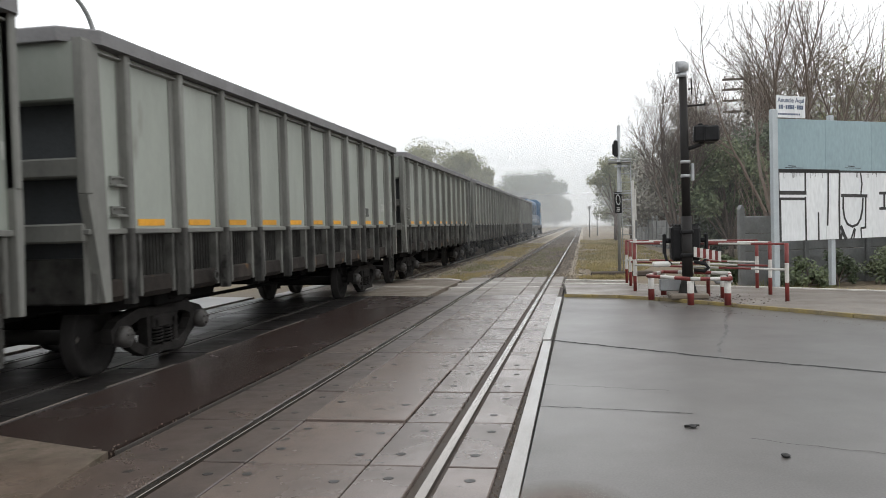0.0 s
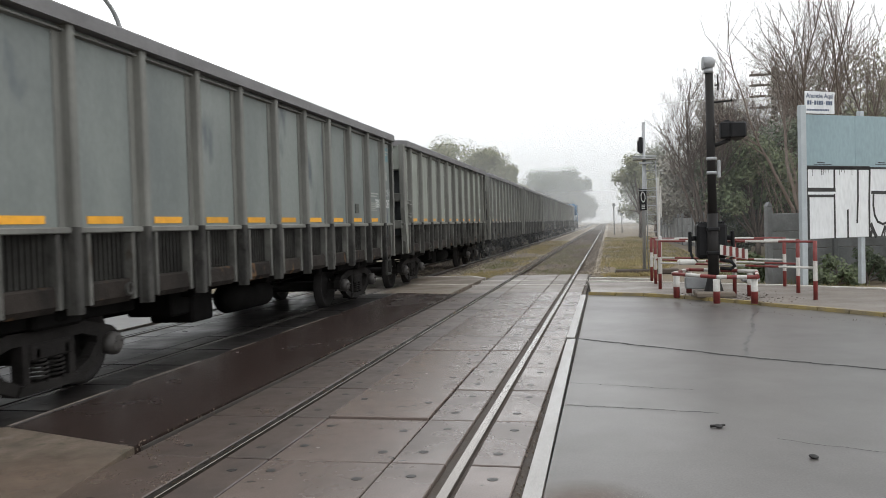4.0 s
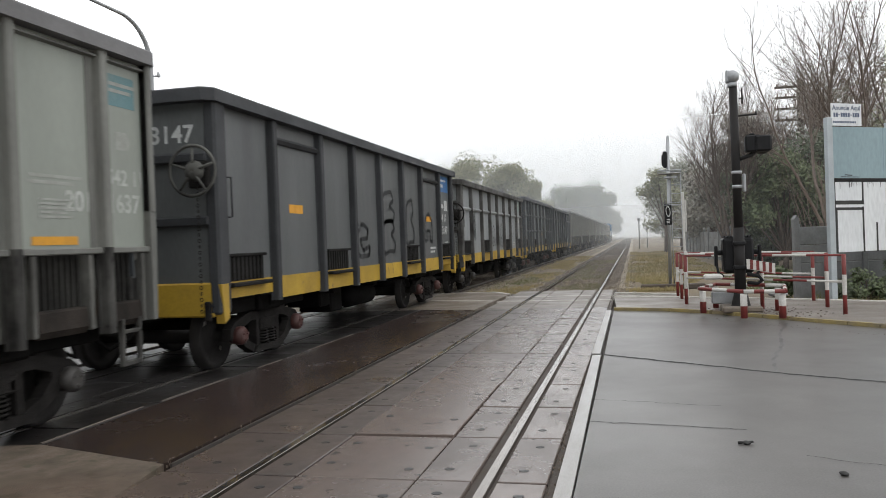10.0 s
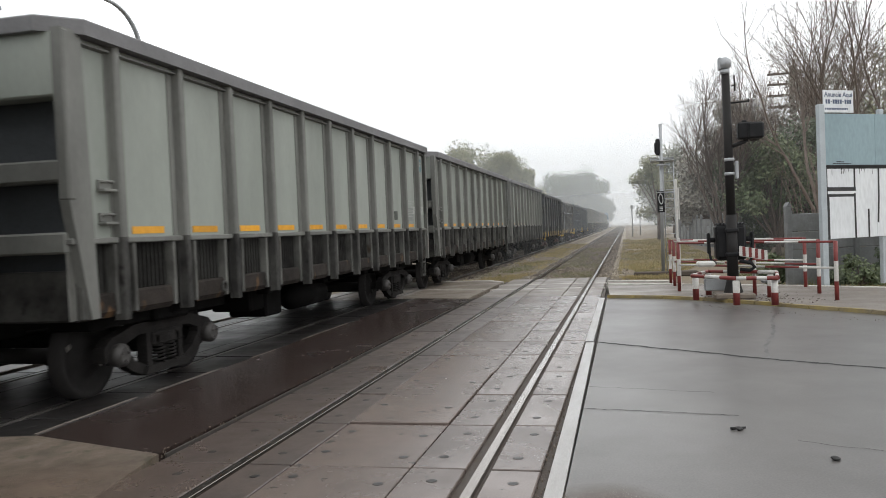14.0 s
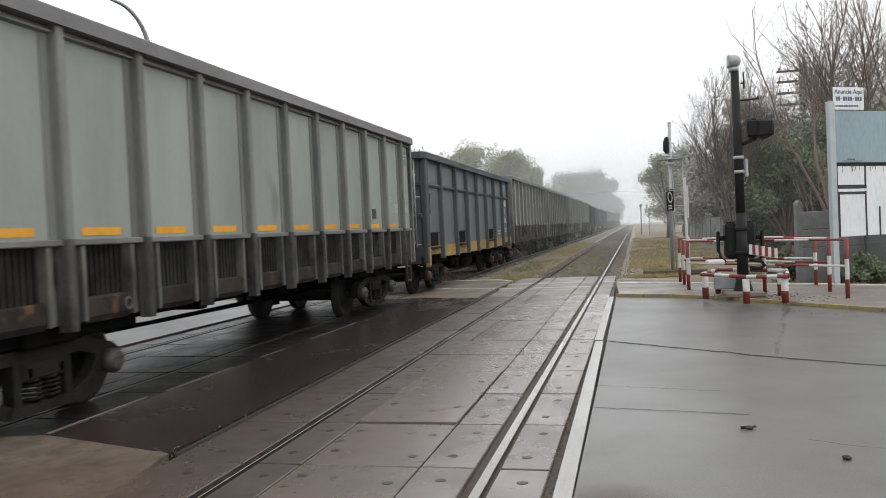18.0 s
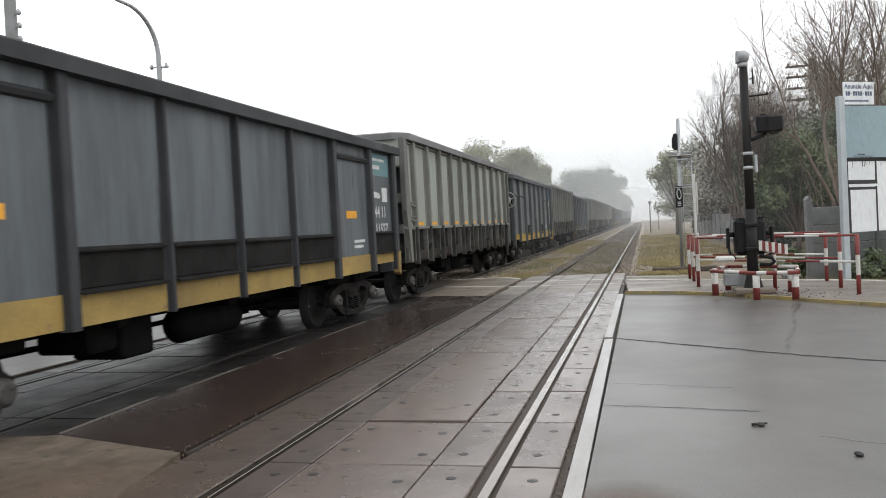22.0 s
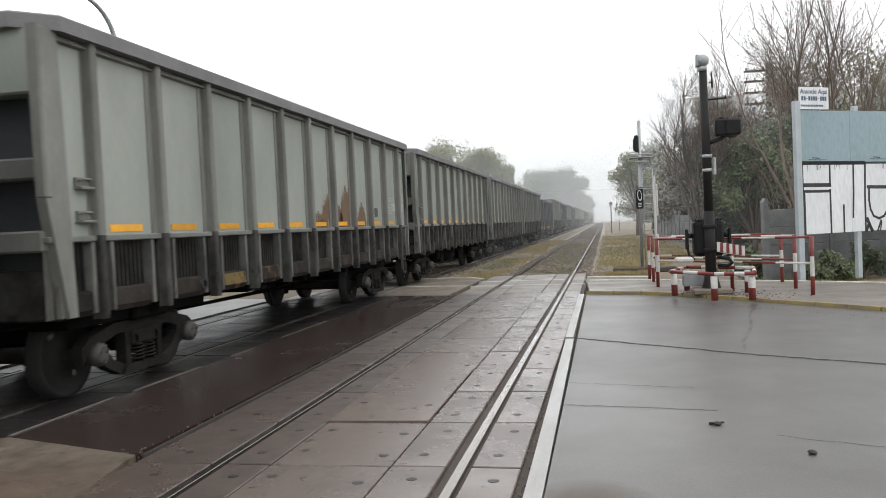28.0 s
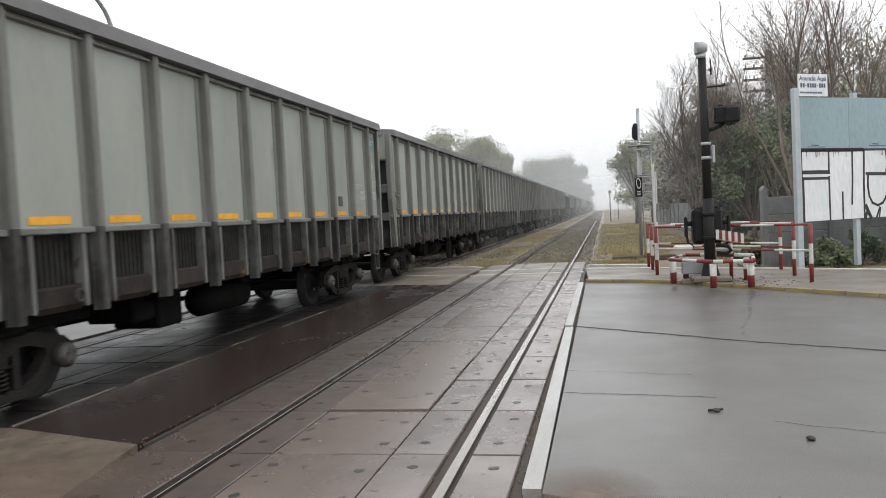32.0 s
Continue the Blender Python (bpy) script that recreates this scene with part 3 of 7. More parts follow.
sheet(bm, [(1.46, 4.55), (2.2, 4.3), (4.0, 3.2), (7.0, 0.6), (12, -6), (22, -6), (15, 3.0), (11, 7.4), (8.2, 10.6), (6.3, 12.9), (5.2, 14.2), (4.1, 15.5), (3.3, 16.38), (2.55, 17.02), (1.42, 17.45)], -0.11, 0.0)
thing("road", bm, WET_ASPHALT, "wet grey asphalt road with fine cracks", "road", kind="structure")

bm = bmesh.new()
sheet(bm, [(-3.05, 5.875), (-1.63, 5.43), (-1.655, 17.9), (-3.05, 18.4)], -0.11, 0.001)
thing("road", bm, DARK_ASPHALT, "wet dark brown asphalt between the tracks", "road", kind="structure")
bm = bmesh.new()
sheet(bm, [(-40, -2), (-6.12, 2.0), (-6.12, 18.4), (-12, 20), (-40, 24)], -0.11, -0.004)
thing("road", bm, WET_ASPHALT, "wet asphalt road beyond the far track", "road", kind="structure")

# unseen plain wall added beyond the tracks to block low sky light
bm = bmesh.new()
rbox(bm, -24.4, -24.0, -60, 95, -0.12, 5.6, 0.02)
thing("wall_west", bm, BOARD_BACK, "plain unseen wall added to block low sky light", "wall", kind="structure")

# broken concrete apron on the near side
bm = bmesh.new()
sheet(bm, [(-6.0, 1.0), (-1.2, 1.0), (-1.42, 4.2), (-1.62, 5.42), (-3.05, 5.86), (-3.35, 5.8), (-6.0, 5.6)], -0.11, 0.003)
thing("pavement", bm, CONCRETE, "stained pale brown concrete apron beside the crossing", "pavement", kind="structure")
bm = bmesh.new()
sheet(bm, [(1.46, 4.5), (1.3, 1.0), (6.5, 0.4), (4.0, 3.1), (2.2, 4.24)], -0.11, -0.008)
thing("pavement", bm, CONCRETE, "dirt-covered concrete at the edge of the road", "pavement", kind="structure")

# far pavement round the signal
bm = bmesh.new()
back = [(15.2, 3.2), (13, 12), (8.6, 16.7), (5.4, 18.75), (2.8, 20.0), (1.36, 20.45)]
sheet(bm, [(x + 0.055, y + 0.055) for x, y in KERB] + back, -0.11, 0.055)
thing("pavement", bm, PAVING, "damp worn pavement round the crossing signal", "pavement", kind="structure")
bm = bmesh.new()
sheet(bm, [(1.36, 20.55), (2.8, 20.1), (2.95, 20.98), (1.36, 21.75)], -0.11, 0.03)
sheet(bm, [(-3.4, 18.5), (-1.72, 18.0), (-1.66, 23.1), (-2.3, 24.0), (-4.0, 23.9), (-3.5, 21)], -0.11, 0.004)
thing("pavement", bm, FOOTPATH, "concrete footpath that crosses the tracks", "pavement", kind="structure")
random.seed(5)
bm = bmesh.new()
for (xa, ya), (xb, yb) in zip(KERB, KERB[1:]):
    d = Vector((xb - xa, yb - ya)).normalized()
    nrm = Vector((-d.y, d.x)) * -1
    nrm = nrm if nrm.y > 0 else -nrm
    steps = max(1, int((Vector((xb - xa, yb - ya)).length) / 0.5))
    for k in range(steps):
        p = Vector((xa, ya)).lerp(Vector((xb, yb)), k / steps)
        q = Vector((xa, ya)).lerp(Vector((xb, yb)), (k + 0.97) / steps)
        h = 0.062 + random.uniform(-0.004, 0.004)
        sheet(bm, [tuple(p), tuple(q), tuple(q + nrm * 0.085), tuple(p + nrm * 0.085)], -0.1, h)
thing("kerb", bm, YELLOW_KERB, "low kerb with faded yellow paint", "kerb", kind="structure")


def line_strip(name, pts, w, z, mat, label):
    bm = bmesh.new()
    for (xa, ya), (xb, yb) in zip(pts, pts[1:]):
        d = Vector((xb - xa, yb - ya)).normalized() * 0.5 * w
        sheet(bm, [(xa + d.y, ya - d.x), (xb + d.y, yb - d.x), (xb - d.y, yb + d.x), (xa - d.y, ya + d.x)], -0.1, z)
    return thing(name, bm, mat, label, "kerb", kind="structure")


line_strip("kerb", [(1.36, 20.5), (2.8, 20.05), (5.4, 18.75), (8.6, 16.7), (13, 12)], 0.13, 0.075, WHITE_PAINT, "pale concrete kerb behind the pavement")
line_strip("kerb", [(1.36, 21.85), (2.95, 21.1)], 0.14, 0.07, WHITE_PAINT, "white-painted edge of the footpath")
line_strip("kerb", [(-3.9, 23.9), (-2.3, 24.05), (-1.72, 23.2)], 0.14, 0.014, WHITE_PAINT, "white-painted edge of the footpath")
line_strip("kerb", [(-3.5, 21.1), (-1.75, 20.6)], 0.12, 0.012, WHITE_PAINT, "white-painted edge of the footpath")
for ya in (20.45, 21.95):
    line_strip("kerb", [(-0.78, ya), (0.72, ya - 0.05)], 0.11, 0.006, WHITE_PAINT, "worn white line across the track")
    line_strip("kerb", [(-1.6, ya + 0.05), (-0.98, ya)], 0.11, 0.006, WHITE_PAINT, "worn white line across the track")
    line_strip("kerb", [(0.99, ya - 0.05), (1.3, ya - 0.08)], 0.11, 0.006, WHITE_PAINT, "worn white line across the track")

# earth washed onto the near corner of the road and over the apron
for k, (x, y, rx, ry) in enumerate(((1.72, 4.55, 0.42, 0.5), (2.2, 4.25, 0.6, 0.3), (-1.9, 4.6, 0.9, 0.8), (-3.6, 4.4, 1.1, 0.9))):
    bm = bmesh.new()
    bm.faces.new([bm.verts.new((math.cos(2 * math.pi * i / 32), math.sin(2 * math.pi * i / 32), 0)) for i in range(32)])
    stain = thing("earth_stain", bm, EARTH_STAIN, "thin brown earth washed over the wet ground", "stain", kind="structure")
    stain.matrix_world = Matrix.Translation((x, y, 0.0065 + 0.0006 * k)) @ Matrix.Diagonal((rx, ry, 1, 1))

# cracks
random.seed(11)


def crack(pts, w, mat=CRACK):
    bm = bmesh.new()
    line = []
    for (xa, ya), (xb, yb) in zip(pts, pts[1:]):
        for k in range(12):
            t = k / 12
            line.append((xa + (xb - xa) * t + random.uniform(-0.015, 0.015), ya + (yb - ya) * t + random.uniform(-0.02, 0.02)))
    line.append(pts[-1])
    for (xa, ya), (xb, yb) in zip(line, line[1:]):
        d = Vector((xb - xa, yb - ya)).normalized() * w * random.uniform(0.35, 0.6)
        vs = [bm.verts.new((x, y, 0.003)) for x, y in ((xa + d.y, ya - d.x), (xb + d.y, yb - d.x), (xb - d.y, yb + d.x), (xa - d.y, ya + d.x))]
        bm.faces.new(vs)
    thing("crack", bm, mat, "dark crack in the wet asphalt", "crack", kind="structure")


crack([(1.4, 11.02), (2.25, 10.41), (3.42, 9.54), (4.25, 9.07), (6.5, 7.7)], 0.06)
crack([(1.45, 7.05), (2.1, 6.95), (2.7, 6.85)], 0.013)
crack([(1.45, 8.0), (2.0, 7.9), (2.6, 7.75)], 0.008)
crack([(3.36, 9.6), (3.5, 10.6), (3.8, 11.8), (4.0, 13.2), (4.35, 14.6)], 0.045, SEAM)
crack([(3.0, 6.1), (4.2, 5.6)], 0.007)

# loose bits on the road
for x, y, r, lab in ((2.64, 6.39, 0.03, "small dark twig-like scrap on wet asphalt"), (3.136, 5.65, 0.03, "small dark stone on wet asphalt")):
    bm = bmesh.new()
    bmesh.ops.create_icosphere(bm, subdivisions=2, radius=r)
    for v in bm.verts:
        v.co *= 1 + 0.35 * noise.noise(v.co * 30)
        v.co.z *= 0.5
        v.co += Vector((x, y, 0.014))
    if "twig" in lab:
        tube(bm, (x - 0.06, y, 0.012), (x + 0.05, y + 0.01, 0.02), 0.012, 0.008, 5)
    thing("road_debris", bm, TYRE_MARK, lab, "debris")
random.seed(12)
bm = bmesh.new()
for k in range(900):
    x, y = random.choice(((random.uniform(-1.66, -1.52), random.uniform(5.2, 17)), (random.uniform(-1.66, -1.5), random.uniform(5.2, 17)), (random.uniform(3.2, 5.0), random.uniform(14.7, 17)), (random.uniform(-1.0, -0.92), random.uniform(4, 14)), (random.uniform(1.27, 1.34), random.uniform(4.6, 12)), (random.uniform(-1.75, -1.35), random.uniform(3.9, 5.5)), (random.uniform(1.5, 2.9), random.uniform(3.6, 4.6)), (random.uniform(2.9, 6.2), 0), (-3 + random.random() * 2, random.uniform(17.9, 19))))
    if y == 0:
        y = 19.55 - 1.18 * x + 0.5 * random.random() - 0.55 if x > 3.3 else 16.6
    r = random.uniform(0.002, 0.005)
    box(bm, x - r, x + r, y - r, y + r * 0.6, -0.01, r + 0.003)
thing("gravel", bm, CONCRETE, "scattered pale grit along the road edges", "gravel", kind="stuff")
bm = bmesh.new()
for k in range(420):
    x, y = random.gauss(4.0, 0.55), random.gauss(15.9, 0.65)
    if y < 20.0 - 1.13 * x + 0.2 or y > 18.6:
        continue
    r = random.uniform(0.006, 0.022)
    a = random.random() * 6.283
    prism(bm, [(x + r * math.cos(a + b), y + r * 1.5 * math.sin(a + b)) for b in (0, 1.4, 3.1, 4.6)], 2, 0.05, 0.058 + r * 0.3)
thing("leaf_litter", bm, BARK_GREY, "dark wet leaves and grit round the signal's foot", "litter", kind="stuff")


# ---- tracks ----
def rail_mesh(y0, y1, name, head=STEEL_RAIL):
    """A flat-bottom rail: head, web and foot."""
    prof = [(-0.036, -0.036), (-0.034, -0.003), (-0.031, 0.0), (0.031, 0.0), (0.034, -0.003), (0.036, -0.036), (0.01, -0.05), (0.009, -0.12), (0.07, -0.135), (0.07, -0.15), (-0.07, -0.15), (-0.07, -0.135), (-0.009, -0.12), (-0.01, -0.05)]
    bm = bmesh.new()
    prism(bm, prof, 1, y0, y1)
    bm.faces.ensure_lookup_table()
    for f in bm.faces:
        f.material_index = 0 if f.calc_center_median().z > -0.03 else 1
    me = mesh_of(name, bm, (head, RUST_RAIL))
    return me


random.seed(21)
# rails under the train get a head darkened for its shade
rail_data = {T1: rail_mesh(-40, 620, "rail"), T2: rail_mesh(-40, 620, "rail", DULL_RAIL)}
sleeper_bm = bmesh.new()
rbox(sleeper_bm, -1.35, 1.35, -0.12, 0.12, -0.3, -0.09, 0.012)
sleeper_data = mesh_of("sleeper", sleeper_bm, WOOD_POLE)
tracks = []
for c, lab in ((T1, "broad-gauge railway track with bright rail heads in dry grass"), (T2, "railway track on which the goods train runs")):
    track = empty("railway_track", lab, "track", kind="structure")
    track.location = (c, 0, 0)
    for s in (-HEAD, HEAD):
        part("rail", rail_data[c], None, track, m=Matrix.Translation((s, 0, 0)))
    for k in range(110):
        part("sleeper", sleeper_data, None, track, m=Matrix.Translation((random.uniform(-0.03, 0.03), 24.8 + 0.66 * k, 0.005)) @ Matrix.Rotation(random.uniform(-0.02, 0.02), 4, "Z"))
    bm = bmesh.new()
    for k in range(700):
        y = 97 + k * 0.66
        if y < 400:
            box(bm, -1.35, 1.35, y - 0.12, y + 0.12, -0.3, -0.085)
    part("far_sleepers", bm, WOOD_POLE, track, kind="stuff")
    tracks.append(track)
bm = bmesh.new()
random.seed(31)
for c in (T1, T2):
    prism(bm, [(c - 2.0, -0.13), (c - 1.4, -0.105), (c + 1.4, -0.105), (c + 2.0, -0.13)], 1, 24.3, 600)
thing("ballast_bed", bm, BALLAST, "dirty ballast with soil and dry grass under the tracks", "ballast", kind="structure")
bm = bmesh.new()
for k in range(9000):
    c = random.choice((T1, T2))
    y = 24.3 + 45 * random.random() ** 1.6
    x = c + random.uniform(-1.9, 1.9)
    if abs(abs(x - c) - HEAD) < 0.06:
        continue
    r = random.uniform(0.015, 0.04)
    mm = Matrix.Translation((x, y, -0.095)) @ Euler((random.random() * 6, random.random() * 6, 0)).to_matrix().to_4x4()
    vs = [bm.verts.new(mm @ Vector(p)) for p in ((r, 0, -r), (-r, r, -r * 0.5), (-r * 0.6, -r, -r * 0.7), (0, 0, r))]
    for f in ((0, 1, 2), (0, 3, 1), (1, 3, 2), (2, 3, 0)):
        bm.faces.new([vs[i] for i in f])
thing("ballast_stones", bm, BALLAST, "loose ballast stones between the rails", "stones", kind="stuff")

# flangeway filling and bed under the crossing panels
bm = bmesh.new()
for c, xa, xb in ((T1, -1.75, 1.46), (T2, -1.55, 1.52)):
    sheet(bm, [(c + xa, 1.0), (c + xb, 1.0), (c + xb, 24.35), (c + xa, 24.35)], -0.115, -0.085)
thing("crossing_bed", bm, GROOVE, "dirt-filled grooves beside the rails", "bed", kind="structure")

# dirt packed into the flangeways
bm = bmesh.new()
for c in (T1, T2):
    for xa, xb in ((-0.838, -0.8), (0.77, 0.838), (0.908, 0.94), (1.27, 1.345)):
        sheet(bm, [(c + xa, 1.0), (c + xb, 1.0), (c + xb, 24.35), (c + xa, 24.35)], -0.084, -0.03)
thing("flangeway_dirt", bm, GROOVE, "damp brown dirt packed beside the rails", "dirt", kind="structure")

# steel edge beams
for pts, w, z, lab in (([(1.395, 4.6), (1.342, 10.93)], 0.11, 0.008, "pale worn steel edge beam of the crossing"), ([(1.328, 11.05), (1.318, 17.4)], 0.11, 0.012, "pale worn steel edge beam of the crossing"),
                       ([(-1.545, 5.4), (-1.59, 18.2)], 0.02, 0.012, "narrow worn steel edge angle of the crossing"),
                       ([(-3.1, 5.9), (-3.12, 7.4)], 0.03, 0.006, "narrow worn concrete edge of the crossing"), ([(-3.1, 7.7), (-3.08, 9.1)], 0.022, 0.005, "narrow worn concrete edge of the crossing"),
                       ([(-3.07, 9.9), (-3.05, 10.6)], 0.022, 0.005, "narrow worn concrete edge of the crossing"), ([(-3.07, 11.6), (-3.05, 13.6)], 0.022, 0.005, "narrow worn concrete edge of the crossing"),
                       ([(-6.07, 2), (-6.07, 18.4)], 0.06, 0.004, "narrow worn concrete edge of the crossing")):
    bm = bmesh.new()
    (xa, ya), (xb, yb) = pts
    prism(bm, [(xa - w / 2, ya), (xa + w / 2, ya), (xb + w / 2, yb), (xb - w / 2, yb)], 2, -0.11, z)
    thing("edge_beam", bm, DULL_RAIL if "angle" in lab else PAVING if "concrete" in lab else STEEL_STRIP, lab, "edge beam", "edge beams of the crossing")


# ---- goods wagons ----
# local space of a wagon: y along the track with the leading end at +6.67, z = 0 on the rail heads, near side at +x
HALF, SIDE = 6.67, 1.6
WHEEL_R = 0.44
AXLE = 0.915


def wheelset_mesh():
    bm = bmesh.new()
    for s in (-1, 1):
        c = s * HEAD
        prof = [(-0.07, 0.09), (-0.06, 0.15), (-0.02, 0.2), (-0.02, 0.34), (-0.07, 0.37), (-0.07, 0.445), (0.065, 0.435), (0.065, 0.37), (0.01, 0.34), (0.01, 0.2), (0.06, 0.15), (0.08, 0.09)]
        prof = [(h * s, r) for h, r in prof]
        prof.insert(6, (-0.055 * s, 0.465))
        prof.insert(7, (-0.035 * s, 0.45))
        del prof[5]
        prof.insert(5, (-0.07 * s, 0.465))
        lathe(bm, prof, (c, 0, 0), 0, 28, 0)
        # balance holes of the web make the turning visible
        for k in range(2):
            a = k * math.pi
            tube(bm, (c + s * 0.004, 0.27 * math.cos(a), 0.27 * math.sin(a)), (c + s * 0.018, 0.27 * math.cos(a), 0.27 * math.sin(a)), 0.035, 0.03, 8, 1)
    tube(bm, (-1.2, 0, 0), (1.2, 0, 0), 0.085, seg=12)
    me = mesh_of("wheelset", bm, (WHEEL, TREAD))
    return me


def sideframe_mesh():
    """A cast side frame, seen from the side in (y, z), with two triangular openings and a spring window."""
    bm = bmesh.new()
    W = 0.13
    def bar(pts, t=W):
        prism(bm, pts, 0, -t / 2, t / 2)
    bar([(-1.1, 0.38), (-1.1, 0.53), (-0.98, 0.62), (-0.55, 0.72), (0.55, 0.72), (0.98, 0.62), (1.1, 0.53), (1.1, 0.38), (1.0, 0.46), (0.5, 0.6), (-0.5, 0.6), (-1.0, 0.46)])
    for s in (-1, 1):
        bar([(s * 0.74, 0.5), (s * 0.8, 0.33), (s * 0.66, 0.24), (s * 0.42, 0.14), (s * 0.36, 0.24), (s * 0.58, 0.33)], W * 0.9)
        bar([(s * 0.27, 0.2), (s * 0.36, 0.2), (s * 0.36, 0.62), (s * 0.27, 0.62)])
        bar([(s * 0.72, 0.34), (s * 0.81, 0.32), (s * 0.81, 0.56), (s * 0.72, 0.56)], W * 0.95)
        bar([(s * 1.03, 0.38), (s * 1.09, 0.38), (s * 1.1, 0.54), (s * 1.03, 0.56)], W * 0.8)
    bar([(-0.46, 0.15), (0.46, 0.15), (0.4, 0.24), (-0.4, 0.24)], 0.2)
    rbox(bm, -0.1, 0.1, -0.28, 0.28, 0.44, 0.6, 0.02)
    for s in (-1, 1):
        rbox(bm, -0.03, 0.1, s * 0.2 - 0.035, s * 0.2 + 0.035, 0.46, 0.56, 0.01)
    return mesh_of("side_frame", bm, BOGIE)


def spring_mesh():
    bm = bmesh.new()
    R, r, turns, seg = 0.075, 0.014, 5, 60
    pts = [(R * math.cos(2 * math.pi * turns * i / seg), R * math.sin(2 * math.pi * turns * i / seg), 0.2 * i / seg) for i in range(seg + 1)]
    sweep(bm, pts, [r] * len(pts), 5)
    return mesh_of("spring", bm, BOGIE)


def cap_mesh(mat):
    bm = bmesh.new()
    lathe(bm, [(-0.14, 0.11), (-0.02, 0.125), (0.03, 0.12), (0.05, 0.09), (0.06, 0.085)], (0, 0, 0), 0, 18, 0)
    for k in range(3):
        a = 2 * math.pi * k / 3 + 0.5
        tube(bm, (0.05, 0.055 * math.cos(a), 0.055 * math.sin(a)), (0.08, 0.055 * math.cos(a), 0.055 * math.sin(a)), 0.018, seg=6)
    return mesh_of("axle_cap", bm, mat)


WHEELSET, SIDEFRAME, SPRING = wheelset_mesh(), sideframe_mesh(), spring_mesh()
CAPS = {"red": cap_mesh(CAP_RED), "grey": cap_mesh(CAP_GREY)}
bm = bmesh.new()
rbox(bm, -1.05, 1.05, -0.2, 0.2, 0.42, 0.62, 0.03)
lathe(bm, [(0.6, 0.2), (0.72, 0.2)], (0, 0, 0), 2, 16)
BOLSTER = mesh_of("bolster", bm, BOGIE)
bm = bmesh.new()
for s in (-1, 1):
    rbox(bm, -0.95, 0.95, s * 0.42 - 0.04, s * 0.42 + 0.04, 0.28, 0.36, 0.01)
    for w in (-1, 1):
        rbox(bm, w * 0.87 - 0.05, w * 0.87 + 0.05, s * 0.47 - 0.06, s * 0.47 + 0.03, 0.25, 0.5, 0.015)
BRAKE = mesh_of("brake_beam", bm, BOGIE)
spinning = []


def add_bogie(wagon, y, cap):
    bogie = part("bogie", bpy.data.meshes.get("bolster"), None, wagon, "grimy cast steel three-piece bogie", Matrix.Translation((0, y, 0)))
    for s in (-1, 1):
        part("side_frame", SIDEFRAME, None, bogie, m=Matrix.Translation((s * 1.19, 0, 0)))
        for d in (-0.11, 0.11):
            part("spring", SPRING, None, bogie, m=Matrix.Translation((s * 1.22, d, 0.24)))
        w = part("wheelset", WHEELSET, None, bogie, m=Matrix.Translation((0, s * AXLE, WHEEL_R)))
        spinning.append((w, s))
        for e in (-1, 1):
            part("axle_cap", CAPS[cap], None, bogie, m=Matrix.Translation((e * 1.31, s * AXLE, WHEEL_R)) @ (Matrix.Rotation(math.pi, 4, "Z") if e < 0 else Matrix()))
    part("brake_beam", BRAKE, None, bogie)


def add_undergear(wagon):
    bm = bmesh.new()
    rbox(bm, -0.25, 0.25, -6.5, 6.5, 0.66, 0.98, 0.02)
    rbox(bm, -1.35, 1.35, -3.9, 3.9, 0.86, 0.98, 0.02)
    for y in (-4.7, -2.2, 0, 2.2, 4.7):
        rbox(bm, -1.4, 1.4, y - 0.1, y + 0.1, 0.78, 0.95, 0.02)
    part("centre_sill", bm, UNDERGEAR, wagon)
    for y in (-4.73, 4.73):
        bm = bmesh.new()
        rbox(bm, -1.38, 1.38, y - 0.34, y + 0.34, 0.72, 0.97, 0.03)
        # two long dark blocks added to close the bright gap above the bogie
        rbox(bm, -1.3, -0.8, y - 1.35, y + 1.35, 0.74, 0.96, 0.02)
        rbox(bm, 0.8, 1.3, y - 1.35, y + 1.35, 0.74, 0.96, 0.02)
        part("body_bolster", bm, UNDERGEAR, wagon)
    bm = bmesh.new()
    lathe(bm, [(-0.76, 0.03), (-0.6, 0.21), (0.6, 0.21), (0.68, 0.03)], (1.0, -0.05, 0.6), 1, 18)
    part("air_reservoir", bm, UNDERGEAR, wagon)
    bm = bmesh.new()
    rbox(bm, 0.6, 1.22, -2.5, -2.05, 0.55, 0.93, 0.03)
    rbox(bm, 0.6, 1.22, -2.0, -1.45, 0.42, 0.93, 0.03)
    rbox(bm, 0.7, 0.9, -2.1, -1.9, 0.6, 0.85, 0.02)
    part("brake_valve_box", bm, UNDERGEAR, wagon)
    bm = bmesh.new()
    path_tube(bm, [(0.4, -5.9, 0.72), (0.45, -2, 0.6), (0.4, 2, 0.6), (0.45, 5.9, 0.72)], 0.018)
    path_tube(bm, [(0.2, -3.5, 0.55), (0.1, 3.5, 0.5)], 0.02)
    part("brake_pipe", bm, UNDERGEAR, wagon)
    for s in (-1, 1):
        bm = bmesh.new()
        rbox(bm, -0.12, 0.12, min(s * 6.4, s * 6.98), max(s * 6.4, s * 6.98), 0.68, 0.92, 0.03)
        rbox(bm, -0.16, 0.17, min(s * 6.86, s * 7.09), max(s * 6.86, s * 7.09), 0.64, 0.98, 0.05)
        part("coupler", bm, BOGIE, wagon)
        bm = bmesh.new()
        path_tube(bm, [(0.35, s * 6.4, 0.75), (0.4, s * 6.65, 0.55), (0.33, s * 6.95, 0.45), (0.2, s * 7.05, 0.6)], 0.025, 6)
        part("brake_hose", bm, UNDERGEAR, wagon)


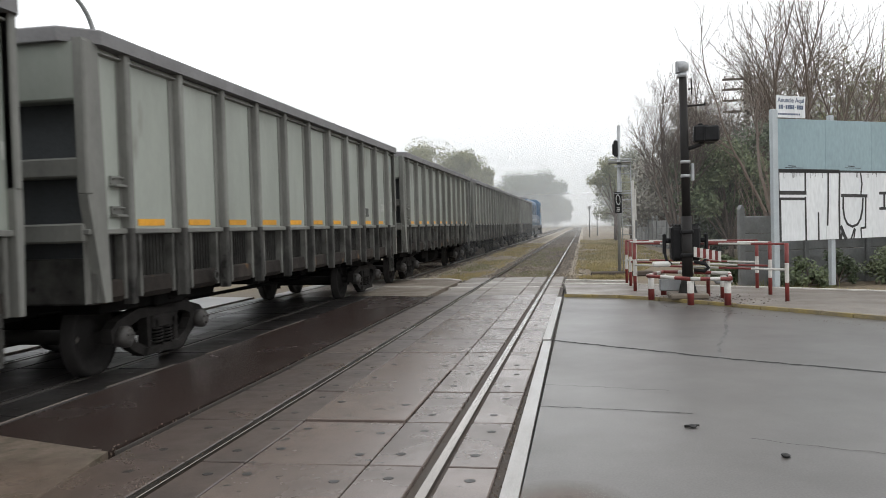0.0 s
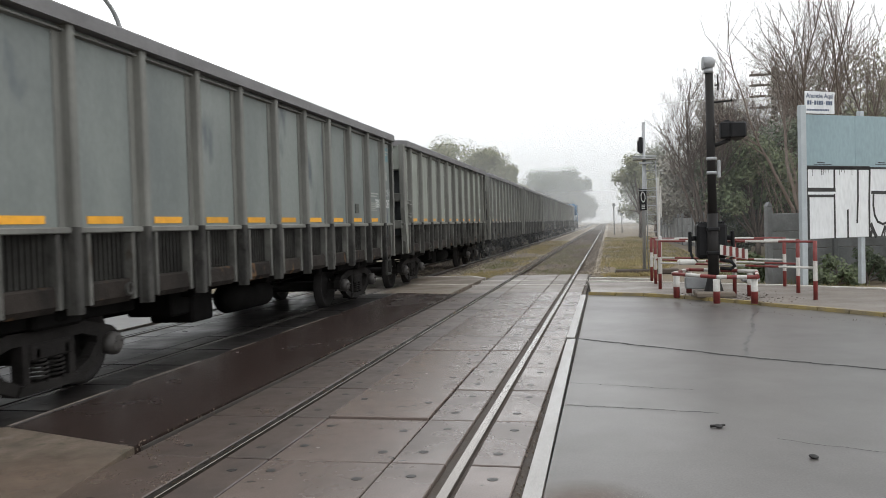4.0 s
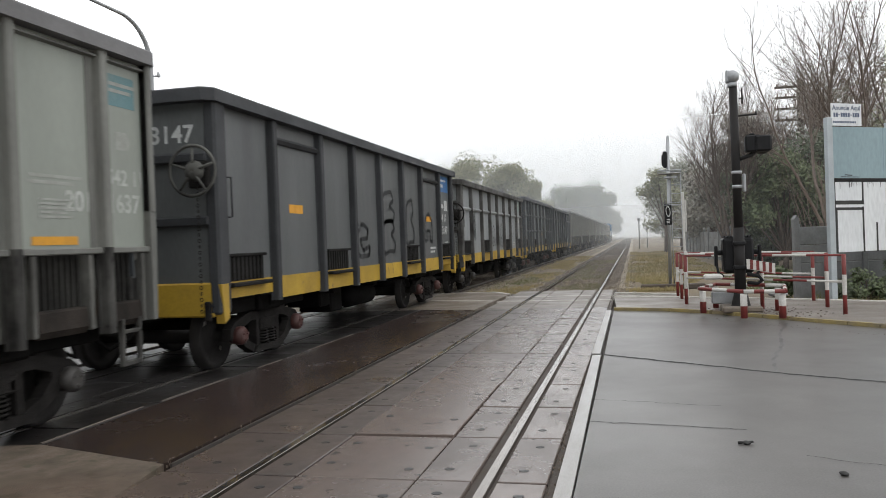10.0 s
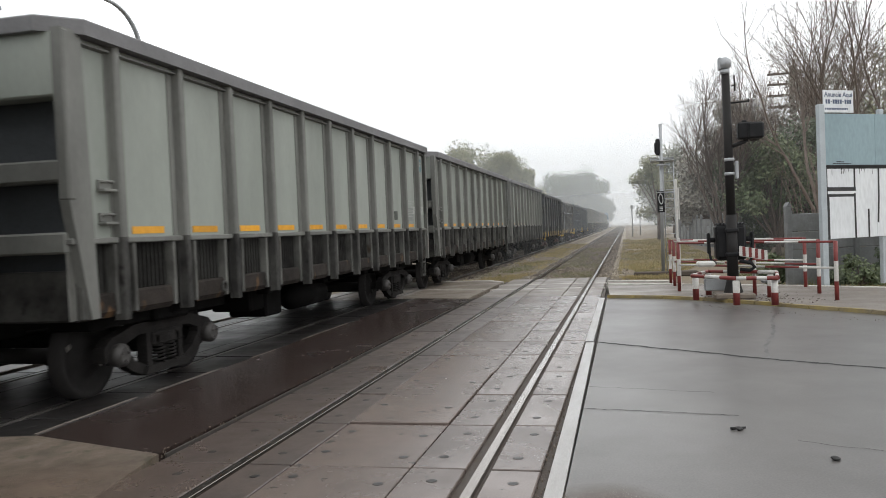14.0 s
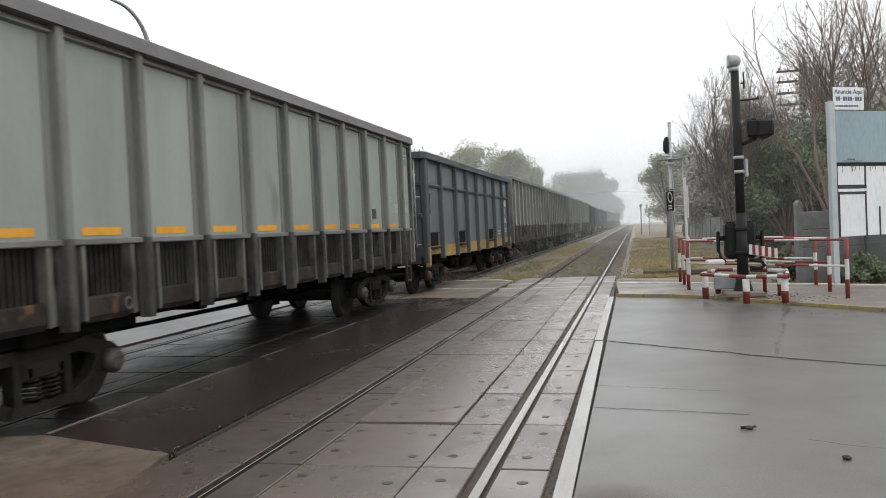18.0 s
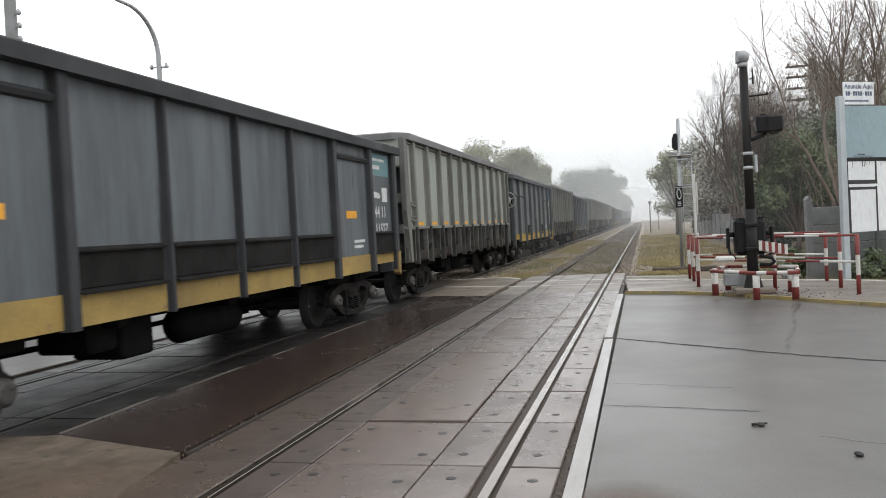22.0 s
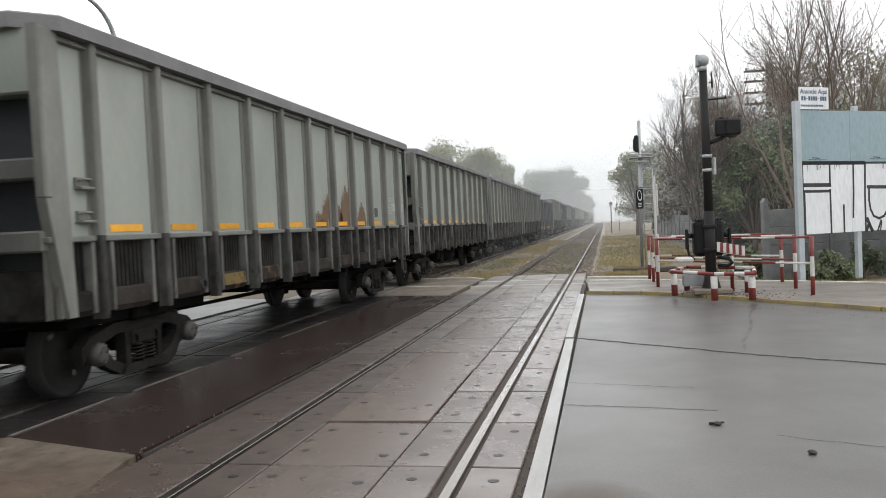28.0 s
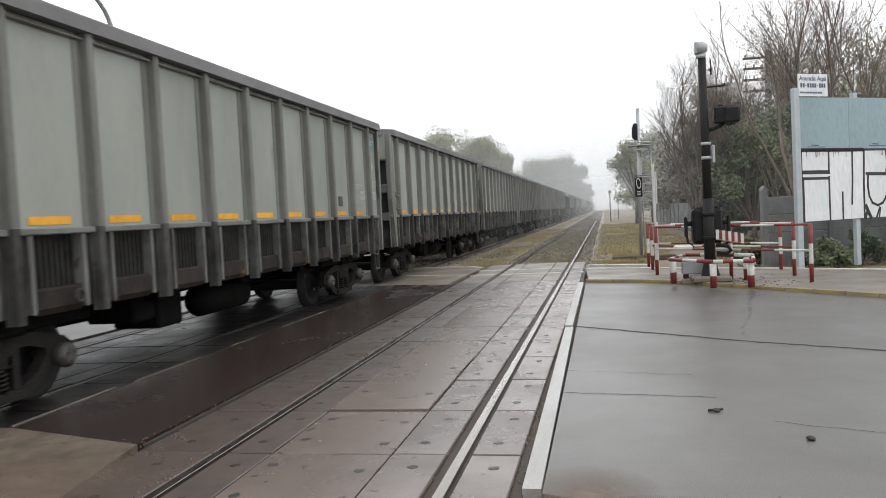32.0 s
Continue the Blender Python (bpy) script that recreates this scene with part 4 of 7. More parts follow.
def chord_mesh(z0, z1, rounded, mat, over=0.05):
    """The top rail that runs all round the body, with cut corners."""
    bm = bmesh.new()
    X, Y, t, k = SIDE + over, HALF + over, 0.17, rounded
    outer = [(-X + k, -Y), (X - k, -Y), (X, -Y + k), (X, Y - k * 0.3), (X - k * 0.3, Y), (-X + k * 0.3, Y), (-X, Y - k * 0.3), (-X, -Y + k)]
    inner = [(x * (X - t) / X, y * (Y - t) / Y) for x, y in outer]
    c = 0.018
    rings = []
    for pts, z, o in ((outer, z0, 0), (outer, z1 - c, 0), (outer, z1, c), (inner, z1, 0), (inner, z0, 0)):
        rings.append([bm.verts.new((x * (1 - o / X), y * (1 - o / Y), z)) for x, y in pts])
    for A, B in zip(rings, rings[1:] + rings[:1]):
        for i in range(len(outer)):
            bm.faces.new((A[i], A[(i + 1) % len(outer)], B[(i + 1) % len(outer)], B[i]))
    return mesh_of("top_rail", bm, mat)


def rib_mesh(z0, z1, w, d, mat, low=None, z_split=0):
    """A hat-section rib on the near side wall, centred on y = 0, standing out by d."""
    bm = bmesh.new()
    prof = [(0, -w / 2 - 0.03), (0.008, -w / 2 - 0.03), (0.008, -w / 2), (d - 0.015, -w / 2 + 0.012), (d, -w / 2 + 0.03), (d, w / 2 - 0.03), (d - 0.015, w / 2 - 0.012), (0.008, w / 2), (0.008, w / 2 + 0.03), (0, w / 2 + 0.03)]
    if low:
        prism(bm, prof, 2, z_split, z1, 0)
        prism(bm, prof, 2, z0, z_split, 1)
        return mesh_of("rib", bm, (mat, low))
    prism(bm, prof, 2, z0, z1, 0)
    return mesh_of("rib", bm, mat)


LIGHT_RIBS = [1.177 * (k - 5) for k in range(11)]
L_TOP, L_BELT = 3.68, 1.63
bm = bmesh.new()
prism(bm, [(SIDE - 0.1, L_BELT), (SIDE - 0.09, L_BELT), (SIDE - 0.09, 3.56), (SIDE - 0.1, 3.56)], 1, -HALF + 0.12, HALF - 0.1)
LIGHT_SIDE = mesh_of("side_panel", bm, GREY_PAINT)
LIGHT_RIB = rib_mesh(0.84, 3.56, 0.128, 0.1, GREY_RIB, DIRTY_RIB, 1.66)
# overlap joint of the side sheets beside each rib
bm = bmesh.new()
box(bm, SIDE - 0.09, SIDE - 0.078, -0.17, -0.1, L_BELT, 3.5)
LAP = mesh_of("lap_joint", bm, GREY_RIB)
LIGHT_CHORD = chord_mesh(3.53, L_TOP, 0.3, GREY_CHORD)


bm = bmesh.new()
prism(bm, [(SIDE - 0.09, 3.455), (SIDE - 0.035, 3.465), (SIDE - 0.035, 3.485), (SIDE - 0.09, 3.5)], 1, -HALF + 0.1, HALF - 0.1)
TOP_LIP = mesh_of("top_lip", bm, GREY_RIB)


def door_mesh(w):
    """Lower side between two ribs, folded from one sheet: a side plate, the barred black door, a side plate."""
    bm = bmesh.new()
    h = w * 0.3
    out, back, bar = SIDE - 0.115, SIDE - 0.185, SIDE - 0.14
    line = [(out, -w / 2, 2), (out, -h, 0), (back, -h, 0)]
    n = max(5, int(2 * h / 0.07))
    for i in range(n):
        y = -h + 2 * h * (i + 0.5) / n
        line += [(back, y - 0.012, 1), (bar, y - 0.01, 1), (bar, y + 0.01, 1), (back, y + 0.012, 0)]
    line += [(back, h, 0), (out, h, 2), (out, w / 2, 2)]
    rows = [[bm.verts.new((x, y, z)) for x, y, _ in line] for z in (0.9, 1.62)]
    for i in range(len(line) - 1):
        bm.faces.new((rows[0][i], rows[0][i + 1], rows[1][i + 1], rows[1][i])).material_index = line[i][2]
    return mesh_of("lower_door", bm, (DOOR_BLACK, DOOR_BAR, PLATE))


bm = bmesh.new()
rbox(bm, SIDE - 0.17, SIDE - 0.05, -0.028, 0.028, 0.9, 1.6, 0.008)
DOOR_POST = mesh_of("door_post", bm, PLATE)


DOOR = door_mesh(1.13)
DOOR_END = door_mesh(0.8)
bm = bmesh.new()
box(bm, SIDE - 0.09, SIDE - 0.084, -0.29, 0.29, L_BELT + 0.06, L_BELT + 0.135)
REFLECTOR = mesh_of("reflector", bm, ORANGE_MARK)
bm = bmesh.new()
prism(bm, [(SIDE - 0.17, 0.88), (SIDE - 0.1, 0.88), (SIDE - 0.06, 0.94), (SIDE - 0.075, 1.1), (SIDE - 0.09, 1.12), (SIDE - 0.17, 1.12)], 1, -0.5, 0.5)
SILL_PIECE = mesh_of("sill", bm, RUST_SILL)
bm = bmesh.new()
ring(bm, (SIDE + 0.02, 0, 1.02), 0, 0.055, 0.018, 14, 6)
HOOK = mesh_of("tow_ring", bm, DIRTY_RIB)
bm = bmesh.new()
for dz in (0,):
    rbox(bm, SIDE - 0.1, SIDE + 0.0, -0.1, 0.1, 2.1 + dz, 2.13 + dz, 0.006)
    rbox(bm, SIDE - 0.09, SIDE - 0.06, -0.1, 0.1, 2.13 + dz, 2.22 + dz, 0.006)
    path_tube(bm, [(SIDE - 0.09, -0.08, 2.18 + dz), (SIDE - 0.02, -0.06, 2.2 + dz), (SIDE - 0.02, 0.06, 2.2 + dz), (SIDE - 0.09, 0.08, 2.18 + dz)], 0.012)
BRACKET = mesh_of("step_bracket", bm, GREY_RIB)


def text_part(wagon, body, size, y, z, mat, x, spacing=1.0):
    part("lettering", text_mesh(body, size, mat, 0.001, spacing), None, wagon, "stencilled wagon number", Matrix.Translation((x, y, z)) @ FACE_X)


def bars(bm, y, z, w, h, rows, x, mat=0):
    for r in range(rows):
        ww = w * (1 - 0.18 * (r % 2))
        box(bm, x, x + 0.002, y, y + ww, z - r * h * 1.9, z - r * h * 1.9 + h, mat)


def light_body():
    """A tall pale grey bogie gondola, without its numbers."""
    wagon = empty("gondola_wagon", "tall pale grey ribbed gondola wagon with grimy lower doors", "wagon", "wagons of the goods train")
    for s in (0, 1):
        turn = Matrix.Rotation(math.pi, 4, "Z") if s else Matrix()
        part("side_panel", LIGHT_SIDE, None, wagon, m=turn)
        for y in LIGHT_RIBS:
            part("rib", LIGHT_RIB, None, wagon, m=turn @ Matrix.Translation((SIDE - 0.09, y, 0)))
        edges = [-HALF] + LIGHT_RIBS + [HALF]
        for k, (ya, yb) in enumerate(zip(edges, edges[1:])):
            short = k in (0, 11)
            part("lower_door", DOOR_END if short else DOOR, None, wagon, m=turn @ Matrix.Translation((0, (ya + yb) / 2 + (0.06 if k == 0 else -0.05 if k == 11 else 0), 0)))
            part("sill", SILL_PIECE, None, wagon, m=turn @ Matrix.Translation((0, (ya + yb) / 2, 0)) @ Matrix.Translation((0, 0.06 if k == 0 else -0.05 if k == 11 else 0, 0)) @ Matrix.Diagonal((1, 0.47 if short else 0.64, 1, 1)))
            if not s:
                w = yb - ya if not short else 0.8
                mid = (ya + yb) / 2 + (0.06 if k == 0 else -0.05 if k == 11 else 0)
                for d in (-w * 0.31, w * 0.31):
                    part("door_post", DOOR_POST, None, wagon, m=Matrix.Translation((0, mid + d, 0)))
            if not s and 0 < k < 11:
                part("lap_joint", LAP, None, wagon, m=Matrix.Translation((0, yb, 0)))
                part("reflector", REFLECTOR, None, wagon, "orange reflective strip", Matrix.Translation((0, (ya + yb) / 2 - 0.05, 0)))
        bm = bmesh.new()
        rbox(bm, SIDE - 0.12, SIDE - 0.035, -HALF + 0.05, HALF - 0.05, L_BELT - 0.03, L_BELT + 0.03, 0.01)
        part("belt_rail", bm, GREY_RIB, wagon, m=turn)
        part("tow_ring", HOOK, None, wagon, m=turn @ Matrix.Translation((0, -HALF + 2.7, 0)))
        part("top_lip", TOP_LIP, None, wagon, m=turn)
    part("top_rail", LIGHT_CHORD, None, wagon)
    for e in (-1, 1):
        for s in (-1, 1):
            # corner post: a wide wedge that runs in toward the sill
            bm = bmesh.new()
            prism(bm, [(e * HALF, 3.56), (e * (HALF - 0.27), 3.56), (e * (HALF - 0.36), 0.9), (e * (HALF - 0.24), 0.9), (e * (HALF - 0.01), 2.0)] if e < 0 else
                  [(e * HALF, 3.56), (e * (HALF - 0.1), 3.56), (e * (HALF - 0.1), 0.9), (e * (HALF - 0.03), 0.9), (e * HALF, 1.75)], 0, s * (SIDE - 0.12) if s < 0 else SIDE - 0.12, s * SIDE if s < 0 else SIDE - 0.012)
            rbox(bm, min(s * (SIDE - 0.12), s * (SIDE - 0.0)), max(s * (SIDE - 0.12), s * SIDE), min(e * (HALF - 0.1), e * HALF), max(e * (HALF - 0.1), e * HALF), 2.0, 3.55, 0.02)
            part("corner_post", bm, GREY_RIB, wagon)
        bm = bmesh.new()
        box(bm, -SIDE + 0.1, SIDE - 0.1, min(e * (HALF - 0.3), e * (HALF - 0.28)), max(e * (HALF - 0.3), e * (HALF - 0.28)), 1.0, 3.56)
        # darker than the wagon's paint: the recess's shade is in this colour
        part("end_panel", bm, DARK_RIB, wagon, "recessed end wall with its shade put into the grey")
        bm = bmesh.new()
        rbox(bm, -SIDE + 0.1, SIDE - 0.1, min(e * (HALF - 0.28), e * (HALF - 0.03)), max(e * (HALF - 0.28), e * (HALF - 0.03)), 2.95, 3.55, 0.02)
        part("end_panel", bm, GREY_PAINT, wagon, "pale upper end plate")
        for z in (2.28, 1.62):
            bm = bmesh.new()
            rbox(bm, -SIDE + 0.1, SIDE - 0.1, min(e * (HALF - 0.28), e * (HALF - 0.04)), max(e * (HALF - 0.28), e * (HALF - 0.04)), z - 0.1, z + 0.1, 0.02)
            part("end_beam", bm, GREY_RIB, wagon)
        bm = bmesh.new()
        rbox(bm, -SIDE + 0.1, SIDE - 0.1, min(e * (HALF - 0.34), e * (HALF - 0.16)), max(e * (HALF - 0.34), e * (HALF - 0.16)), 0.88, 1.36, 0.02)
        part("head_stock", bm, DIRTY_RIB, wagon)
    for e in (1,):
        bm = bmesh.new()
        y = e * (HALF - 0.42)
        for d in (-0.14, 0.14):
            rbox(bm, SIDE - 0.1, SIDE - 0.05, y + d - 0.022, y + d + 0.022, 0.5, 0.95, 0.006)
        rbox(bm, SIDE - 0.1, SIDE - 0.05, y - 0.16, y + 0.16, 0.48, 0.53, 0.008)
        rbox(bm, SIDE - 0.1, SIDE - 0.05, y - 0.16, y + 0.16, 0.8, 0.84, 0.008)
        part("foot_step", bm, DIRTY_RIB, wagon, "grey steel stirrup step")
    for dz in (0, -0.32):
        part("step_bracket", BRACKET, None, wagon, m=Matrix.Translation((0, -HALF + 0.6, dz)))
    add_undergear(wagon)
    for y in (-HALF + 1.94, HALF - 1.94):
        add_bogie(wagon, y, "grey")
    return wagon


PX = SIDE - 0.089        # painted marks lie on this plane of the pale wagons


def mark_light(wagon, number, seed, tone=FADED_STENCIL, teal=LOGO_PALE):
    """Numbers, the washed-out company panel (a plain shape) and data plates at the leading end."""
    random.seed(seed)
    e = LIGHT_RIBS[-1]
    bm = bmesh.new()
    box(bm, PX, PX + 0.002, e + 0.12, HALF - 0.2, 3.05, 3.36)
    part("company_panel", bm, teal, wagon, "washed-out blue-green painted panel")
    bm = bmesh.new()
    bars(bm, e + 0.18, 3.25, 0.42, 0.035, 2, PX + 0.003)
    prism(bm, [(e + 0.25, 2.62), (e + 0.45, 2.62), (e + 0.5, 2.7), (e + 0.45, 2.8), (e + 0.25, 2.8)], 0, PX + 0.001, PX + 0.003)
    part("painted_mark", bm, GHOST, wagon, kind="stuff")
    text_part(wagon, "542 11", 0.22, e + 0.1, 2.27, tone, PX)
    text_part(wagon, number[3:], 0.26, e + 0.1, 2.0, tone, PX)
    text_part(wagon, number[:3], 0.26, e - 0.5, 2.0, tone, PX)
    bm = bmesh.new()
    bars(bm, e - 0.95, 2.28, 0.7, 0.03, 2, PX)
    part("painted_mark", bm, GHOST, wagon, kind="stuff")
    bm = bmesh.new()
    yb = LIGHT_RIBS[-3] + 0.42
    box(bm, PX, PX + 0.012, yb, yb + 0.22, 1.86, 2.05)
    part("data_plate", bm, PLATE_GREEN, wagon, "dark square data plate")
    if seed % 100 in (10, 15, 17, 21):
        bm = bmesh.new()
        box(bm, PX, PX + 0.001, LIGHT_RIBS[-2] + 0.3, LIGHT_RIBS[-2] + 0.82, 1.84, 2.14)
        part("stencil_panel", bm, STENCIL_GREY, wagon, "weathered grey stencilled data panel")
    bm = bmesh.new()
    bars(bm, LIGHT_RIBS[-2] + 0.35, 2.08, 0.42, 0.02, 5, PX + 0.0015)
    part("painted_mark", bm, GHOST, wagon, kind="stuff")


# dark wagons
DARK_RIBS = [-HALF + v for v in (1.82, 3.57, 5.13, 6.7, 8.29, 9.9, 11.68)]


def dark_wagon(name_label, paint, ribm, top=3.48, rails=(), rail_bays=None, ribs=DARK_RIBS, sill=YELLOW_SILL, band=(), flaps=(0, 2, 5, 7), logo=LOGO_BLUE,
               number=("544 11", "811968"), end_number="", handwheel=None, ladder=False, caps="grey", orange=(), rib_w=0.16, tone=STENCIL, rail_paint=None, bent=False, plain_end=False, thin_ribs=()):
    wagon = empty("gondola_wagon", name_label, "wagon", "wagons of the goods train")
    HALF = 6.545          # a little shorter than the pale wagons
    low = 0.86
    z_top = top - 0.13
    px = SIDE - 0.1
    bm = bmesh.new()
    box(bm, px - 0.02, px, -HALF + 0.08, HALF - 0.08, low + 0.3, z_top)
    side = mesh_of("side_panel", bm, paint)
    rib = rib_mesh(low, z_top, rib_w, 0.1, ribm)
    slim = rib_mesh(low, z_top, 0.07, 0.085, ribm)
    edges = [-HALF + 0.0] + list(ribs) + [HALF]
    for s in (0, 1):
        turn = Matrix.Rotation(math.pi, 4, "Z") if s else Matrix()
        part("side_panel", side, None, wagon, m=turn)
        for i, y in enumerate(ribs):
            skew = Matrix.Rotation(0.022 * math.sin(y * 3.7), 4, "X") if bent else Matrix()
            part("rib", slim if i in thin_ribs else rib, None, wagon, m=turn @ Matrix.Translation((px, y, 2)) @ skew @ Matrix.Translation((0, 0, -2)))
        for k, (ya, yb) in enumerate(zip(edges, edges[1:])):
            bm = bmesh.new()
            rise = 0.1 if k in (0, len(edges) - 2) else 0.0
            prism(bm, [(ya + (0.16 if k == 0 else 0.07), low + 0.02 + rise), (yb - 0.07, low + 0.02 + (0.0 if rise == 0 else rise)), (yb - 0.07, low + 0.33), (ya + (0.16 if k == 0 else 0.07), low + 0.33)], 0, px - 0.03, px + 0.012)
            part("side_sill", bm, sill, wagon, "worn yellow side sill", turn)
            if k in band:
                bm = bmesh.new()
                rbox(bm, px - 0.01, px + 0.02, ya + 0.1, yb - 0.1, low + 0.36, low + 0.7, 0.006)
                prism(bm, [(px, low + 0.7), (px + 0.06, low + 0.69), (px + 0.06, low + 0.71), (px, low + 0.74)], 1, ya + 0.1, yb - 0.1)
                prism(bm, [(px, low + 0.33), (px + 0.09, low + 0.31), (px + 0.09, low + 0.33), (px, low + 0.36)], 1, ya + 0.1, yb - 0.1)
                part("lower_panel", bm, DOOR_BLACK, wagon, m=turn)
            elif not band and k in flaps:
                bm = bmesh.new()
                mid, w = (ya + yb) / 2, min(1.0, (yb - ya) * 0.62)
                n = 9
                for i in range(n):
                    rbox(bm, px, px + 0.03, mid - w / 2 + w * i / n, mid - w / 2 + w * (i + 0.6) / n, 1.2, 1.5, 0.004)
                box(bm, px, px + 0.012, mid - w / 2, mid + w / 2, 1.18, 1.52)
                rbox(bm, px, px + 0.12, mid - w / 2 - 0.04, mid + w / 2 + 0.06, 1.12, 1.17, 0.01)
                rbox(bm, px, px + 0.05, mid - w / 2 - 0.05, mid + w / 2 + 0.05, 1.5, 1.54, 0.008)
                part("discharge_flap", bm, DOOR_BLACK, wagon, m=turn)
            for z in rails:
                if rail_bays is None or k in rail_bays:
                    bm = bmesh.new()
                    prism(bm, [(px - 0.01, z - 0.05), (px + 0.05, z - 0.035), (px + 0.075, z + 0.01), (px + 0.01, z + 0.06), (px - 0.01, z + 0.06)], 1, ya + 0.08, yb - 0.08)
                    part("side_rail", bm, rail_paint or ribm, wagon, m=turn)
    part("top_rail", chord_mesh(z_top - 0.03, top, 0.12, ribm), None, wagon)
    for e in (-1, 1):
        for s in (-1, 1):
            bm = bmesh.new()
            rbox(bm, min(s * (SIDE - 0.16), s * SIDE), max(s * (SIDE - 0.16), s * SIDE), min(e * (HALF - (0.28 if e < 0 else 0.2)), e * HALF), max(e * (HALF - (0.28 if e < 0 else 0.2)), e * HALF), low - 0.05, z_top, 0.03)
            part("corner_post", bm, ribm, wagon)
            bm = bmesh.new()
            prism(bm, [(e * HALF, low + 0.32), (e * (HALF - 0.18), low + 0.32), (e * (HALF - 0.18), low - 0.1), (e * (HALF - 0.06), low - 0.16)], 0, s * (SIDE + 0.012) if s < 0 else SIDE - 0.1, s * (SIDE - 0.1) if s < 0 else SIDE + 0.012)
            part("corner_plate", bm, ribm if plain_end and e < 0 else sill, wagon)
        bm = bmesh.new()
        box(bm, -SIDE + 0.1, SIDE - 0.1, min(e * (HALF - 0.07), e * (HALF - 0.05)), max(e * (HALF - 0.07), e * (HALF - 0.05)), 0.95, z_top)
        part("end_panel", bm, paint, wagon)
        for z in (2.72, 1.95):
            bm = bmesh.new()
            rbox(bm, -SIDE + 0.12, SIDE - 0.12, min(e * (HALF - 0.06), e * (HALF + 0.03)), max(e * (HALF - 0.06), e * (HALF + 0.03)), z - 0.06, z + 0.06, 0.02)
            part("end_beam", bm, ribm, wagon)
        bm = bmesh.new()
        rbox(bm, -SIDE + 0.1, SIDE - 0.1, min(e * (HALF - 0.25), e * HALF), max(e * (HALF - 0.25), e * HALF), 0.78, 1.2, 0.02)
        part("head_stock", bm, sill if handwheel and not plain_end else ribm, wagon)
    f = ribs[-1]
    bm = bmesh.new()
    box(bm, px, px + 0.003, f + 0.14, HALF - 0.26, top - 0.62, top - 0.2)
    part("company_panel", bm, logo, wagon, "blue painted company panel with pale bars")
    bm = bmesh.new()
    bars(bm, f + 0.22, top - 0.34, 0.8, 0.05, 1, px + 0.004)
    bars(bm, f + 0.22, top - 0.5, 0.5, 0.08, 1, px + 0.004)
    # plain shapes where the company's emblem stands
    prism(bm, [(f + 0.18, top - 1.02), (f + 0.3, top - 0.93), (f + 0.62, top - 0.95), (f + 0.72, top - 1.02), (f + 0.62, top - 1.06), (f + 0.3, top - 1.04)], 0, px + 0.001, px + 0.004)
    box(bm, px + 0.001, px + 0.004, f + 0.8, f + 1.12, top - 1.12, top - 0.84)
    bars(bm, f + 0.75, top - 1.98, 0.36, 0.03, 3, px + 0.001)
    bars(bm, f - 0.85, 1.42, 0.55, 0.05, 2, px + 0.001)
    part("painted_mark", bm, tone, wagon, kind="stuff")
    if number:
        text_part(wagon, number[0], 0.3, f + 0.18, top - 1.42, tone, px + 0.002)
        text_part(wagon, number[1], 0.3, f + 0.18, top - 1.75, tone, px + 0.002)
    if end_number:
        part("lettering", text_mesh(end_number, 0.3, tone, 0.001), None, wagon, "stencilled wagon number", Matrix.Translation((SIDE - 0.16 - 0.175 * len(end_number), -HALF + 0.045, top - 0.62)) @ FACE_Y)
    for k, dz in orange:
        bm = bmesh.new()
        ya, yb = edges[k], edges[k + 1]
        box(bm, px, px + 0.003, (ya + yb) / 2 - 0.28, (ya + yb) / 2 + 0.22, dz, dz + 0.13)
        part("orange_mark", bm, ORANGE_MARK, wagon, "small orange painted mark")
    if handwheel:
        bm = bmesh.new()
        c = Vector((SIDE - 0.2, -HALF - 0.2, top - 1.0))
        ring(bm, c, 1, 0.3, 0.02, 28, 6)
        for k in range(5):
            a = 2 * math.pi * k / 5 + 0.3
            tube(bm, c, c + Vector((0.3 * math.cos(a), 0, 0.3 * math.sin(a))), 0.022, 0.014, 6)
        lathe(bm, [(-0.02, 0.02), (-0.02, 0.09), (0.04, 0.13), (0.16, 0.1)], c, 1, 14)
        part("brake_handwheel", bm, handwheel, wagon, "spoked steel brake handwheel")
        bm = bmesh.new()
        rbox(bm, c.x - 0.1, c.x + 0.16, c.y + 0.05, c.y + 0.16, c.z - 0.2, c.z + 0.12, 0.02)
        for k in range(22):
            ring(bm, (c.x + 0.04, c.y + 0.03, c.z - 0.2 - 0.07 * k), 1 if k % 2 else 0, 0.02, 0.006, 8, 4)
        part("brake_chain", bm, BOGIE, wagon)
    if ladder:
        bm = bmesh.new()
        xl, yl = SIDE - 0.62, -HALF - 0.1
        for dx in (0, 0.36):
            tube(bm, (xl + dx, yl, 1.2), (xl + dx, yl, top + 0.02), 0.02, seg=6)
        for k in range(7):
            tube(bm, (xl, yl, 1.3 + 0.33 * k), (xl + 0.36, yl, 1.3 + 0.33 * k), 0.014, seg=6)
        for z in (1.25, 2.4, top):
            tube(bm, (xl + 0.36, yl, z), (xl + 0.46, yl + 0.1, z), 0.014, seg=6)
        part("ladder", bm, LADDER, wagon, "pale steel end ladder")
    for e in (-1, 1):
        bm = bmesh.new()
        rbox(bm, SIDE - 0.16, SIDE - 0.08, e * (HALF + 0.1) - 0.03, e * (HALF + 0.1) + 0.03, 0.74, 0.98, 0.015)
        tube(bm, (SIDE - 0.12, e * (HALF - 0.05), 0.92), (SIDE - 0.12, e * (HALF + 0.1), 0.92), 0.02, seg=6)
        part("uncoupling_lever", bm, BARRIER_WHITE if e > 0 else BOGIE, wagon)
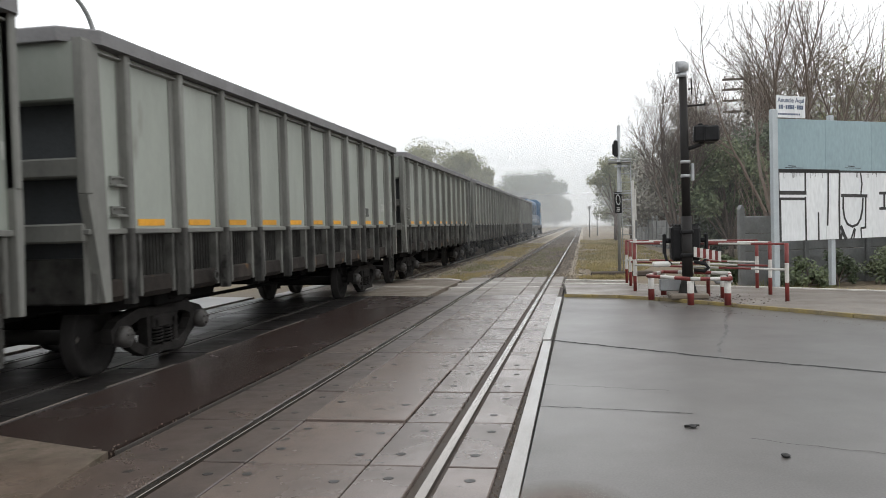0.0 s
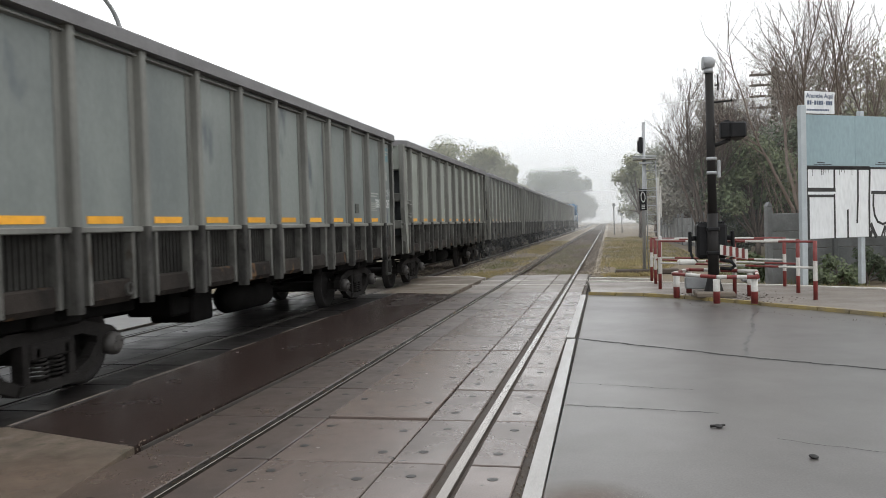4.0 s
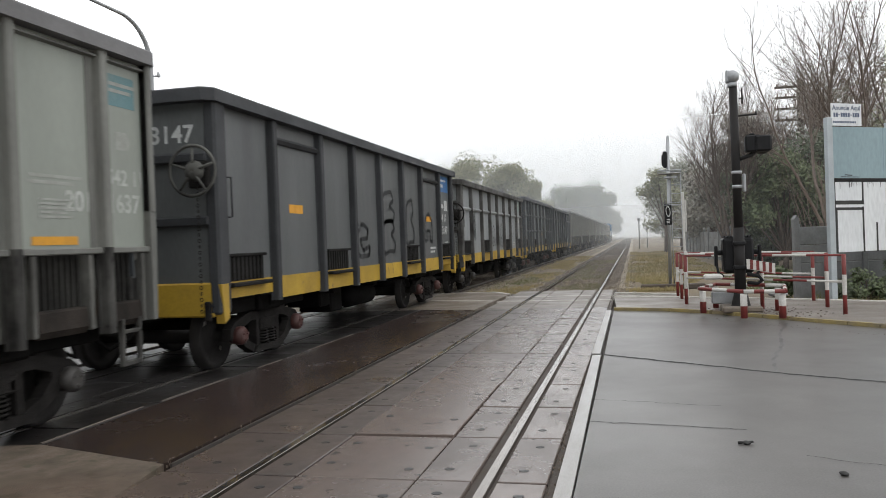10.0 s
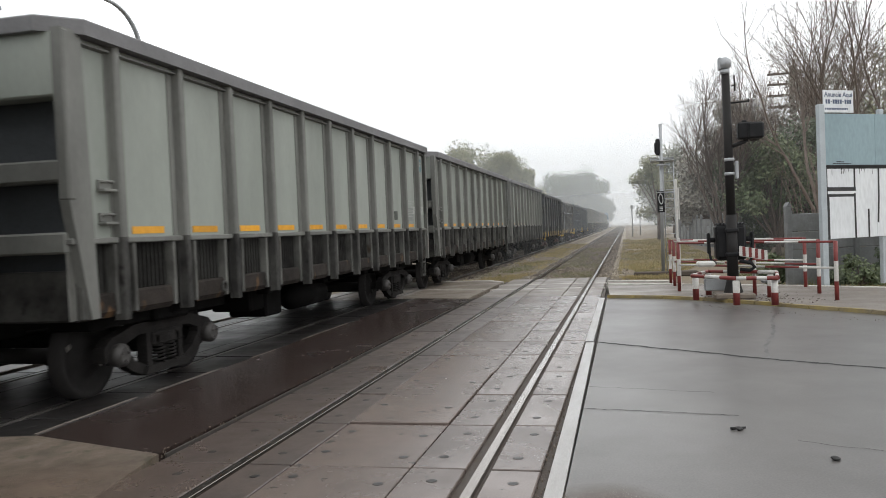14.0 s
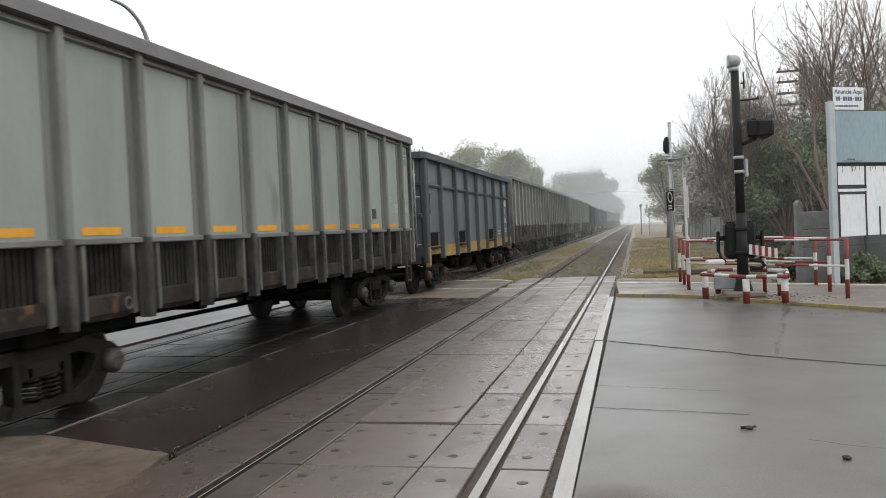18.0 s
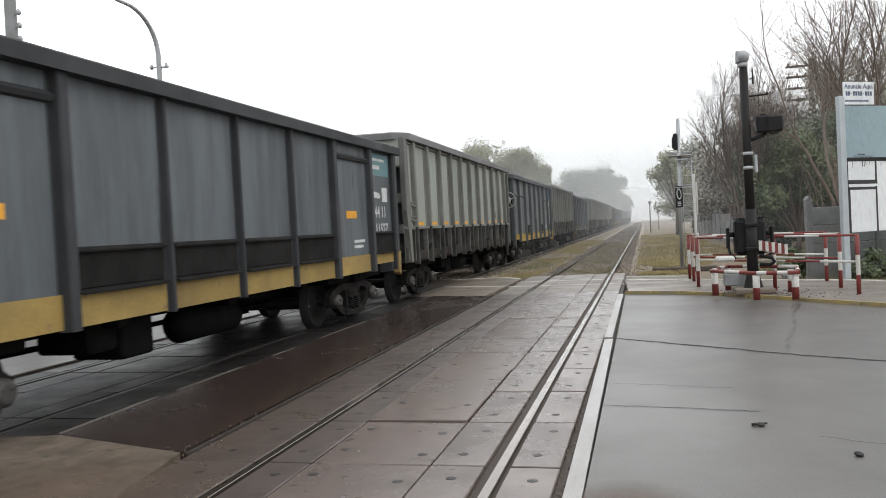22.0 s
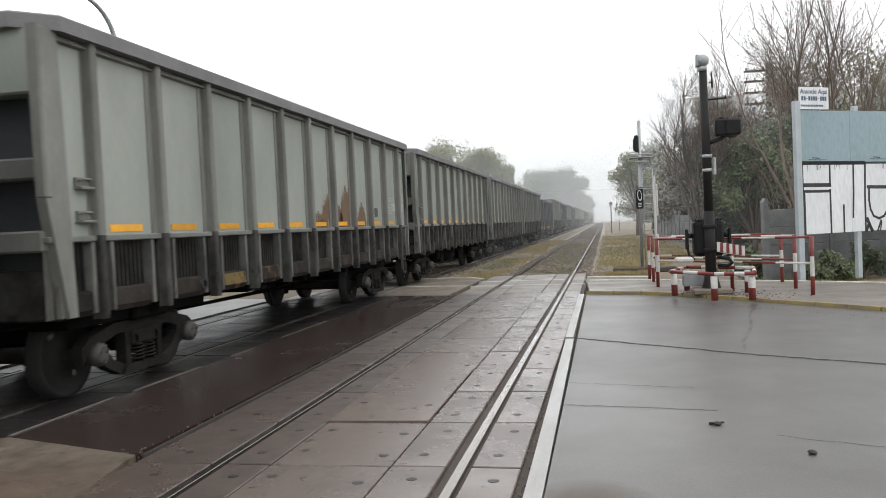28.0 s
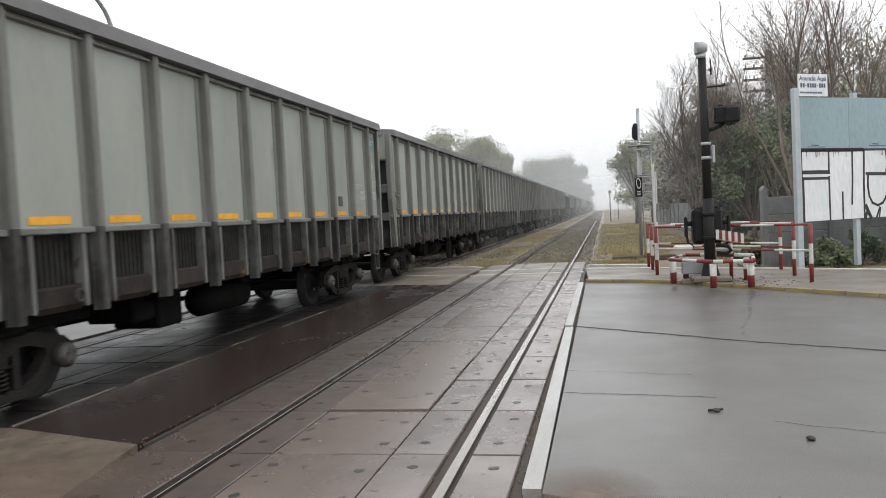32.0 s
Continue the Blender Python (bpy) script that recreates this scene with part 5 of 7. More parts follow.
    # hand hold beside the rear corner
    bm = bmesh.new()
    path_tube(bm, [(px, -HALF + 0.42, 2.0), (px + 0.07, -HALF + 0.42, 2.0), (px + 0.07, -HALF + 0.42, 2.5), (px, -HALF + 0.42, 2.5)], 0.012)
    part("hand_hold", bm, ribm, wagon)
    add_undergear(wagon)
    for y in (-HALF + 1.94, HALF - 1.94):
        add_bogie(wagon, y, caps)
    return wagon


BUBBLES = [
    [(0.1, 0.0), (0.0, 0.45), (0.12, 0.9), (0.5, 1.0), (0.62, 0.7), (0.4, 0.55), (0.66, 0.35), (0.6, 0.1), (0.32, 0.12), (0.1, 0.0)],
    [(0.0, 0.3), (0.3, 0.62), (0.55, 0.5), (0.5, 0.3), (0.2, 0.32), (0.3, 0.08), (0.6, 0.15), (0.6, 0.0), (0.15, -0.05), (0.0, 0.3)],
    [(0.0, 0.0), (0.12, 0.75), (0.35, 0.95), (0.62, 0.7), (0.66, 0.0), (0.48, 0.02), (0.46, 0.35), (0.22, 0.35), (0.2, 0.02), (0.0, 0.0)],
    [(0.05, 0.1), (0.1, 0.7), (0.3, 0.72), (0.36, 0.45), (0.5, 0.75), (0.7, 0.65), (0.62, 0.05), (0.46, 0.08), (0.44, 0.35), (0.3, 0.1), (0.2, 0.4), (0.18, 0.08), (0.05, 0.1)],
]


def scrawl(wagon, mat, px, y, z, w, h, seed, width=0.03, loops=3, shapes=None):
    """An unreadable sprayed tag of rounded block outlines."""
    rnd = random.Random(seed)
    bm = bmesh.new()
    for k in range(loops):
        shape = BUBBLES[shapes[k] if shapes else rnd.randrange(4)]
        o = y + w * k / loops
        pts = [(o + p[0] * w / loops * 1.3 + rnd.uniform(-0.02, 0.02), z + p[1] * h + rnd.uniform(-0.03, 0.03)) for p in shape]
        round_pts = []
        for i in range(len(pts) - 1):
            a, b = Vector(pts[i]), Vector(pts[i + 1])
            c = Vector(pts[(i + 2) if i + 2 < len(pts) else 1])
            round_pts += [tuple(a.lerp(b, 0.5)), tuple((a.lerp(b, 0.82) + b.lerp(c, 0.06)) / 2 * 1.0), tuple(b.lerp(c, 0.18))]
        round_pts.append(round_pts[0])
        stroke(bm, round_pts, width, px + 0.003 + 0.0004 * k)
    part("sprayed_scrawl", bm, mat, wagon, "unreadable sprayed scrawl", kind="stuff")


SPEED = 10.1
# leading end of each wagon at 0 s, along the track
FRONTS = {-4: 77.68, -3: 63.41, -2: 49.14, -1: 34.87, 0: 20.6, 1: 6.33, 2: -7.96, 3: -22.24, 4: -36.43, 5: -50.61, 6: -64.8, 7: -78.98, 8: -93.34, 9: -107.45, 10: -121.72, 11: -135.98,
          12: -150.11, 13: -164.36, 14: -178.32, 15: -192.52, 16: -206.48, 17: -220.58, 18: -234.83, 19: -249.08, 20: -263.32, 21: -277.59, 22: -291.85, 23: -306.11}
# the pace is a little uneven: metres ahead of the even run
AHEAD = [(0, 0.08), (1, 0.2), (2, -0.09), (3, -0.09), (4, -0.03), (7, 0.12), (8, -0.08), (9, 0.04), (10, -0.1), (11, 0.27), (12, -0.04), (13, -0.01), (14, 0.0), (17, 0.02), (18, 0.13), (19, -0.08),
         (20, 0.1), (21, 0.26), (22, 0.01), (23, -0.17), (24, -0.09), (25, 0.04), (28, 0.24), (29, 0.02), (30, 0.02), (31, -0.16), (32, 0.27)]


def wagon_y(k, t):
    """Middle of wagon k at t seconds."""
    return FRONTS[k] - HALF + SPEED * t


train = []                # (thing, its y at 0 s)
light = light_body()
train.append((light, wagon_y(0, 0)))
numbers = {0: "2015611", 1: "2015491", 2: "2015337", 3: "2016105", 8: "2011637", 9: "2012207", 10: "2015017", 11: "2014180", 13: "2011496", 15: "2017305", 17: "2013546", 18: "2014793", 19: "2011172", 20: "2013310", 21: "2016203", 22: "2012645", 23: "2015178", -1: "2013920", -2: "2014411", -3: "2012870", -4: "2016334"}
pale = {0: light}
for k in sorted(numbers):
    if k:
        pale[k] = copy_thing(light, Matrix())
        train.append((pale[k], wagon_y(k, 0)))
for k, w in pale.items():
    strong = k in (2, 3, 17, 18)
    if k in (0, 13, 20):
        for piece in [o for o in w.children if o.name.split(".")[0] in ("air_reservoir", "brake_valve_box")]:
            bpy.data.objects.remove(piece)
    coat = CHALKY_PAINT if k in (21, 22) else DULL_PAINT if k == 3 else None
    if coat:
        for piece in w.children:
            if piece.name.split(".")[0] == "side_panel":
                piece.data = piece.data.copy()
                piece.data.materials[0] = coat
    mark_light(w, numbers[k], 100 + k, STENCIL if strong else FADED_STENCIL, LOGO_TEAL if k in (2, 3, 8, 10, 13, 17, 18, 23) else LOGO_PALE)
# rust burnt through the paint, in ragged tongues
rnd = random.Random(20)
for lo, hi, y0, y1 in ((1.68, 2.35, 0.55, 1.45), (1.68, 2.6, 1.55, 2.75), (1.68, 2.2, 2.7, 3.3), (1.68, 2.0, 0.1, 0.7), (1.68, 2.15, 1.2, 1.8)):
    bm = bmesh.new()
    n = 26
    for i in range(n):
        y, w = y0 + (y1 - y0) * i / n, (y1 - y0) / n
        arch = math.sin(math.pi * (i + 0.5) / n) ** 0.6
        za, zb = [lo + (hi - lo) * arch * rnd.uniform(0.65, 1.0) for _ in range(2)]
        bm.faces.new([bm.verts.new((PX + 0.0034, *p)) for p in ((y, lo - 0.06), (y + w, lo - 0.06), (y + w, zb), (y, za))])
    part("rust_patch", bm, RUST_BURN, pale[20], "ragged rust burnt through the paint", kind="stuff")
SILL_WEAR = wear_material("worn_yellow_sill_paint", (0.15, 0.1, 0.03), 4.0, (1, 1, 0.6))
for k, bays in ((18, (0, 2, 4, 5)), (20, (2,))):
    for b in bays:
        mid = (LIGHT_RIBS[b] + LIGHT_RIBS[b + 1]) / 2
        bm = bmesh.new()
        bm.faces.new([bm.verts.new(p) for p in ((SIDE - 0.055, mid - 0.31, 0.95), (SIDE - 0.055, mid + 0.31, 0.95), (SIDE - 0.069, mid + 0.31, 1.1), (SIDE - 0.069, mid - 0.31, 1.1))])
        part("sill_paint", bm, SILL_WEAR, pale[k], "worn yellow paint on the sill", kind="stuff")
scrawl(pale[1], RED_SCRAWL, PX, 3.4, 1.75, 0.9, 0.5, 405, 0.035, 4)
scrawl(pale[1], RED_SCRAWL, PX, 4.5, 1.75, 0.75, 0.6, 406, 0.035, 4)
for k in (17, ):
    bm = bmesh.new()
    random.seed(8)
    for i in range(60):
        r = random.uniform(0.1, 0.28)
        mm = Matrix.Translation((random.uniform(-1.2, 1.25), random.uniform(-5, 5), 3.55)) @ Matrix.Diagonal((1, 1.6, 0.6, 1))
        bmesh.ops.create_icosphere(bm, subdivisions=1, radius=r, matrix=mm)
    part("ore_load", bm, COAL, pale[k], "heaped dark mineral load")

dark = {
    4: dark_wagon("blue-grey gondola wagon with yellow sill and upper side rails", DARK_PAINT, DARK_RIB, rails=(2.74,), rail_bays=(0, 1, 6, 7), number=("544 11", "811042"), flaps=(2, 5, 7), logo=LOGO_TEAL),
    5: dark_wagon("blue-grey gondola wagon with two side rails and closely set ribs", DARK_PAINT, DARK_RIB, top=3.54, rails=(2.7, 1.95), ribs=[-HALF + v for v in (1.55, 2.48, 3.5, 5.1, 6.75, 8.4, 10.05, 11.05, 12.2)],
                  logo=LOGO_TEAL, number=("54 11", "10010"), end_number="010010", flaps=(0, 3, 6), caps="red", orange=((0, 1.62), (5, 1.75), (8, 1.75)), rib_w=0.14),
    6: dark_wagon("chalky worn grey gondola wagon covered in sprayed scrawls", WORN_PAINT, WORN_RIB, top=3.4, rails=(2.56,), band=(0, 2, 5, 7), number=("C 54 11", "012156"), handwheel=BOGIE, tone=FADED_STENCIL, logo=LOGO_PALE, end_number="", rail_paint=WORN_PAINT, bent=True, rib_w=0.12),
    7: dark_wagon("plain dark grey gondola wagon with yellow sill and end handwheel", DIM_PAINT, BLACK_RIB, top=3.54, number=("544 11", "813147"), end_number="813147", rails=(3.12,), rail_bays=(1, 6), handwheel=PLATE, caps="red", orange=((1, 2.1), (6, 2.1)), flaps=(0, 2, 5, 7)),
    12: dark_wagon("blue-grey gondola wagon with one side rail and end ladder", DARK_PAINT, DARK_RIB, rails=(2.7,), number=("544 11", "811034"), end_number="1034", ladder=True, caps="red", logo=LOGO_TEAL, sill=PALE_YELLOW, flaps=(0, 2, 5)),
    14: dark_wagon("blue-grey gondola wagon with bright yellow sill and end handwheel", DARK_PAINT, DARK_RIB, top=3.54, rails=(2.76,), rail_bays=(0, 1, 6, 7), number=("544 11", "811968"), end_number="968", plain_end=True, handwheel=LADDER, flaps=(2, 5, 7)),
    16: dark_wagon("weathered streaky blue-grey gondola wagon with black lower panels", STREAK_PAINT, BLACK_RIB, top=3.29, rails=(2.9,), rail_bays=(1, 6), band=(0, 2, 3, 4, 5, 7), thin_ribs=(2, 3, 4), number=("544 11", "811527"), end_number="1527", ladder=True, logo=LOGO_TEAL, sill=PALE_YELLOW, orange=((1, 1.85), (6, 1.85))),
}
for k, w in dark.items():
    train.append((w, wagon_y(k, 0) + 0.125))
pd = SIDE - 0.1
for i, (y, z, w, h, n, width) in enumerate(((0.15, 1.32, 1.4, 0.95, 2, 0.05), (-1.45, 1.38, 1.2, 0.78, 2, 0.045), (-4.85, 1.6, 0.9, 1.0, 4, 0.028), (3.55, 1.45, 0.7, 0.5, 3, 0.012), (-4.75, 2.2, 0.7, 0.45, 3, 0.026))):
    scrawl(dark[6], BLACK_MARK, pd, y, z, w, h, (2, 9, 500, 501, 507)[i], width, n, ((0, 2), (1, 2), None, None, None)[i])
for i, (y, z, w, h) in enumerate(((0.25, 1.35, 1.25, 0.75), (0.2, 2.0, 1.3, 0.7), (2.0, 1.5, 0.9, 1.1), (3.6, 1.6, 1.1, 0.75), (-1.4, 1.4, 1.2, 1.0))):
    scrawl(dark[7], GREY_MARK, pd, y, z, w * 0.85, h, 520 + i, 0.085, 1)
bm = bmesh.new()
box(bm, pd, pd + 0.003, DARK_RIBS[-1] - 1.2, DARK_RIBS[-1] - 0.5, 1.05, 1.12)
for k, y in enumerate((-0.9, 0.7)):
    box(bm, pd + 0.013, pd + 0.016, y - 0.35, y + 0.35, 0.98, 1.1)
part("orange_mark", bm, ORANGE_MARK, dark[14])


# ---- locomotives ----
def locomotive(label):
    loco = empty("diesel_locomotive", label, "locomotive")
    L = 9.6
    bm = bmesh.new()
    rbox(bm, -1.5, 1.5, -L, L, 1.15, 1.45, 0.03)
    part("frame", bm, LOCO_DARK, loco)
    bm = bmesh.new()
    prism(bm, [(-1.15, 1.45), (1.15, 1.45), (1.15, 3.85), (0.95, 4.1), (-0.95, 4.1), (-1.15, 3.85)], 1, -L + 0.7, 4.6)
    part("long_hood", bm, LOCO_BLUE, loco, "blue engine hood")
    bm = bmesh.new()
    prism(bm, [(-1.5, 1.45), (1.5, 1.45), (1.5, 4.0), (1.1, 4.4), (-1.1, 4.4), (-1.5, 4.0)], 1, 4.6, 7.4)
    cab = part("cab", bm, LOCO_BLUE, loco, "blue cab")
    for s in (-1, 1):
        for y in (5.0, 6.2):
            bm = bmesh.new()
            rbox(bm, min(s * 1.49, s * 1.53), max(s * 1.49, s * 1.53), y, y + 0.8, 2.9, 3.7, 0.01)
            part("cab_window", bm, GLASS_DARK, cab, "dark cab window")
    bm = bmesh.new()
    prism(bm, [(-1.15, 1.45), (1.15, 1.45), (1.15, 2.9), (0.9, 3.1), (-0.9, 3.1), (-1.15, 2.9)], 1, 7.4, L - 0.6)
    part("short_hood", bm, LOCO_BLUE, loco)
    bm = bmesh.new()
    box(bm, 1.15, 1.162, -L + 0.7, 4.6, 2.0, 2.12)
    box(bm, -1.162, -1.15, -L + 0.7, 4.6, 2.0, 2.12)
    part("white_band", bm, LOCO_WHITE, loco)
    for y in (-7.5, -4.8, -2.0, 1.2):
        bm = bmesh.new()
        for k in range(8):
            rbox(bm, 1.15, 1.2, y, y + 1.5, 2.6 + 0.13 * k, 2.67 + 0.13 * k, 0.01)
        part("louvre", bm, LOCO_DARK, loco)
    for y in (-6.5, -4.2):
        bm = bmesh.new()
        lathe(bm, [(4.08, 0.7), (4.3, 0.7), (4.32, 0.6)], (0, y, 0), 2, 20)
        part("roof_fan", bm, LOCO_DARK, loco)
    bm = bmesh.new()
    rbox(bm, -0.5, 0.5, -0.4, 1.6, 4.05, 4.5, 0.08)
    part("exhaust_stack", bm, LOCO_DARK, loco)
    for s in (-1, 1):
        bm = bmesh.new()
        for k in range(14):
            y = -L + 0.3 + k * 1.05
            tube(bm, (s * 1.45, y, 1.45), (s * 1.45, y, 2.5), 0.02, seg=5)
        tube(bm, (s * 1.45, -L + 0.3, 2.5), (s * 1.45, 4.4, 2.5), 0.02, seg=5)
        part("handrail", bm, LOCO_WHITE, loco)
    bm = bmesh.new()
    prism(bm, [(-1.3, 0.5), (-1.0, 0.3), (1.0, 0.3), (1.3, 0.5), (1.3, 1.15), (-1.3, 1.15)], 1, -2.6, 2.6)
    part("fuel_tank", bm, LOCO_DARK, loco)
    for y in (-6.2, 6.2):
        bm = bmesh.new()
        for s in (-1, 1):
            prism(bm, [(-2.4, 0.55), (-2.0, 0.75), (2.0, 0.75), (2.4, 0.55), (2.2, 0.35), (-2.2, 0.35)], 0, s * 1.16 - 0.08, s * 1.16 + 0.08)
        bogie = part("bogie", bm, LOCO_DARK, loco, "", Matrix.Translation((0, y, 0.1)))
        for d in (-1.75, 0, 1.75):
            bm = bmesh.new()
            for s in (-1, 1):
                lathe(bm, [(-0.07, 0.48), (0.0, 0.5), (0.065, 0.48), (0.065, 0.3), (0.02, 0.2), (0.02, 0.05)], (s * HEAD, d, 0.4), 0, 20)
            part("wheelset", bm, WHEEL, bogie)
    for e in (-1, 1):
        bm = bmesh.new()
        rbox(bm, -1.45, 1.45, min(e * L, e * (L - 0.15)), max(e * L, e * (L - 0.15)), 0.35, 1.5, 0.03)
        rbox(bm, -0.15, 0.15, min(e * L, e * (L + 0.5)), max(e * L, e * (L + 0.5)), 0.7, 1.0, 0.03)
        part("pilot_plate", bm, LOCO_DARK, loco)
    return loco


loco = locomotive("blue diesel locomotive at the head of the train")
train.append((loco, wagon_y(-4, 0) + HALF + 0.9 + 10.1))


# ---- crossing signal ----
Z0 = 0.055                # top of the far pavement
PXX, PYY = 3.83, 16.28
signal = empty("crossing_signal", "black crossing signal mast with horn, lamp head and barrier machine", "signal")
signal.location = (PXX, PYY, Z0)
bm = bmesh.new()
lathe(bm, [(0, 0.3), (0.04, 0.3), (0.06, 0.2), (0.14, 0.17), (0.3, 0.13), (0.4, 0.12)], (0, 0, 0), 2, 18)
part("base_casting", bm, POST_BLACK, signal)
bm = bmesh.new()
tube(bm, (0, 0, 0.3), (0, 0, 1.6), 0.105, 0.1, 16)
tube(bm, (0, 0, 1.6), (-0.02, 0, 4.3), 0.085, 0.075, 16)
part("mast", bm, POST_BLACK, signal)
for z in (2.35, 2.62):
    bm = bmesh.new()
    lathe(bm, [(z, 0.09), (z + 0.03, 0.098), (z + 0.06, 0.09)], (0, 0, 0), 2, 16)
    part("clamp_band", bm, GREY_STEEL, signal, "pale steel clamp band")
bm = bmesh.new()
tube(bm, (-0.03, 0, 4.28), (-0.03, 0, 4.36), 0.09, 0.09, 14)
lathe(bm, [(-0.1, 0.03), (-0.09, 0.115), (0.0, 0.12), (0.03, 0.125), (0.06, 0.11), (0.12, 0.07)], (-0.03, 0, 4.48), 0, 18)
rbox(bm, -0.15, -0.1, -0.1, 0.1, 4.36, 4.6, 0.03)
part("horn", bm, GREY_STEEL, signal, "grey loudspeaker horn")
bm = bmesh.new()
tube(bm, (-0.08, 0, 3.72), (0.38, 0, 3.74), 0.018, seg=6)
tube(bm, (0.38, 0, 3.72), (0.38, 0, 3.79), 0.018, seg=6)
tube(bm, (0.08, 0, 4.05), (0.16, 0, 4.06), 0.015, seg=6)
tube(bm, (0.14, 0, 3.95), (0.14, 0, 4.25), 0.015, seg=6)
part("bracket", bm, POST_BLACK, signal)
bm = bmesh.new()
tube(bm, (0.05, 0, 2.9), (0.3, 0.0, 2.98), 0.04, 0.04, 8)
tube(bm, (0.3, 0, 2.98), (0.32, 0, 3.05), 0.05, 0.05, 8)
part("lamp_arm", bm, POST_BLACK, signal)
bm = bmesh.new()
rbox(bm, 0.16, 0.44, -0.12, 0.12, 3.02, 3.34, 0.03)
rbox(bm, 0.34, 0.62, -0.18, 0.16, 3.02, 3.32, 0.03)
tube(bm, (0.52, 0.1, 3.17), (0.52, 0.4, 3.15), 0.14, 0.15, 14)
rbox(bm, 0.24, 0.34, -0.05, 0.05, 3.33, 3.38, 0.02)
part("lamp_head", bm, SIGNAL_BLACK, signal, "black crossing lamp housing seen from behind")
bm = bmesh.new()
rbox(bm, 0.1, 0.16, -0.05, 0.05, 2.28, 2.62, 0.015)
part("terminal_box", bm, GREY_STEEL, signal, "small pale terminal box")
bm = bmesh.new()
rbox(bm, -0.28, 0.28, 0.1, 0.54, 0.72, 1.42, 0.05)
rbox(bm, -0.25, 0.25, 0.075, 0.11, 0.78, 1.36, 0.015)
for z in (0.84, 1.3):
    rbox(bm, -0.12, 0.12, -0.12, 0.12, z - 0.04, z + 0.04, 0.02)
part("barrier_machine", bm, SIGNAL_BLACK, signal, "black barrier drive cabinet")
for k in range(9):
    bm = bmesh.new()
    rbox(bm, -0.26 + k * 0.06, -0.235 + k * 0.06, 0.1, 0.5, 1.42, 1.445, 0.005)
    part("lid_fin", bm, SIGNAL_BLACK, signal)
for s in (-1, 1):
    bm = bmesh.new()
    tube(bm, (s * 0.28, 0.28, 1.12), (s * 0.42, 0.28, 1.12), 0.05, 0.05, 10)
    rbox(bm, s * 0.4 - 0.03, s * 0.4 + 0.03, 0.2, 0.38, 0.85, 1.26, 0.02)
    path_tube(bm, [(s * 0.4, 0.24, 0.9), (s * 0.37, 0.2, 0.74), (s * 0.28, 0.16, 0.66)], 0.025, 8)
    part("drive_crank", bm, SIGNAL_BLACK, signal)
bm = bmesh.new()
path_tube(bm, [(0.1, -0.2, 0.72), (0.3, -0.25, 0.68), (0.36, -0.25, 0.6), (0.28, -0.24, 0.54), (0.1, -0.2, 0.56)], 0.035, 8)
part("cable_conduit", bm, SIGNAL_BLACK, signal)
bm = bmesh.new()
for k in range(9):
    box(bm, 0.091 + k * 0.055, 0.144 + k * 0.055, -0.3, -0.27, 0.82 - k * 0.011, 1.0 - k * 0.011)
    part("board_stripe", bm, (BARRIER_WHITE, RED_PAINT)[k % 2], signal, ("white stripe of the board", "red stripe of the board")[k % 2])
    bm = bmesh.new()
prism(bm, [(0.09, 0.815), (0.59, 0.715), (0.59, 0.905), (0.09, 1.005)], 1, -0.27, -0.255)
part("striped_board", bm, BARRIER_WHITE, signal)
bm = bmesh.new()
rbox(bm, -0.66, -0.32, -0.1, 0.2, 0.62, 0.72, 0.03)
part("counterweight", bm, BARRIER_WHITE, signal, "white counterweight")
bm = bmesh.new()
rbox(bm, 0.55, 0.9, 0.3, 0.42, 0.25, 0.33, 0.03)
part("cable_box", bm, GREY_STEEL, signal)
bm = bmesh.new()
rbox(bm, -0.5, 0.0, 0.3, 0.5, 0.12, 0.36, 0.02)
part("foot_box", bm, GREY_STEEL, signal)


def banded_tube(name, p, q, r, parent, n, first, label=""):
    """A pipe painted in red and white bands; first: 0 red, 1 white."""
    bm = bmesh.new()
    p, q = Vector(p), Vector(q)
    d = (q - p).normalized()
    u = d.orthogonal().normalized()
    v = d.cross(u)
    rings = [[bm.verts.new(p.lerp(q, k / n) + (u * math.cos(a) + v * math.sin(a)) * r) for a in [2 * math.pi * i / 12 for i in range(12)]] for k in range(n + 1)]
    for k in range(n):
        for i in range(12):
            f = bm.faces.new((rings[k][i], rings[k][(i + 1) % 12], rings[k + 1][(i + 1) % 12], rings[k + 1][i]))
            f.material_index, f.smooth = (k + first) % 2, True
    bm.faces.new(rings[0]).material_index = first % 2
    bm.faces.new(rings[-1]).material_index = (n - 1 + first) % 2
    return part(name, bm, (RED_PAINT, BARRIER_WHITE), parent, label)


plinth = bmesh.new()
rbox(plinth, -0.36, 0.36, -0.3, 0.34, 0.0, 0.11, 0.025)
part("plinth", plinth, FOOTPATH, signal, "stained concrete plinth")

# low guard round the mast
guard = empty("mast_guard", "low red and white pipe guard round the signal mast", "guard rail")
feet = [(3.12, 16.05), (3.72, 14.98), (4.34, 14.9), (4.5, 16.3), (3.45, 17.1)]
for x, y in feet:
    banded_tube("post", (x, y, Z0), (x, y, Z0 + 0.43), 0.06, guard, 2, 0)
ringpts = [(3.05, 15.95), (3.72, 14.95), (4.38, 14.82), (4.62, 16.35), (3.45, 17.2)]
for k in range(5):
    a, b = ringpts[k], ringpts[(k + 1) % 5]
    banded_tube("rail", (*a, Z0 + 0.47), (*b, Z0 + 0.47), 0.036, guard, 4 if k else 3, k % 2)

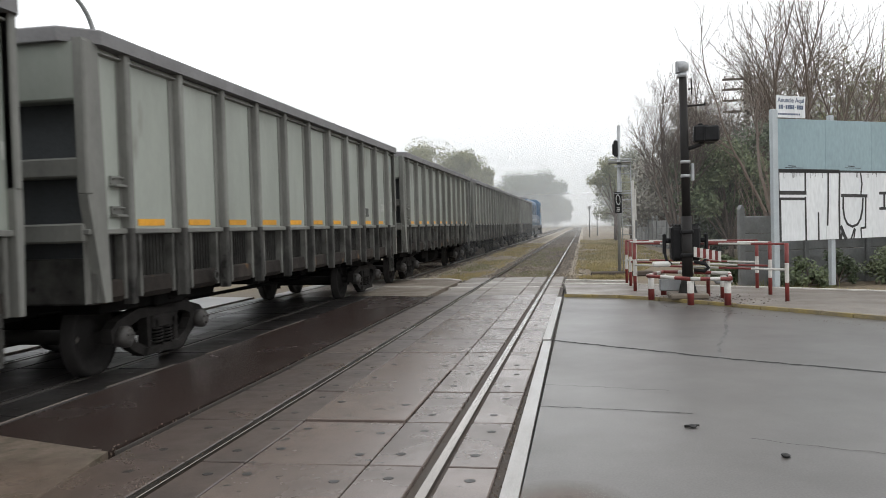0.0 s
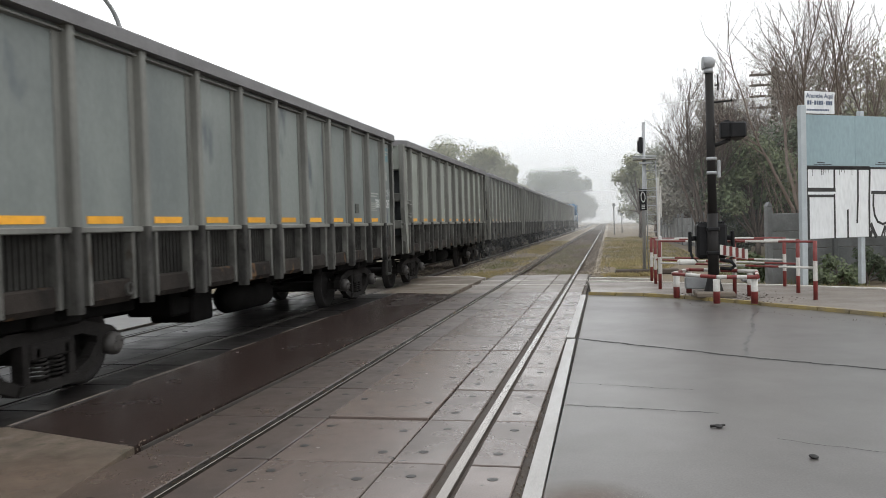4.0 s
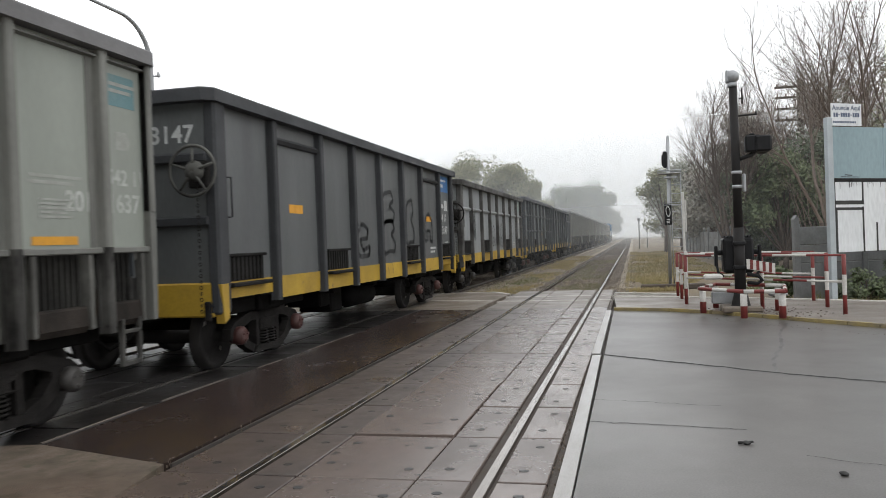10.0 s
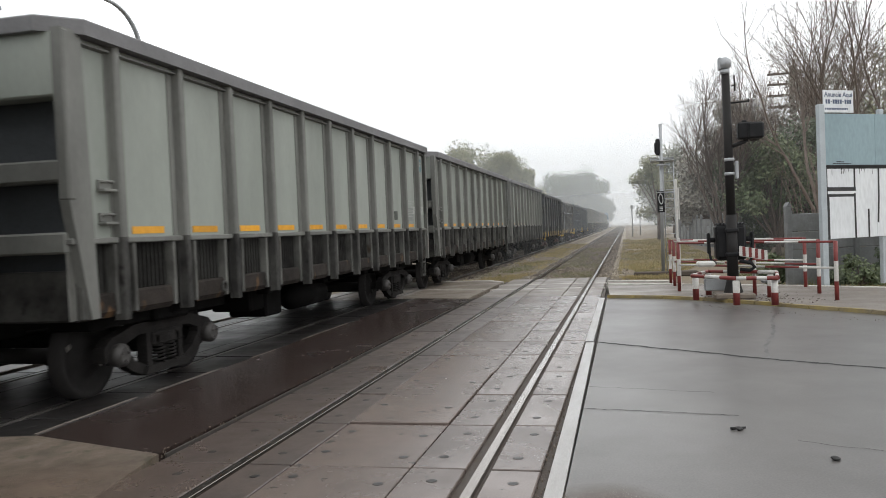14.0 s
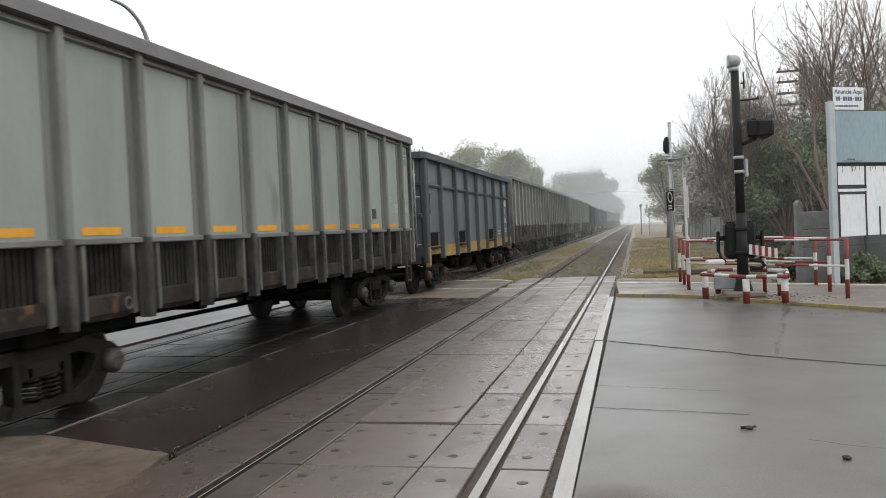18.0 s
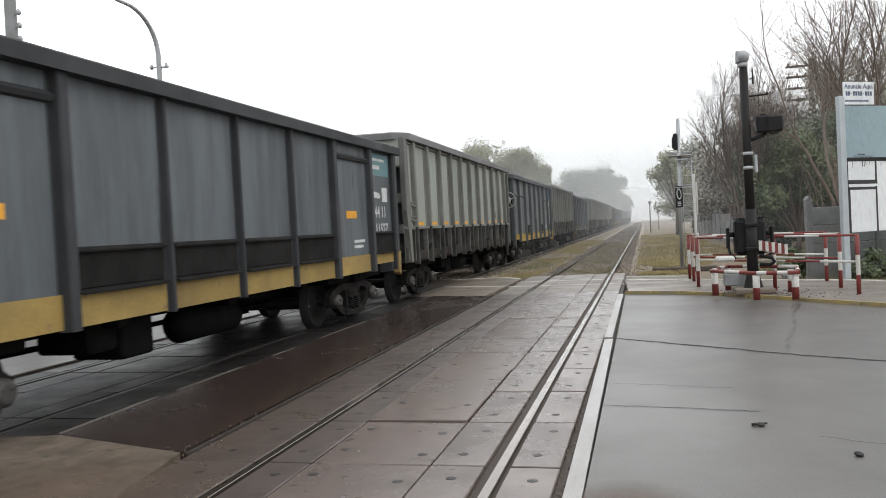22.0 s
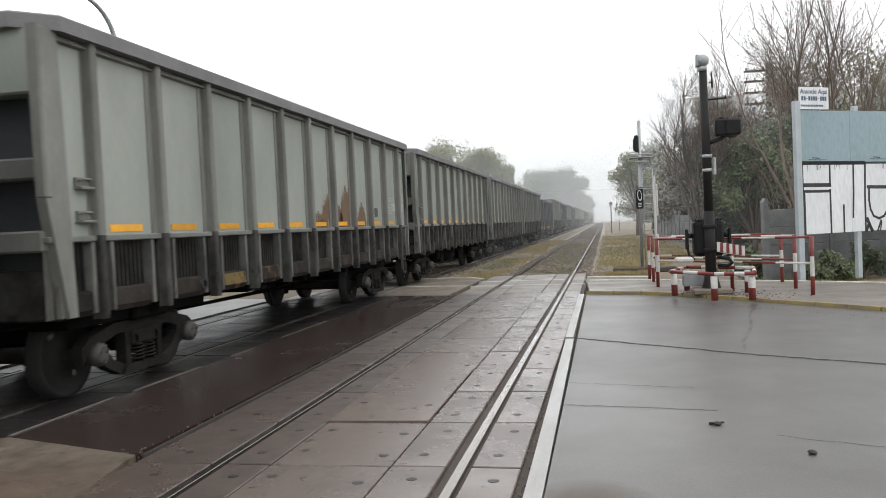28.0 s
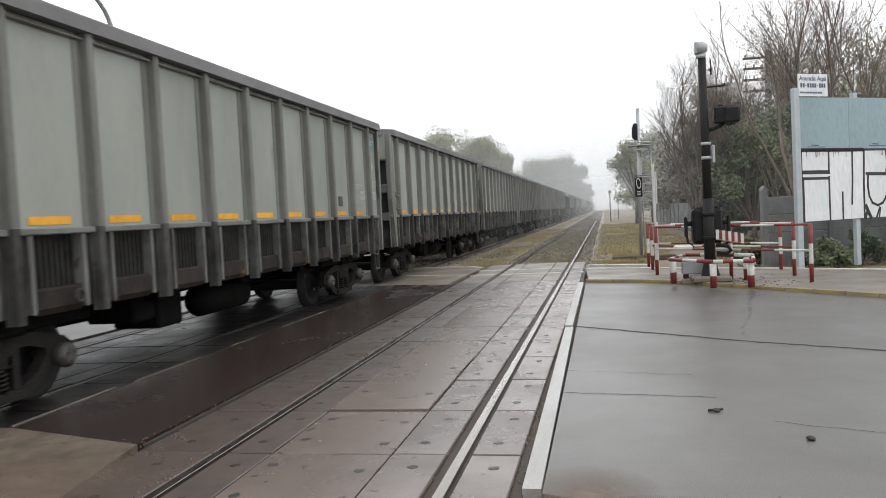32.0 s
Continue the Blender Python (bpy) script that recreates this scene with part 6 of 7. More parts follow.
# pedestrian fences
fences = (("red and white pipe fence with three posts", [(2.94, 18.09), (4.28, 16.73), (5.48, 15.52)], 0), ("red and white pipe fence beside the signal", [(2.93, 19.56), (5.48, 16.86)], 1), ("red and white pipe fence behind the signal", [(2.9, 20.7), (5.55, 18.43)], 0))
for lab, posts, first in fences:
    fence = empty("pipe_fence", lab, "fence", "red and white pedestrian fences")
    for x, y in posts:
        banded_tube("post", (x, y, 0.03), (x, y, 0.03 + 1.08), 0.037, fence, 3, 0)
    for z in (0.57, 1.04):
        a, b = posts[0], posts[-1]
        banded_tube("rail", (*a, Z0 + z), (*b, Z0 + z), 0.021, fence, 5, first if z > 1 else 1 - first)
fence = empty("pipe_fence", "end of a red and white pipe rail", "fence", "red and white pedestrian fences")
for x, y in ((8.25, 15.9), (9.4, 14.9)):
    banded_tube("post", (x, y, 0.03), (x, y, 0.45), 0.05, fence, 2, 1)
banded_tube("rail", (8.2, 15.94, 0.42), (9.4, 14.9, 0.42), 0.1, fence, 2, 0)

# white raised boom and grey signal post with ladder beyond
boom = empty("barrier_boom", "slim white raised boom post beside the fence", "barrier")
bm = bmesh.new()
rbox(bm, 2.93, 3.0, 18.2, 18.26, 0.0, 1.2, 0.01)
rbox(bm, 2.92, 2.97, 18.2, 18.26, 1.2, 2.48, 0.01)
rbox(bm, 2.975, 3.01, 18.21, 18.25, 1.6, 2.3, 0.01)
part("boom", bm, BARRIER_WHITE, boom)
post = empty("railway_signal", "slim grey railway signal post with ladder and number plate", "signal")
post.location = (2.93, 25.6, -0.1)
bm = bmesh.new()
tube(bm, (0, 0, 0), (0.06, 0, 4.65), 0.055, 0.05, 12)
part("mast", bm, GREY_STEEL, post)
bm = bmesh.new()
rbox(bm, -0.1, 0.02, -0.12, 0.1, 3.7, 4.2, 0.03)
rbox(bm, -0.14, -0.06, -0.05, 0.05, 3.75, 4.1, 0.02)
part("signal_head", bm, SIGNAL_BLACK, post)
bm = bmesh.new()
rbox(bm, -0.28, 0.42, -0.25, 0.3, 3.5, 3.53, 0.01)
path_tube(bm, [(-0.28, -0.25, 3.6), (0.42, -0.25, 3.6), (0.42, 0.3, 3.6), (-0.28, 0.3, 3.6)], 0.015)
rbox(bm, -0.1, 0.3, -0.2, -0.12, 3.36, 3.42, 0.01)
part("platform", bm, GREY_STEEL, post)
bm = bmesh.new()
for dx in (0.12, 0.42):
    tube(bm, (dx, 0, 0.0), (dx - 0.02, 0, 3.5), 0.014, seg=6)
for k in range(12):
    tube(bm, (0.11, 0, 0.2 + 0.27 * k), (0.42, 0, 0.2 + 0.27 * k), 0.01, seg=6)
ring(bm, (0.2, -0.1, 2.55), 2, 0.3, 0.012, 14, 4)
part("ladder", bm, GREY_STEEL, post)
bm = bmesh.new()
rbox(bm, -0.11, 0.11, -0.09, -0.06, 1.95, 2.6, 0.01)
part("number_plate", bm, SIGNAL_BLACK, post, "black plate with white marks")
bm = bmesh.new()
for k in range(20):
    a, b = 2 * math.pi * k / 20, 2 * math.pi * (k + 1) / 20
    box(bm, -0.012 + 0.06 * math.cos((a + b) / 2), 0.012 + 0.06 * math.cos((a + b) / 2), -0.094, -0.09, 2.36 + 0.15 * math.sin(a) - 0.02, 2.36 + 0.15 * math.sin(a) + 0.02)
for k in range(3):
    box(bm, -0.05, 0.05, -0.094, -0.09, 2.0 + 0.05 * k, 2.025 + 0.05 * k)
part("painted_mark", bm, STENCIL, post, kind="stuff")

# two small far signals
for x, y, h, lab in ((0.35 + 2.2, 95, 3.4, "far slim track marker post"), (3.6, 105, 2.4, "far round marker on a post")):
    mk = empty("track_marker", lab, "marker", "far track markers")
    mk.location = (x, y, -0.12)
    bm = bmesh.new()
    tube(bm, (0, 0, 0), (0, 0, h), 0.06, seg=8)
    part("post", bm, BOARD_BACK, mk)
    bm = bmesh.new()
    lathe(bm, [(-0.03, 0.02), (-0.03, 0.2), (0.03, 0.2), (0.03, 0.02)], (0, 0, h), 1, 14)
    part("disc", bm, BOARD_BACK, mk)

# relay cabinet far left of the line
bm = bmesh.new()
rbox(bm, -9.2, -8.2, 118, 119, -0.12, 3.4, 0.04)
rbox(bm, -9.4, -8.0, 117.8, 119.2, 3.4, 3.55, 0.03)
thing("relay_hut", bm, BOARD_POST, "small pale trackside hut far along the line", "hut")

# ---- hoarding ----
B0, B1 = Vector((6.0, 18.65, 0)), Vector((8.95, 20.55, 0))
bd = (B1 - B0).normalized()
BM = Matrix(((bd.x, -bd.y, 0, B0.x), (bd.y, bd.x, 0, B0.y), (0, 0, 1, 0), (0, 0, 0, 1)))   # x along the board, -y is its face
hoarding = empty("hoarding", "blue-grey and white roadside hoarding painted with black block letters", "hoarding")
hoarding.matrix_world = BM
for k in range(5):
    bm = bmesh.new()
    x0 = 0.06 + k * 1.45
    rbox(bm, x0, x0 + 1.447, 0.0, 0.03, 2.6, 3.74, 0.004)
    part("upper_sheet", bm, BOARD_BLUE, hoarding)
    bm = bmesh.new()
    rbox(bm, x0, x0 + 1.447, 0.0, 0.03, 1.05, 2.6, 0.004)
    part("lower_sheet", bm, BOARD_WHITE, hoarding, "white painted lower sheet")
for k, (x, top) in enumerate(((-0.1, 3.93), (1.7, 3.86), (4.1, 3.86), (6.4, 3.86))):
    bm = bmesh.new()
    y0 = -0.05 if k == 0 else 0.04
    rbox(bm, x, x + (0.16 if k == 0 else 0.13), y0, y0 + 0.1, 0, top, 0.008)
    part("post", bm, BOARD_POST, hoarding)
for z in (1.3, 2.3, 3.4):
    bm = bmesh.new()
    rbox(bm, 0, 7.2, 0.03, 0.07, z, z + 0.08, 0.005)
    part("wale", bm, BOARD_POST, hoarding)
bm = bmesh.new()


def ink(pts, w=0.055):
    for (xa, za), (xb, zb) in zip(pts, pts[1:]):
        d = Vector((xb - xa, zb - za)).normalized()
        n = Vector((-d.y, d.x)) * w / 2
        e = d * w * 0.4
        bm.faces.new([bm.verts.new((p.x, -0.003, p.y)) for p in (Vector((xa, za)) - e + n, Vector((xa, za)) - e - n, Vector((xb, zb)) + e - n, Vector((xb, zb)) + e + n)])


ink([(0.1, 1.06), (0.1, 2.6), (7.2, 2.54)], 0.05)
ink([(0.1, 2.6), (1.9, 2.585)], 0.085)
ink([(0.14, 1.06), (0.14, 1.95)], 0.05)
ink([(0.1, 2.12), (0.88, 2.11)], 0.085)
ink([(0.1, 1.985), (0.88, 1.975)], 0.06)
ink([(0.885, 2.56), (0.88, 2.1)], 0.05)
ink([(0.88, 2.0), (0.885, 1.06)], 0.05)
ink([(1.265, 1.06), (1.265, 1.65)], 0.05)
ink([(1.58, 2.55), (1.57, 1.9), (1.54, 1.38)], 0.05)
ink([(1.935, 2.56), (1.91, 1.8), (1.91, 1.06)], 0.055)
ink([(1.94, 1.06), (2.0, 1.22)], 0.07)
ink([(1.96, 1.32), (2.05, 1.14), (2.1, 1.06)], 0.09)
ink([(2.6, 2.54), (2.64, 2.3), (2.6, 2.08)], 0.045)
ink([(2.0, 2.04), (2.78, 2.02)], 0.075)
ink([(2.755, 2.02), (2.735, 1.29), (2.6, 1.28)], 0.05)
ink([(2.04, 2.0), (2.03, 1.75), (2.07, 1.53), (2.16, 1.38), (2.32, 1.32), (2.48, 1.37), (2.58, 1.5), (2.64, 1.7), (2.66, 1.96)], 0.055)
ink([(2.28, 1.06), (2.38, 1.27)], 0.05)
ink([(2.4, 1.25), (2.36, 1.06)], 0.04)
ink([(2.59, 1.26), (2.6, 1.06)], 0.045)
ink([(3.22, 2.08), (3.5, 2.08)], 0.065)
ink([(3.36, 2.08), (3.36, 1.72)], 0.065)
ink([(3.22, 1.72), (3.5, 1.72)], 0.065)
ink([(4.0, 2.5), (4.0, 1.3), (4.6, 1.3)], 0.05)
ink([(5.0, 2.5), (5.0, 1.3), (5.6, 1.3), (5.6, 2.5)], 0.05)
for x, z in ((0.3, 2.67), (2.1, 2.67)):
    ink([(x, z), (x + 0.5, z - 0.01)], 0.014)
    ink([(x + 0.1, z + 0.04), (x + 0.3, z + 0.03)], 0.02)
random.seed(77)
for k in range(26):
    x = random.uniform(0.1, 5.5)
    ink([(x, 2.58), (x + 0.004, 2.58 - random.uniform(0.04, 0.16))], 0.012)
part("painted_letters", bm, BLACK_MARK, hoarding, "black painted outlines of block letters")
notice = empty("notice_board", "small white advertising notice on top of the hoarding", "sign")
notice.matrix_world = BM @ Matrix.Translation((0.06, -0.02, 3.76))
bm = bmesh.new()
rbox(bm, 0, 0.84, 0, 0.025, 0.0, 0.48, 0.006)
part("board", bm, BOARD_WHITE, notice)
part("lettering", text_mesh("Anuncie Aqui", 0.142, SIGN_BLUE_TEXT, 0.001), None, notice, "blue lettering", Matrix.Translation((0.025, -0.004, 0.34)) @ FACE_Y)
bm = bmesh.new()
for k in range(11):
    if k not in (2, 7):
        box(bm, 0.06 + k * 0.066, 0.11 + k * 0.066, -0.003, 0, 0.19, 0.28)
    else:
        box(bm, 0.065 + k * 0.066, 0.1 + k * 0.066, -0.003, 0, 0.225, 0.245)
for k in range(14):
    box(bm, 0.04 + k * 0.046, 0.075 + k * 0.046, -0.003, 0, 0.06, 0.1)
part("unreadable_line", bm, SIGN_BLUE_TEXT, notice, kind="stuff")
for x in (0.1, 0.6):
    bm = bmesh.new()
    rbox(bm, x, x + 0.03, 0.025, 0.05, -0.15, 0.4, 0.004)
    part("bracket", bm, BOARD_POST, notice)

# ---- precast fence ----
random.seed(41)


def precast_fence(label, pts, h, step):
    f = empty("concrete_fence", label, "fence", "precast concrete fences")
    for (xa, ya), (xb, yb) in zip(pts, pts[1:]):
        L = Vector((xb - xa, yb - ya)).length
        n = max(1, round(L / step))
        ang = math.atan2(yb - ya, xb - xa)
        for k in range(n + 1):
            p = Vector((xa, ya)).lerp(Vector((xb, yb)), k / n)
            mm = Matrix.Translation((p.x, p.y, -0.12)) @ Matrix.Rotation(ang, 4, "Z")
            bm = bmesh.new()
            rbox(bm, -0.07, 0.07, -0.07, 0.07, 0, h + 0.18, 0.015)
            prism(bm, [(-0.07, h + 0.18), (0.07, h + 0.18), (0.0, h + 0.28)], 1, -0.07, 0.07)
            part("post", bm, FENCE_CONCRETE, f, m=mm)
            if k < n:
                for j in range(4):
                    bm = bmesh.new()
                    z = h * j / 4
                    rbox(bm, 0.07, L / n - 0.07, -0.025, 0.025, z + 0.006, z + h / 4 - 0.002, 0.012)
                    part("slab", bm, FENCE_CONCRETE, f, m=mm)
    return f


precast_fence("weathered grey precast concrete fence behind the hoarding", [(5.66, 20.75), (9.0, 22.2), (15, 24.5)], 1.75, 2.0)
precast_fence("grey precast concrete fence along the railway land", [(8.2, 40), (6.4, 52), (6.1, 70)], 1.7, 2.5)
bm = bmesh.new()
rbox(bm, 5.72, 5.8, 20.9, 21.6, 0.4, 1.7, 0.01)
thing("fence_gate", bm, FENCE_CONCRETE, "grey sheet closing the fence corner", "gate")

# ---- street lamp and utility poles ----
lamp = empty("street_lamp", "tall curved street lamp behind the train", "street lamp")
lamp.location = (-12, 21.5, -0.1)
bm = bmesh.new()
arc = [(0, 0, 0), (0, 0, 4.0), (0, 0, 7.25)]
for k in range(1, 10):
    a = math.pi / 2 * k / 9
    arc.append((-0.15 * (1 - math.cos(a)), -1.3 * (1 - math.cos(a)), 7.25 + 1.3 * math.sin(a)))
arc.append((-0.2, -2.6, 8.6))
sweep(bm, arc, [0.08 - 0.003 * i for i in range(len(arc))], 10)
part("pole", bm, GREY_STEEL, lamp)
bm = bmesh.new()
rbox(bm, -0.35, -0.05, -3.2, -2.55, 8.52, 8.68, 0.06)
part("lamp_head", bm, GREY_STEEL, lamp)
bm = bmesh.new()
tube(bm, (-0.28, -0.06, 6.95), (0.28, 0.06, 6.95), 0.025, seg=6)
for x in (-0.25, 0.25):
    lathe(bm, [(6.9, 0.03), (6.95, 0.05), (7.05, 0.03)], (x, 0, 0), 2, 8)
part("cross_arm", bm, GREY_STEEL, lamp)
upole = empty("utility_pole", "grey concrete utility pole with insulators", "utility pole")
upole.location = (-12.0, 15.7, -0.1)
bm = bmesh.new()
tube(bm, (0, 0, 0), (0, 0, 8.2), 0.17, 0.12, 12)
part("pole", bm, FENCE_CONCRETE, upole)
bm = bmesh.new()
for z in (6.2, 6.5, 6.8, 7.1):
    lathe(bm, [(-0.03, 0.02), (0, 0.05), (0.06, 0.05), (0.1, 0.025)], (0.22, 0, z), 2, 8)
    tube(bm, (0.1, 0, z), (0.22, 0, z), 0.015, seg=5)
part("insulators", bm, GREY_STEEL, upole)
tpole = empty("telegraph_pole", "weathered timber telegraph pole with cross-arms", "utility pole")
tpole.location = (11.35, 50, -0.1)
bm = bmesh.new()
tube(bm, (0, 0, 0), (0.14, 0, 10.3), 0.19, 0.14, 10)
part("pole", bm, WOOD_POLE, tpole)
for z in (9.8, 9.2, 8.55, 7.9):
    bm = bmesh.new()
    rbox(bm, -1.25, 1.3, -0.22, -0.12, z, z + 0.13, 0.01)
    for k in range(6):
        lathe(bm, [(z + 0.13, 0.03), (z + 0.2, 0.05), (z + 0.3, 0.03)], (-1.1 + 0.46 * k, -0.17, 0), 2, 6)
    part("cross_arm", bm, WOOD_POLE, tpole)

# ---- trees ----


def branch(bm, p, d, length, r, depth, rnd, angle, every, rise, bend):
    """One long tapering branch that curves as it climbs, with side branches and twigs."""
    n = max(3, int(length / every))
    step = length / n
    turn = Vector((rnd.uniform(-1, 1), rnd.uniform(-1, 1), 0)) * bend
    for i in range(n):
        d = (d + turn * 0.12 + Vector((rnd.uniform(-1, 1), rnd.uniform(-1, 1), rnd.uniform(-0.7, 0.7))) * 0.11 + Vector((0, 0, rise * 0.06))).normalized()
        q = p + d * step
        ra, rb = r * (1 - 0.85 * i / n), r * (1 - 0.85 * (i + 1) / n)
        tube(bm, p, q, ra, rb, 6 if ra > 0.05 else 4 if ra > 0.02 else 3, caps=False)
        p = q
        if depth > 0 and i >= n * 0.2:
            for _ in range(1 if rnd.random() < 0.75 else 2):
                side = Vector((rnd.uniform(-1, 1), rnd.uniform(-1, 1), rnd.uniform(-0.5, 0.7))).normalized()
                side = (side - d * side.dot(d)).normalized()
                left = length * (1 - i / n)
                branch(bm, p.copy(), d * math.cos(angle) + side * math.sin(angle), (0.2 * length + 0.4 * left) * rnd.uniform(0.5, 1.0), rb * 0.5 + 0.0035, depth - 1, rnd, angle, every * 0.75, rise, bend)


def branching_tree(x, y, seed, label, stems, length, r, fan, angle, every, rise=1.0, bend=0.4, depth=2, twig=BARK_TWIG, foot=0.3):
    """A leafless tree of several stems that rise from one foot."""
    rnd = random.Random(seed)
    tree = empty("bare_tree", label, "tree", "leafless trees beside the line")
    tree.location = (x, y, -0.12)
    trunk, crown = bmesh.new(), bmesh.new()
    for k in range(stems):
        a = fan[0] + (fan[1] - fan[0]) * (k + 0.5) / stems
        d = Vector((math.sin(a), rnd.uniform(-0.25, 0.25), math.cos(a))).normalized()
        p = Vector((foot * (k / max(1, stems - 1) - 0.5), rnd.uniform(-0.15, 0.15), 0))
        rs = r * rnd.uniform(0.75, 1.1)
        q = p + (d + Vector((0, 0, 1.2))).normalized() * length * 0.16
        tube(trunk, p, p.lerp(q, 0.15), rs * 1.5, rs * 1.15, 9)
        tube(trunk, p.lerp(q, 0.15), q, rs * 1.15, rs, 9)
        branch(crown, q, d, length * 0.84 * rnd.uniform(0.8, 1.05), rs, depth, rnd, angle, every, rise, bend)
    part("trunk", trunk, BARK_GREY, tree)
    part("crown", crown, twig, tree)
    return tree


branching_tree(6.1, 37, 3, "small leafless grey tree with several dark stems and a rounded crown", 8, 8.2, 0.08, (-0.3, 0.34), 0.58, 0.26, 0.7, 0.42, 3, BARK_GREY, 0.45)
branching_tree(9.5, 33, 7, "tall leafless tree with long arching red-brown limbs", 6, 12.0, 0.066, (-0.4, 0.2), 0.6, 0.38, 0.8, 0.5, 3, BARK_TWIG, 0.8)
branching_tree(11.6, 33.5, 12, "tall leafless tree with wide red-brown limbs", 6, 11.8, 0.065, (-0.25, 0.5), 0.6, 0.42, 0.8, 0.45, 3, BARK_TWIG, 0.8)
branching_tree(13.8, 36, 13, "tall leafless tree with wide red-brown limbs", 4, 11.5, 0.07, (-0.35, 0.4), 0.55, 0.4, 0.9, 0.4)
branching_tree(8.75, 31.5, 21, "thicket of upright red-brown shoots beside the hoarding", 16, 4.6, 0.022, (-0.14, 0.14), 0.3, 0.5, 1.2, 0.25, 1, BARK_TWIG, 1.3)
for k, (x, y, l) in enumerate(((7.9, 46, 8.8), (9.8, 47.5, 10), (12.2, 46, 11), (15.2, 47, 11.5))):
    branching_tree(x, y, 40 + k, "hazy leafless tree with dense fine twigs", 7, l, 0.09, (-0.4, 0.4), 0.7, 0.4, 0.9, 0.4, 2, BARK_TWIG, 0.8)


def leafy_tree(x, y, h, w, seed, label, leaf, count=3500, size=0.22, trunk_h=0.3, squash=1.0, group="leafy trees beside the line", clumps=16, bark=BARK_GREY):
    """A tapered trunk with limbs and a crown of many small leaves in uneven clumps with gaps."""
    rnd = random.Random(seed)
    tree = empty("tree", label, "tree", group)
    tree.location = (x, y, -0.12)
    bm = bmesh.new()
    tube(bm, (0, 0, 0), (0.05 * h * 0.2, 0, h * trunk_h), h * 0.022 + 0.03, h * 0.016 + 0.02, 9)
    centres = []
    for k in range(clumps):
        a = rnd.random() * 6.283
        z = rnd.random()
        rad = w * 0.5 * math.sqrt(rnd.random()) * (0.55 + 0.6 * math.sin(math.pi * min(1, 0.2 + z * 0.8)))
        c = Vector((rad * math.cos(a), rad * math.sin(a), h * (trunk_h * 0.8 + (0.93 - trunk_h * 0.8) * z)))
        centres.append((c, w * rnd.uniform(0.13, 0.24)))
        tube(bm, (0, 0, h * trunk_h * rnd.uniform(0.6, 1.0)), tuple(c), h * 0.01 + 0.01, 0.012, 5, caps=False)
    part("trunk", bm, bark, tree)
    vs, fs = [], []
    for k in range(count):
        c, rr = rnd.choice(centres)
        o = Vector((rnd.gauss(0, 1), rnd.gauss(0, 1), rnd.gauss(0, 0.75) * squash))
        o = o.normalized() * rr * (rnd.random() ** 0.45) * 1.25
        p = c + o
        u = Vector((rnd.uniform(-1, 1), rnd.uniform(-1, 1), rnd.uniform(-1, 1))).normalized()
        v = u.orthogonal().normalized()
        s = size * rnd.uniform(0.5, 1.2)
        b = len(vs)
        vs += [p - u * s * 0.5, p + v * s * 0.28, p + u * s * 0.5, p - v * s * 0.28]
        fs.append((b, b + 1, b + 2, b + 3))
    me = bpy.data.meshes.new("crown")
    me.from_pydata([tuple(v) for v in vs], [], fs)
    me.materials.append(leaf)
    part("crown", me, None, tree)
    return tree


# evergreens behind the signal
leafy_tree(8.2, 37, 5.0, 3.2, 51, "dense green evergreen tree behind the signal", LEAF_GREEN, 9000, 0.2, 0.12, clumps=22)
leafy_tree(6.9, 40, 4.6, 2.8, 52, "dense dark evergreen tree behind the signal", LEAF_DARK, 6000, 0.2, 0.12)
leafy_tree(10.0, 38, 6.0, 4.0, 53, "dark evergreen tree behind the hoarding", LEAF_DARK, 8000, 0.2, 0.15, clumps=20)
leafy_tree(7.4, 48, 8.5, 4.5, 54, "tall grey-brown tree in the mist", LEAF_HAZE, 7000, 0.25, 0.2)
leafy_tree(11.5, 47, 9.5, 6.0, 55, "tall grey-brown tree in the mist", LEAF_HAZE, 9000, 0.25, 0.2)
leafy_tree(15.5, 45, 9.5, 6.5, 56, "tall olive tree in the mist", LEAF_OLIVE, 9000, 0.25, 0.2)
leafy_tree(18.0, 38, 8.0, 6.0, 57, "dark green tree behind the hoarding", LEAF_DARK, 8000, 0.22, 0.2)
leafy_tree(7.8, 58, 8.0, 4.5, 58, "grey-brown tree beside the line in the mist", LEAF_HAZE, 6000, 0.26, 0.25)
leafy_tree(4.7, 74, 7.4, 4.0, 59, "pale green tree beside the line in the mist", LEAF_OLIVE, 4500, 0.24, 0.42)
leafy_tree(6.5, 80, 9.0, 5.0, 60, "grey-green tree beside the line in the mist", LEAF_GREY, 6000, 0.3, 0.25)
leafy_tree(7.5, 100, 9.5, 6.0, 61, "grey-green tree beside the line in the mist", LEAF_GREY, 5000, 0.35, 0.25)
leafy_tree(9.5, 130, 11, 8.0, 62, "grey-green tree beside the line in the mist", LEAF_GREY, 5000, 0.4, 0.25)
leafy_tree(8.6, 62, 8.0, 5.5, 63, "grey-brown tree deep in the mist", LEAF_HAZE, 6000, 0.3, 0.12)
leafy_tree(12.0, 66, 9.0, 6.5, 64, "grey-brown tree deep in the mist", LEAF_HAZE, 6000, 0.3, 0.12)
leafy_tree(16.5, 62, 10.0, 7.0, 65, "grey-green tree deep in the mist", LEAF_GREY, 6000, 0.3, 0.12)
leafy_tree(21.5, 58, 10.0, 7.0, 66, "olive tree deep in the mist", LEAF_OLIVE, 6000, 0.3, 0.12)
leafy_tree(10.8, 41, 11.0, 5.5, 67, "tall tree with a thin haze of pale buds", LEAF_GREY, 4500, 0.13, 0.3, clumps=26)
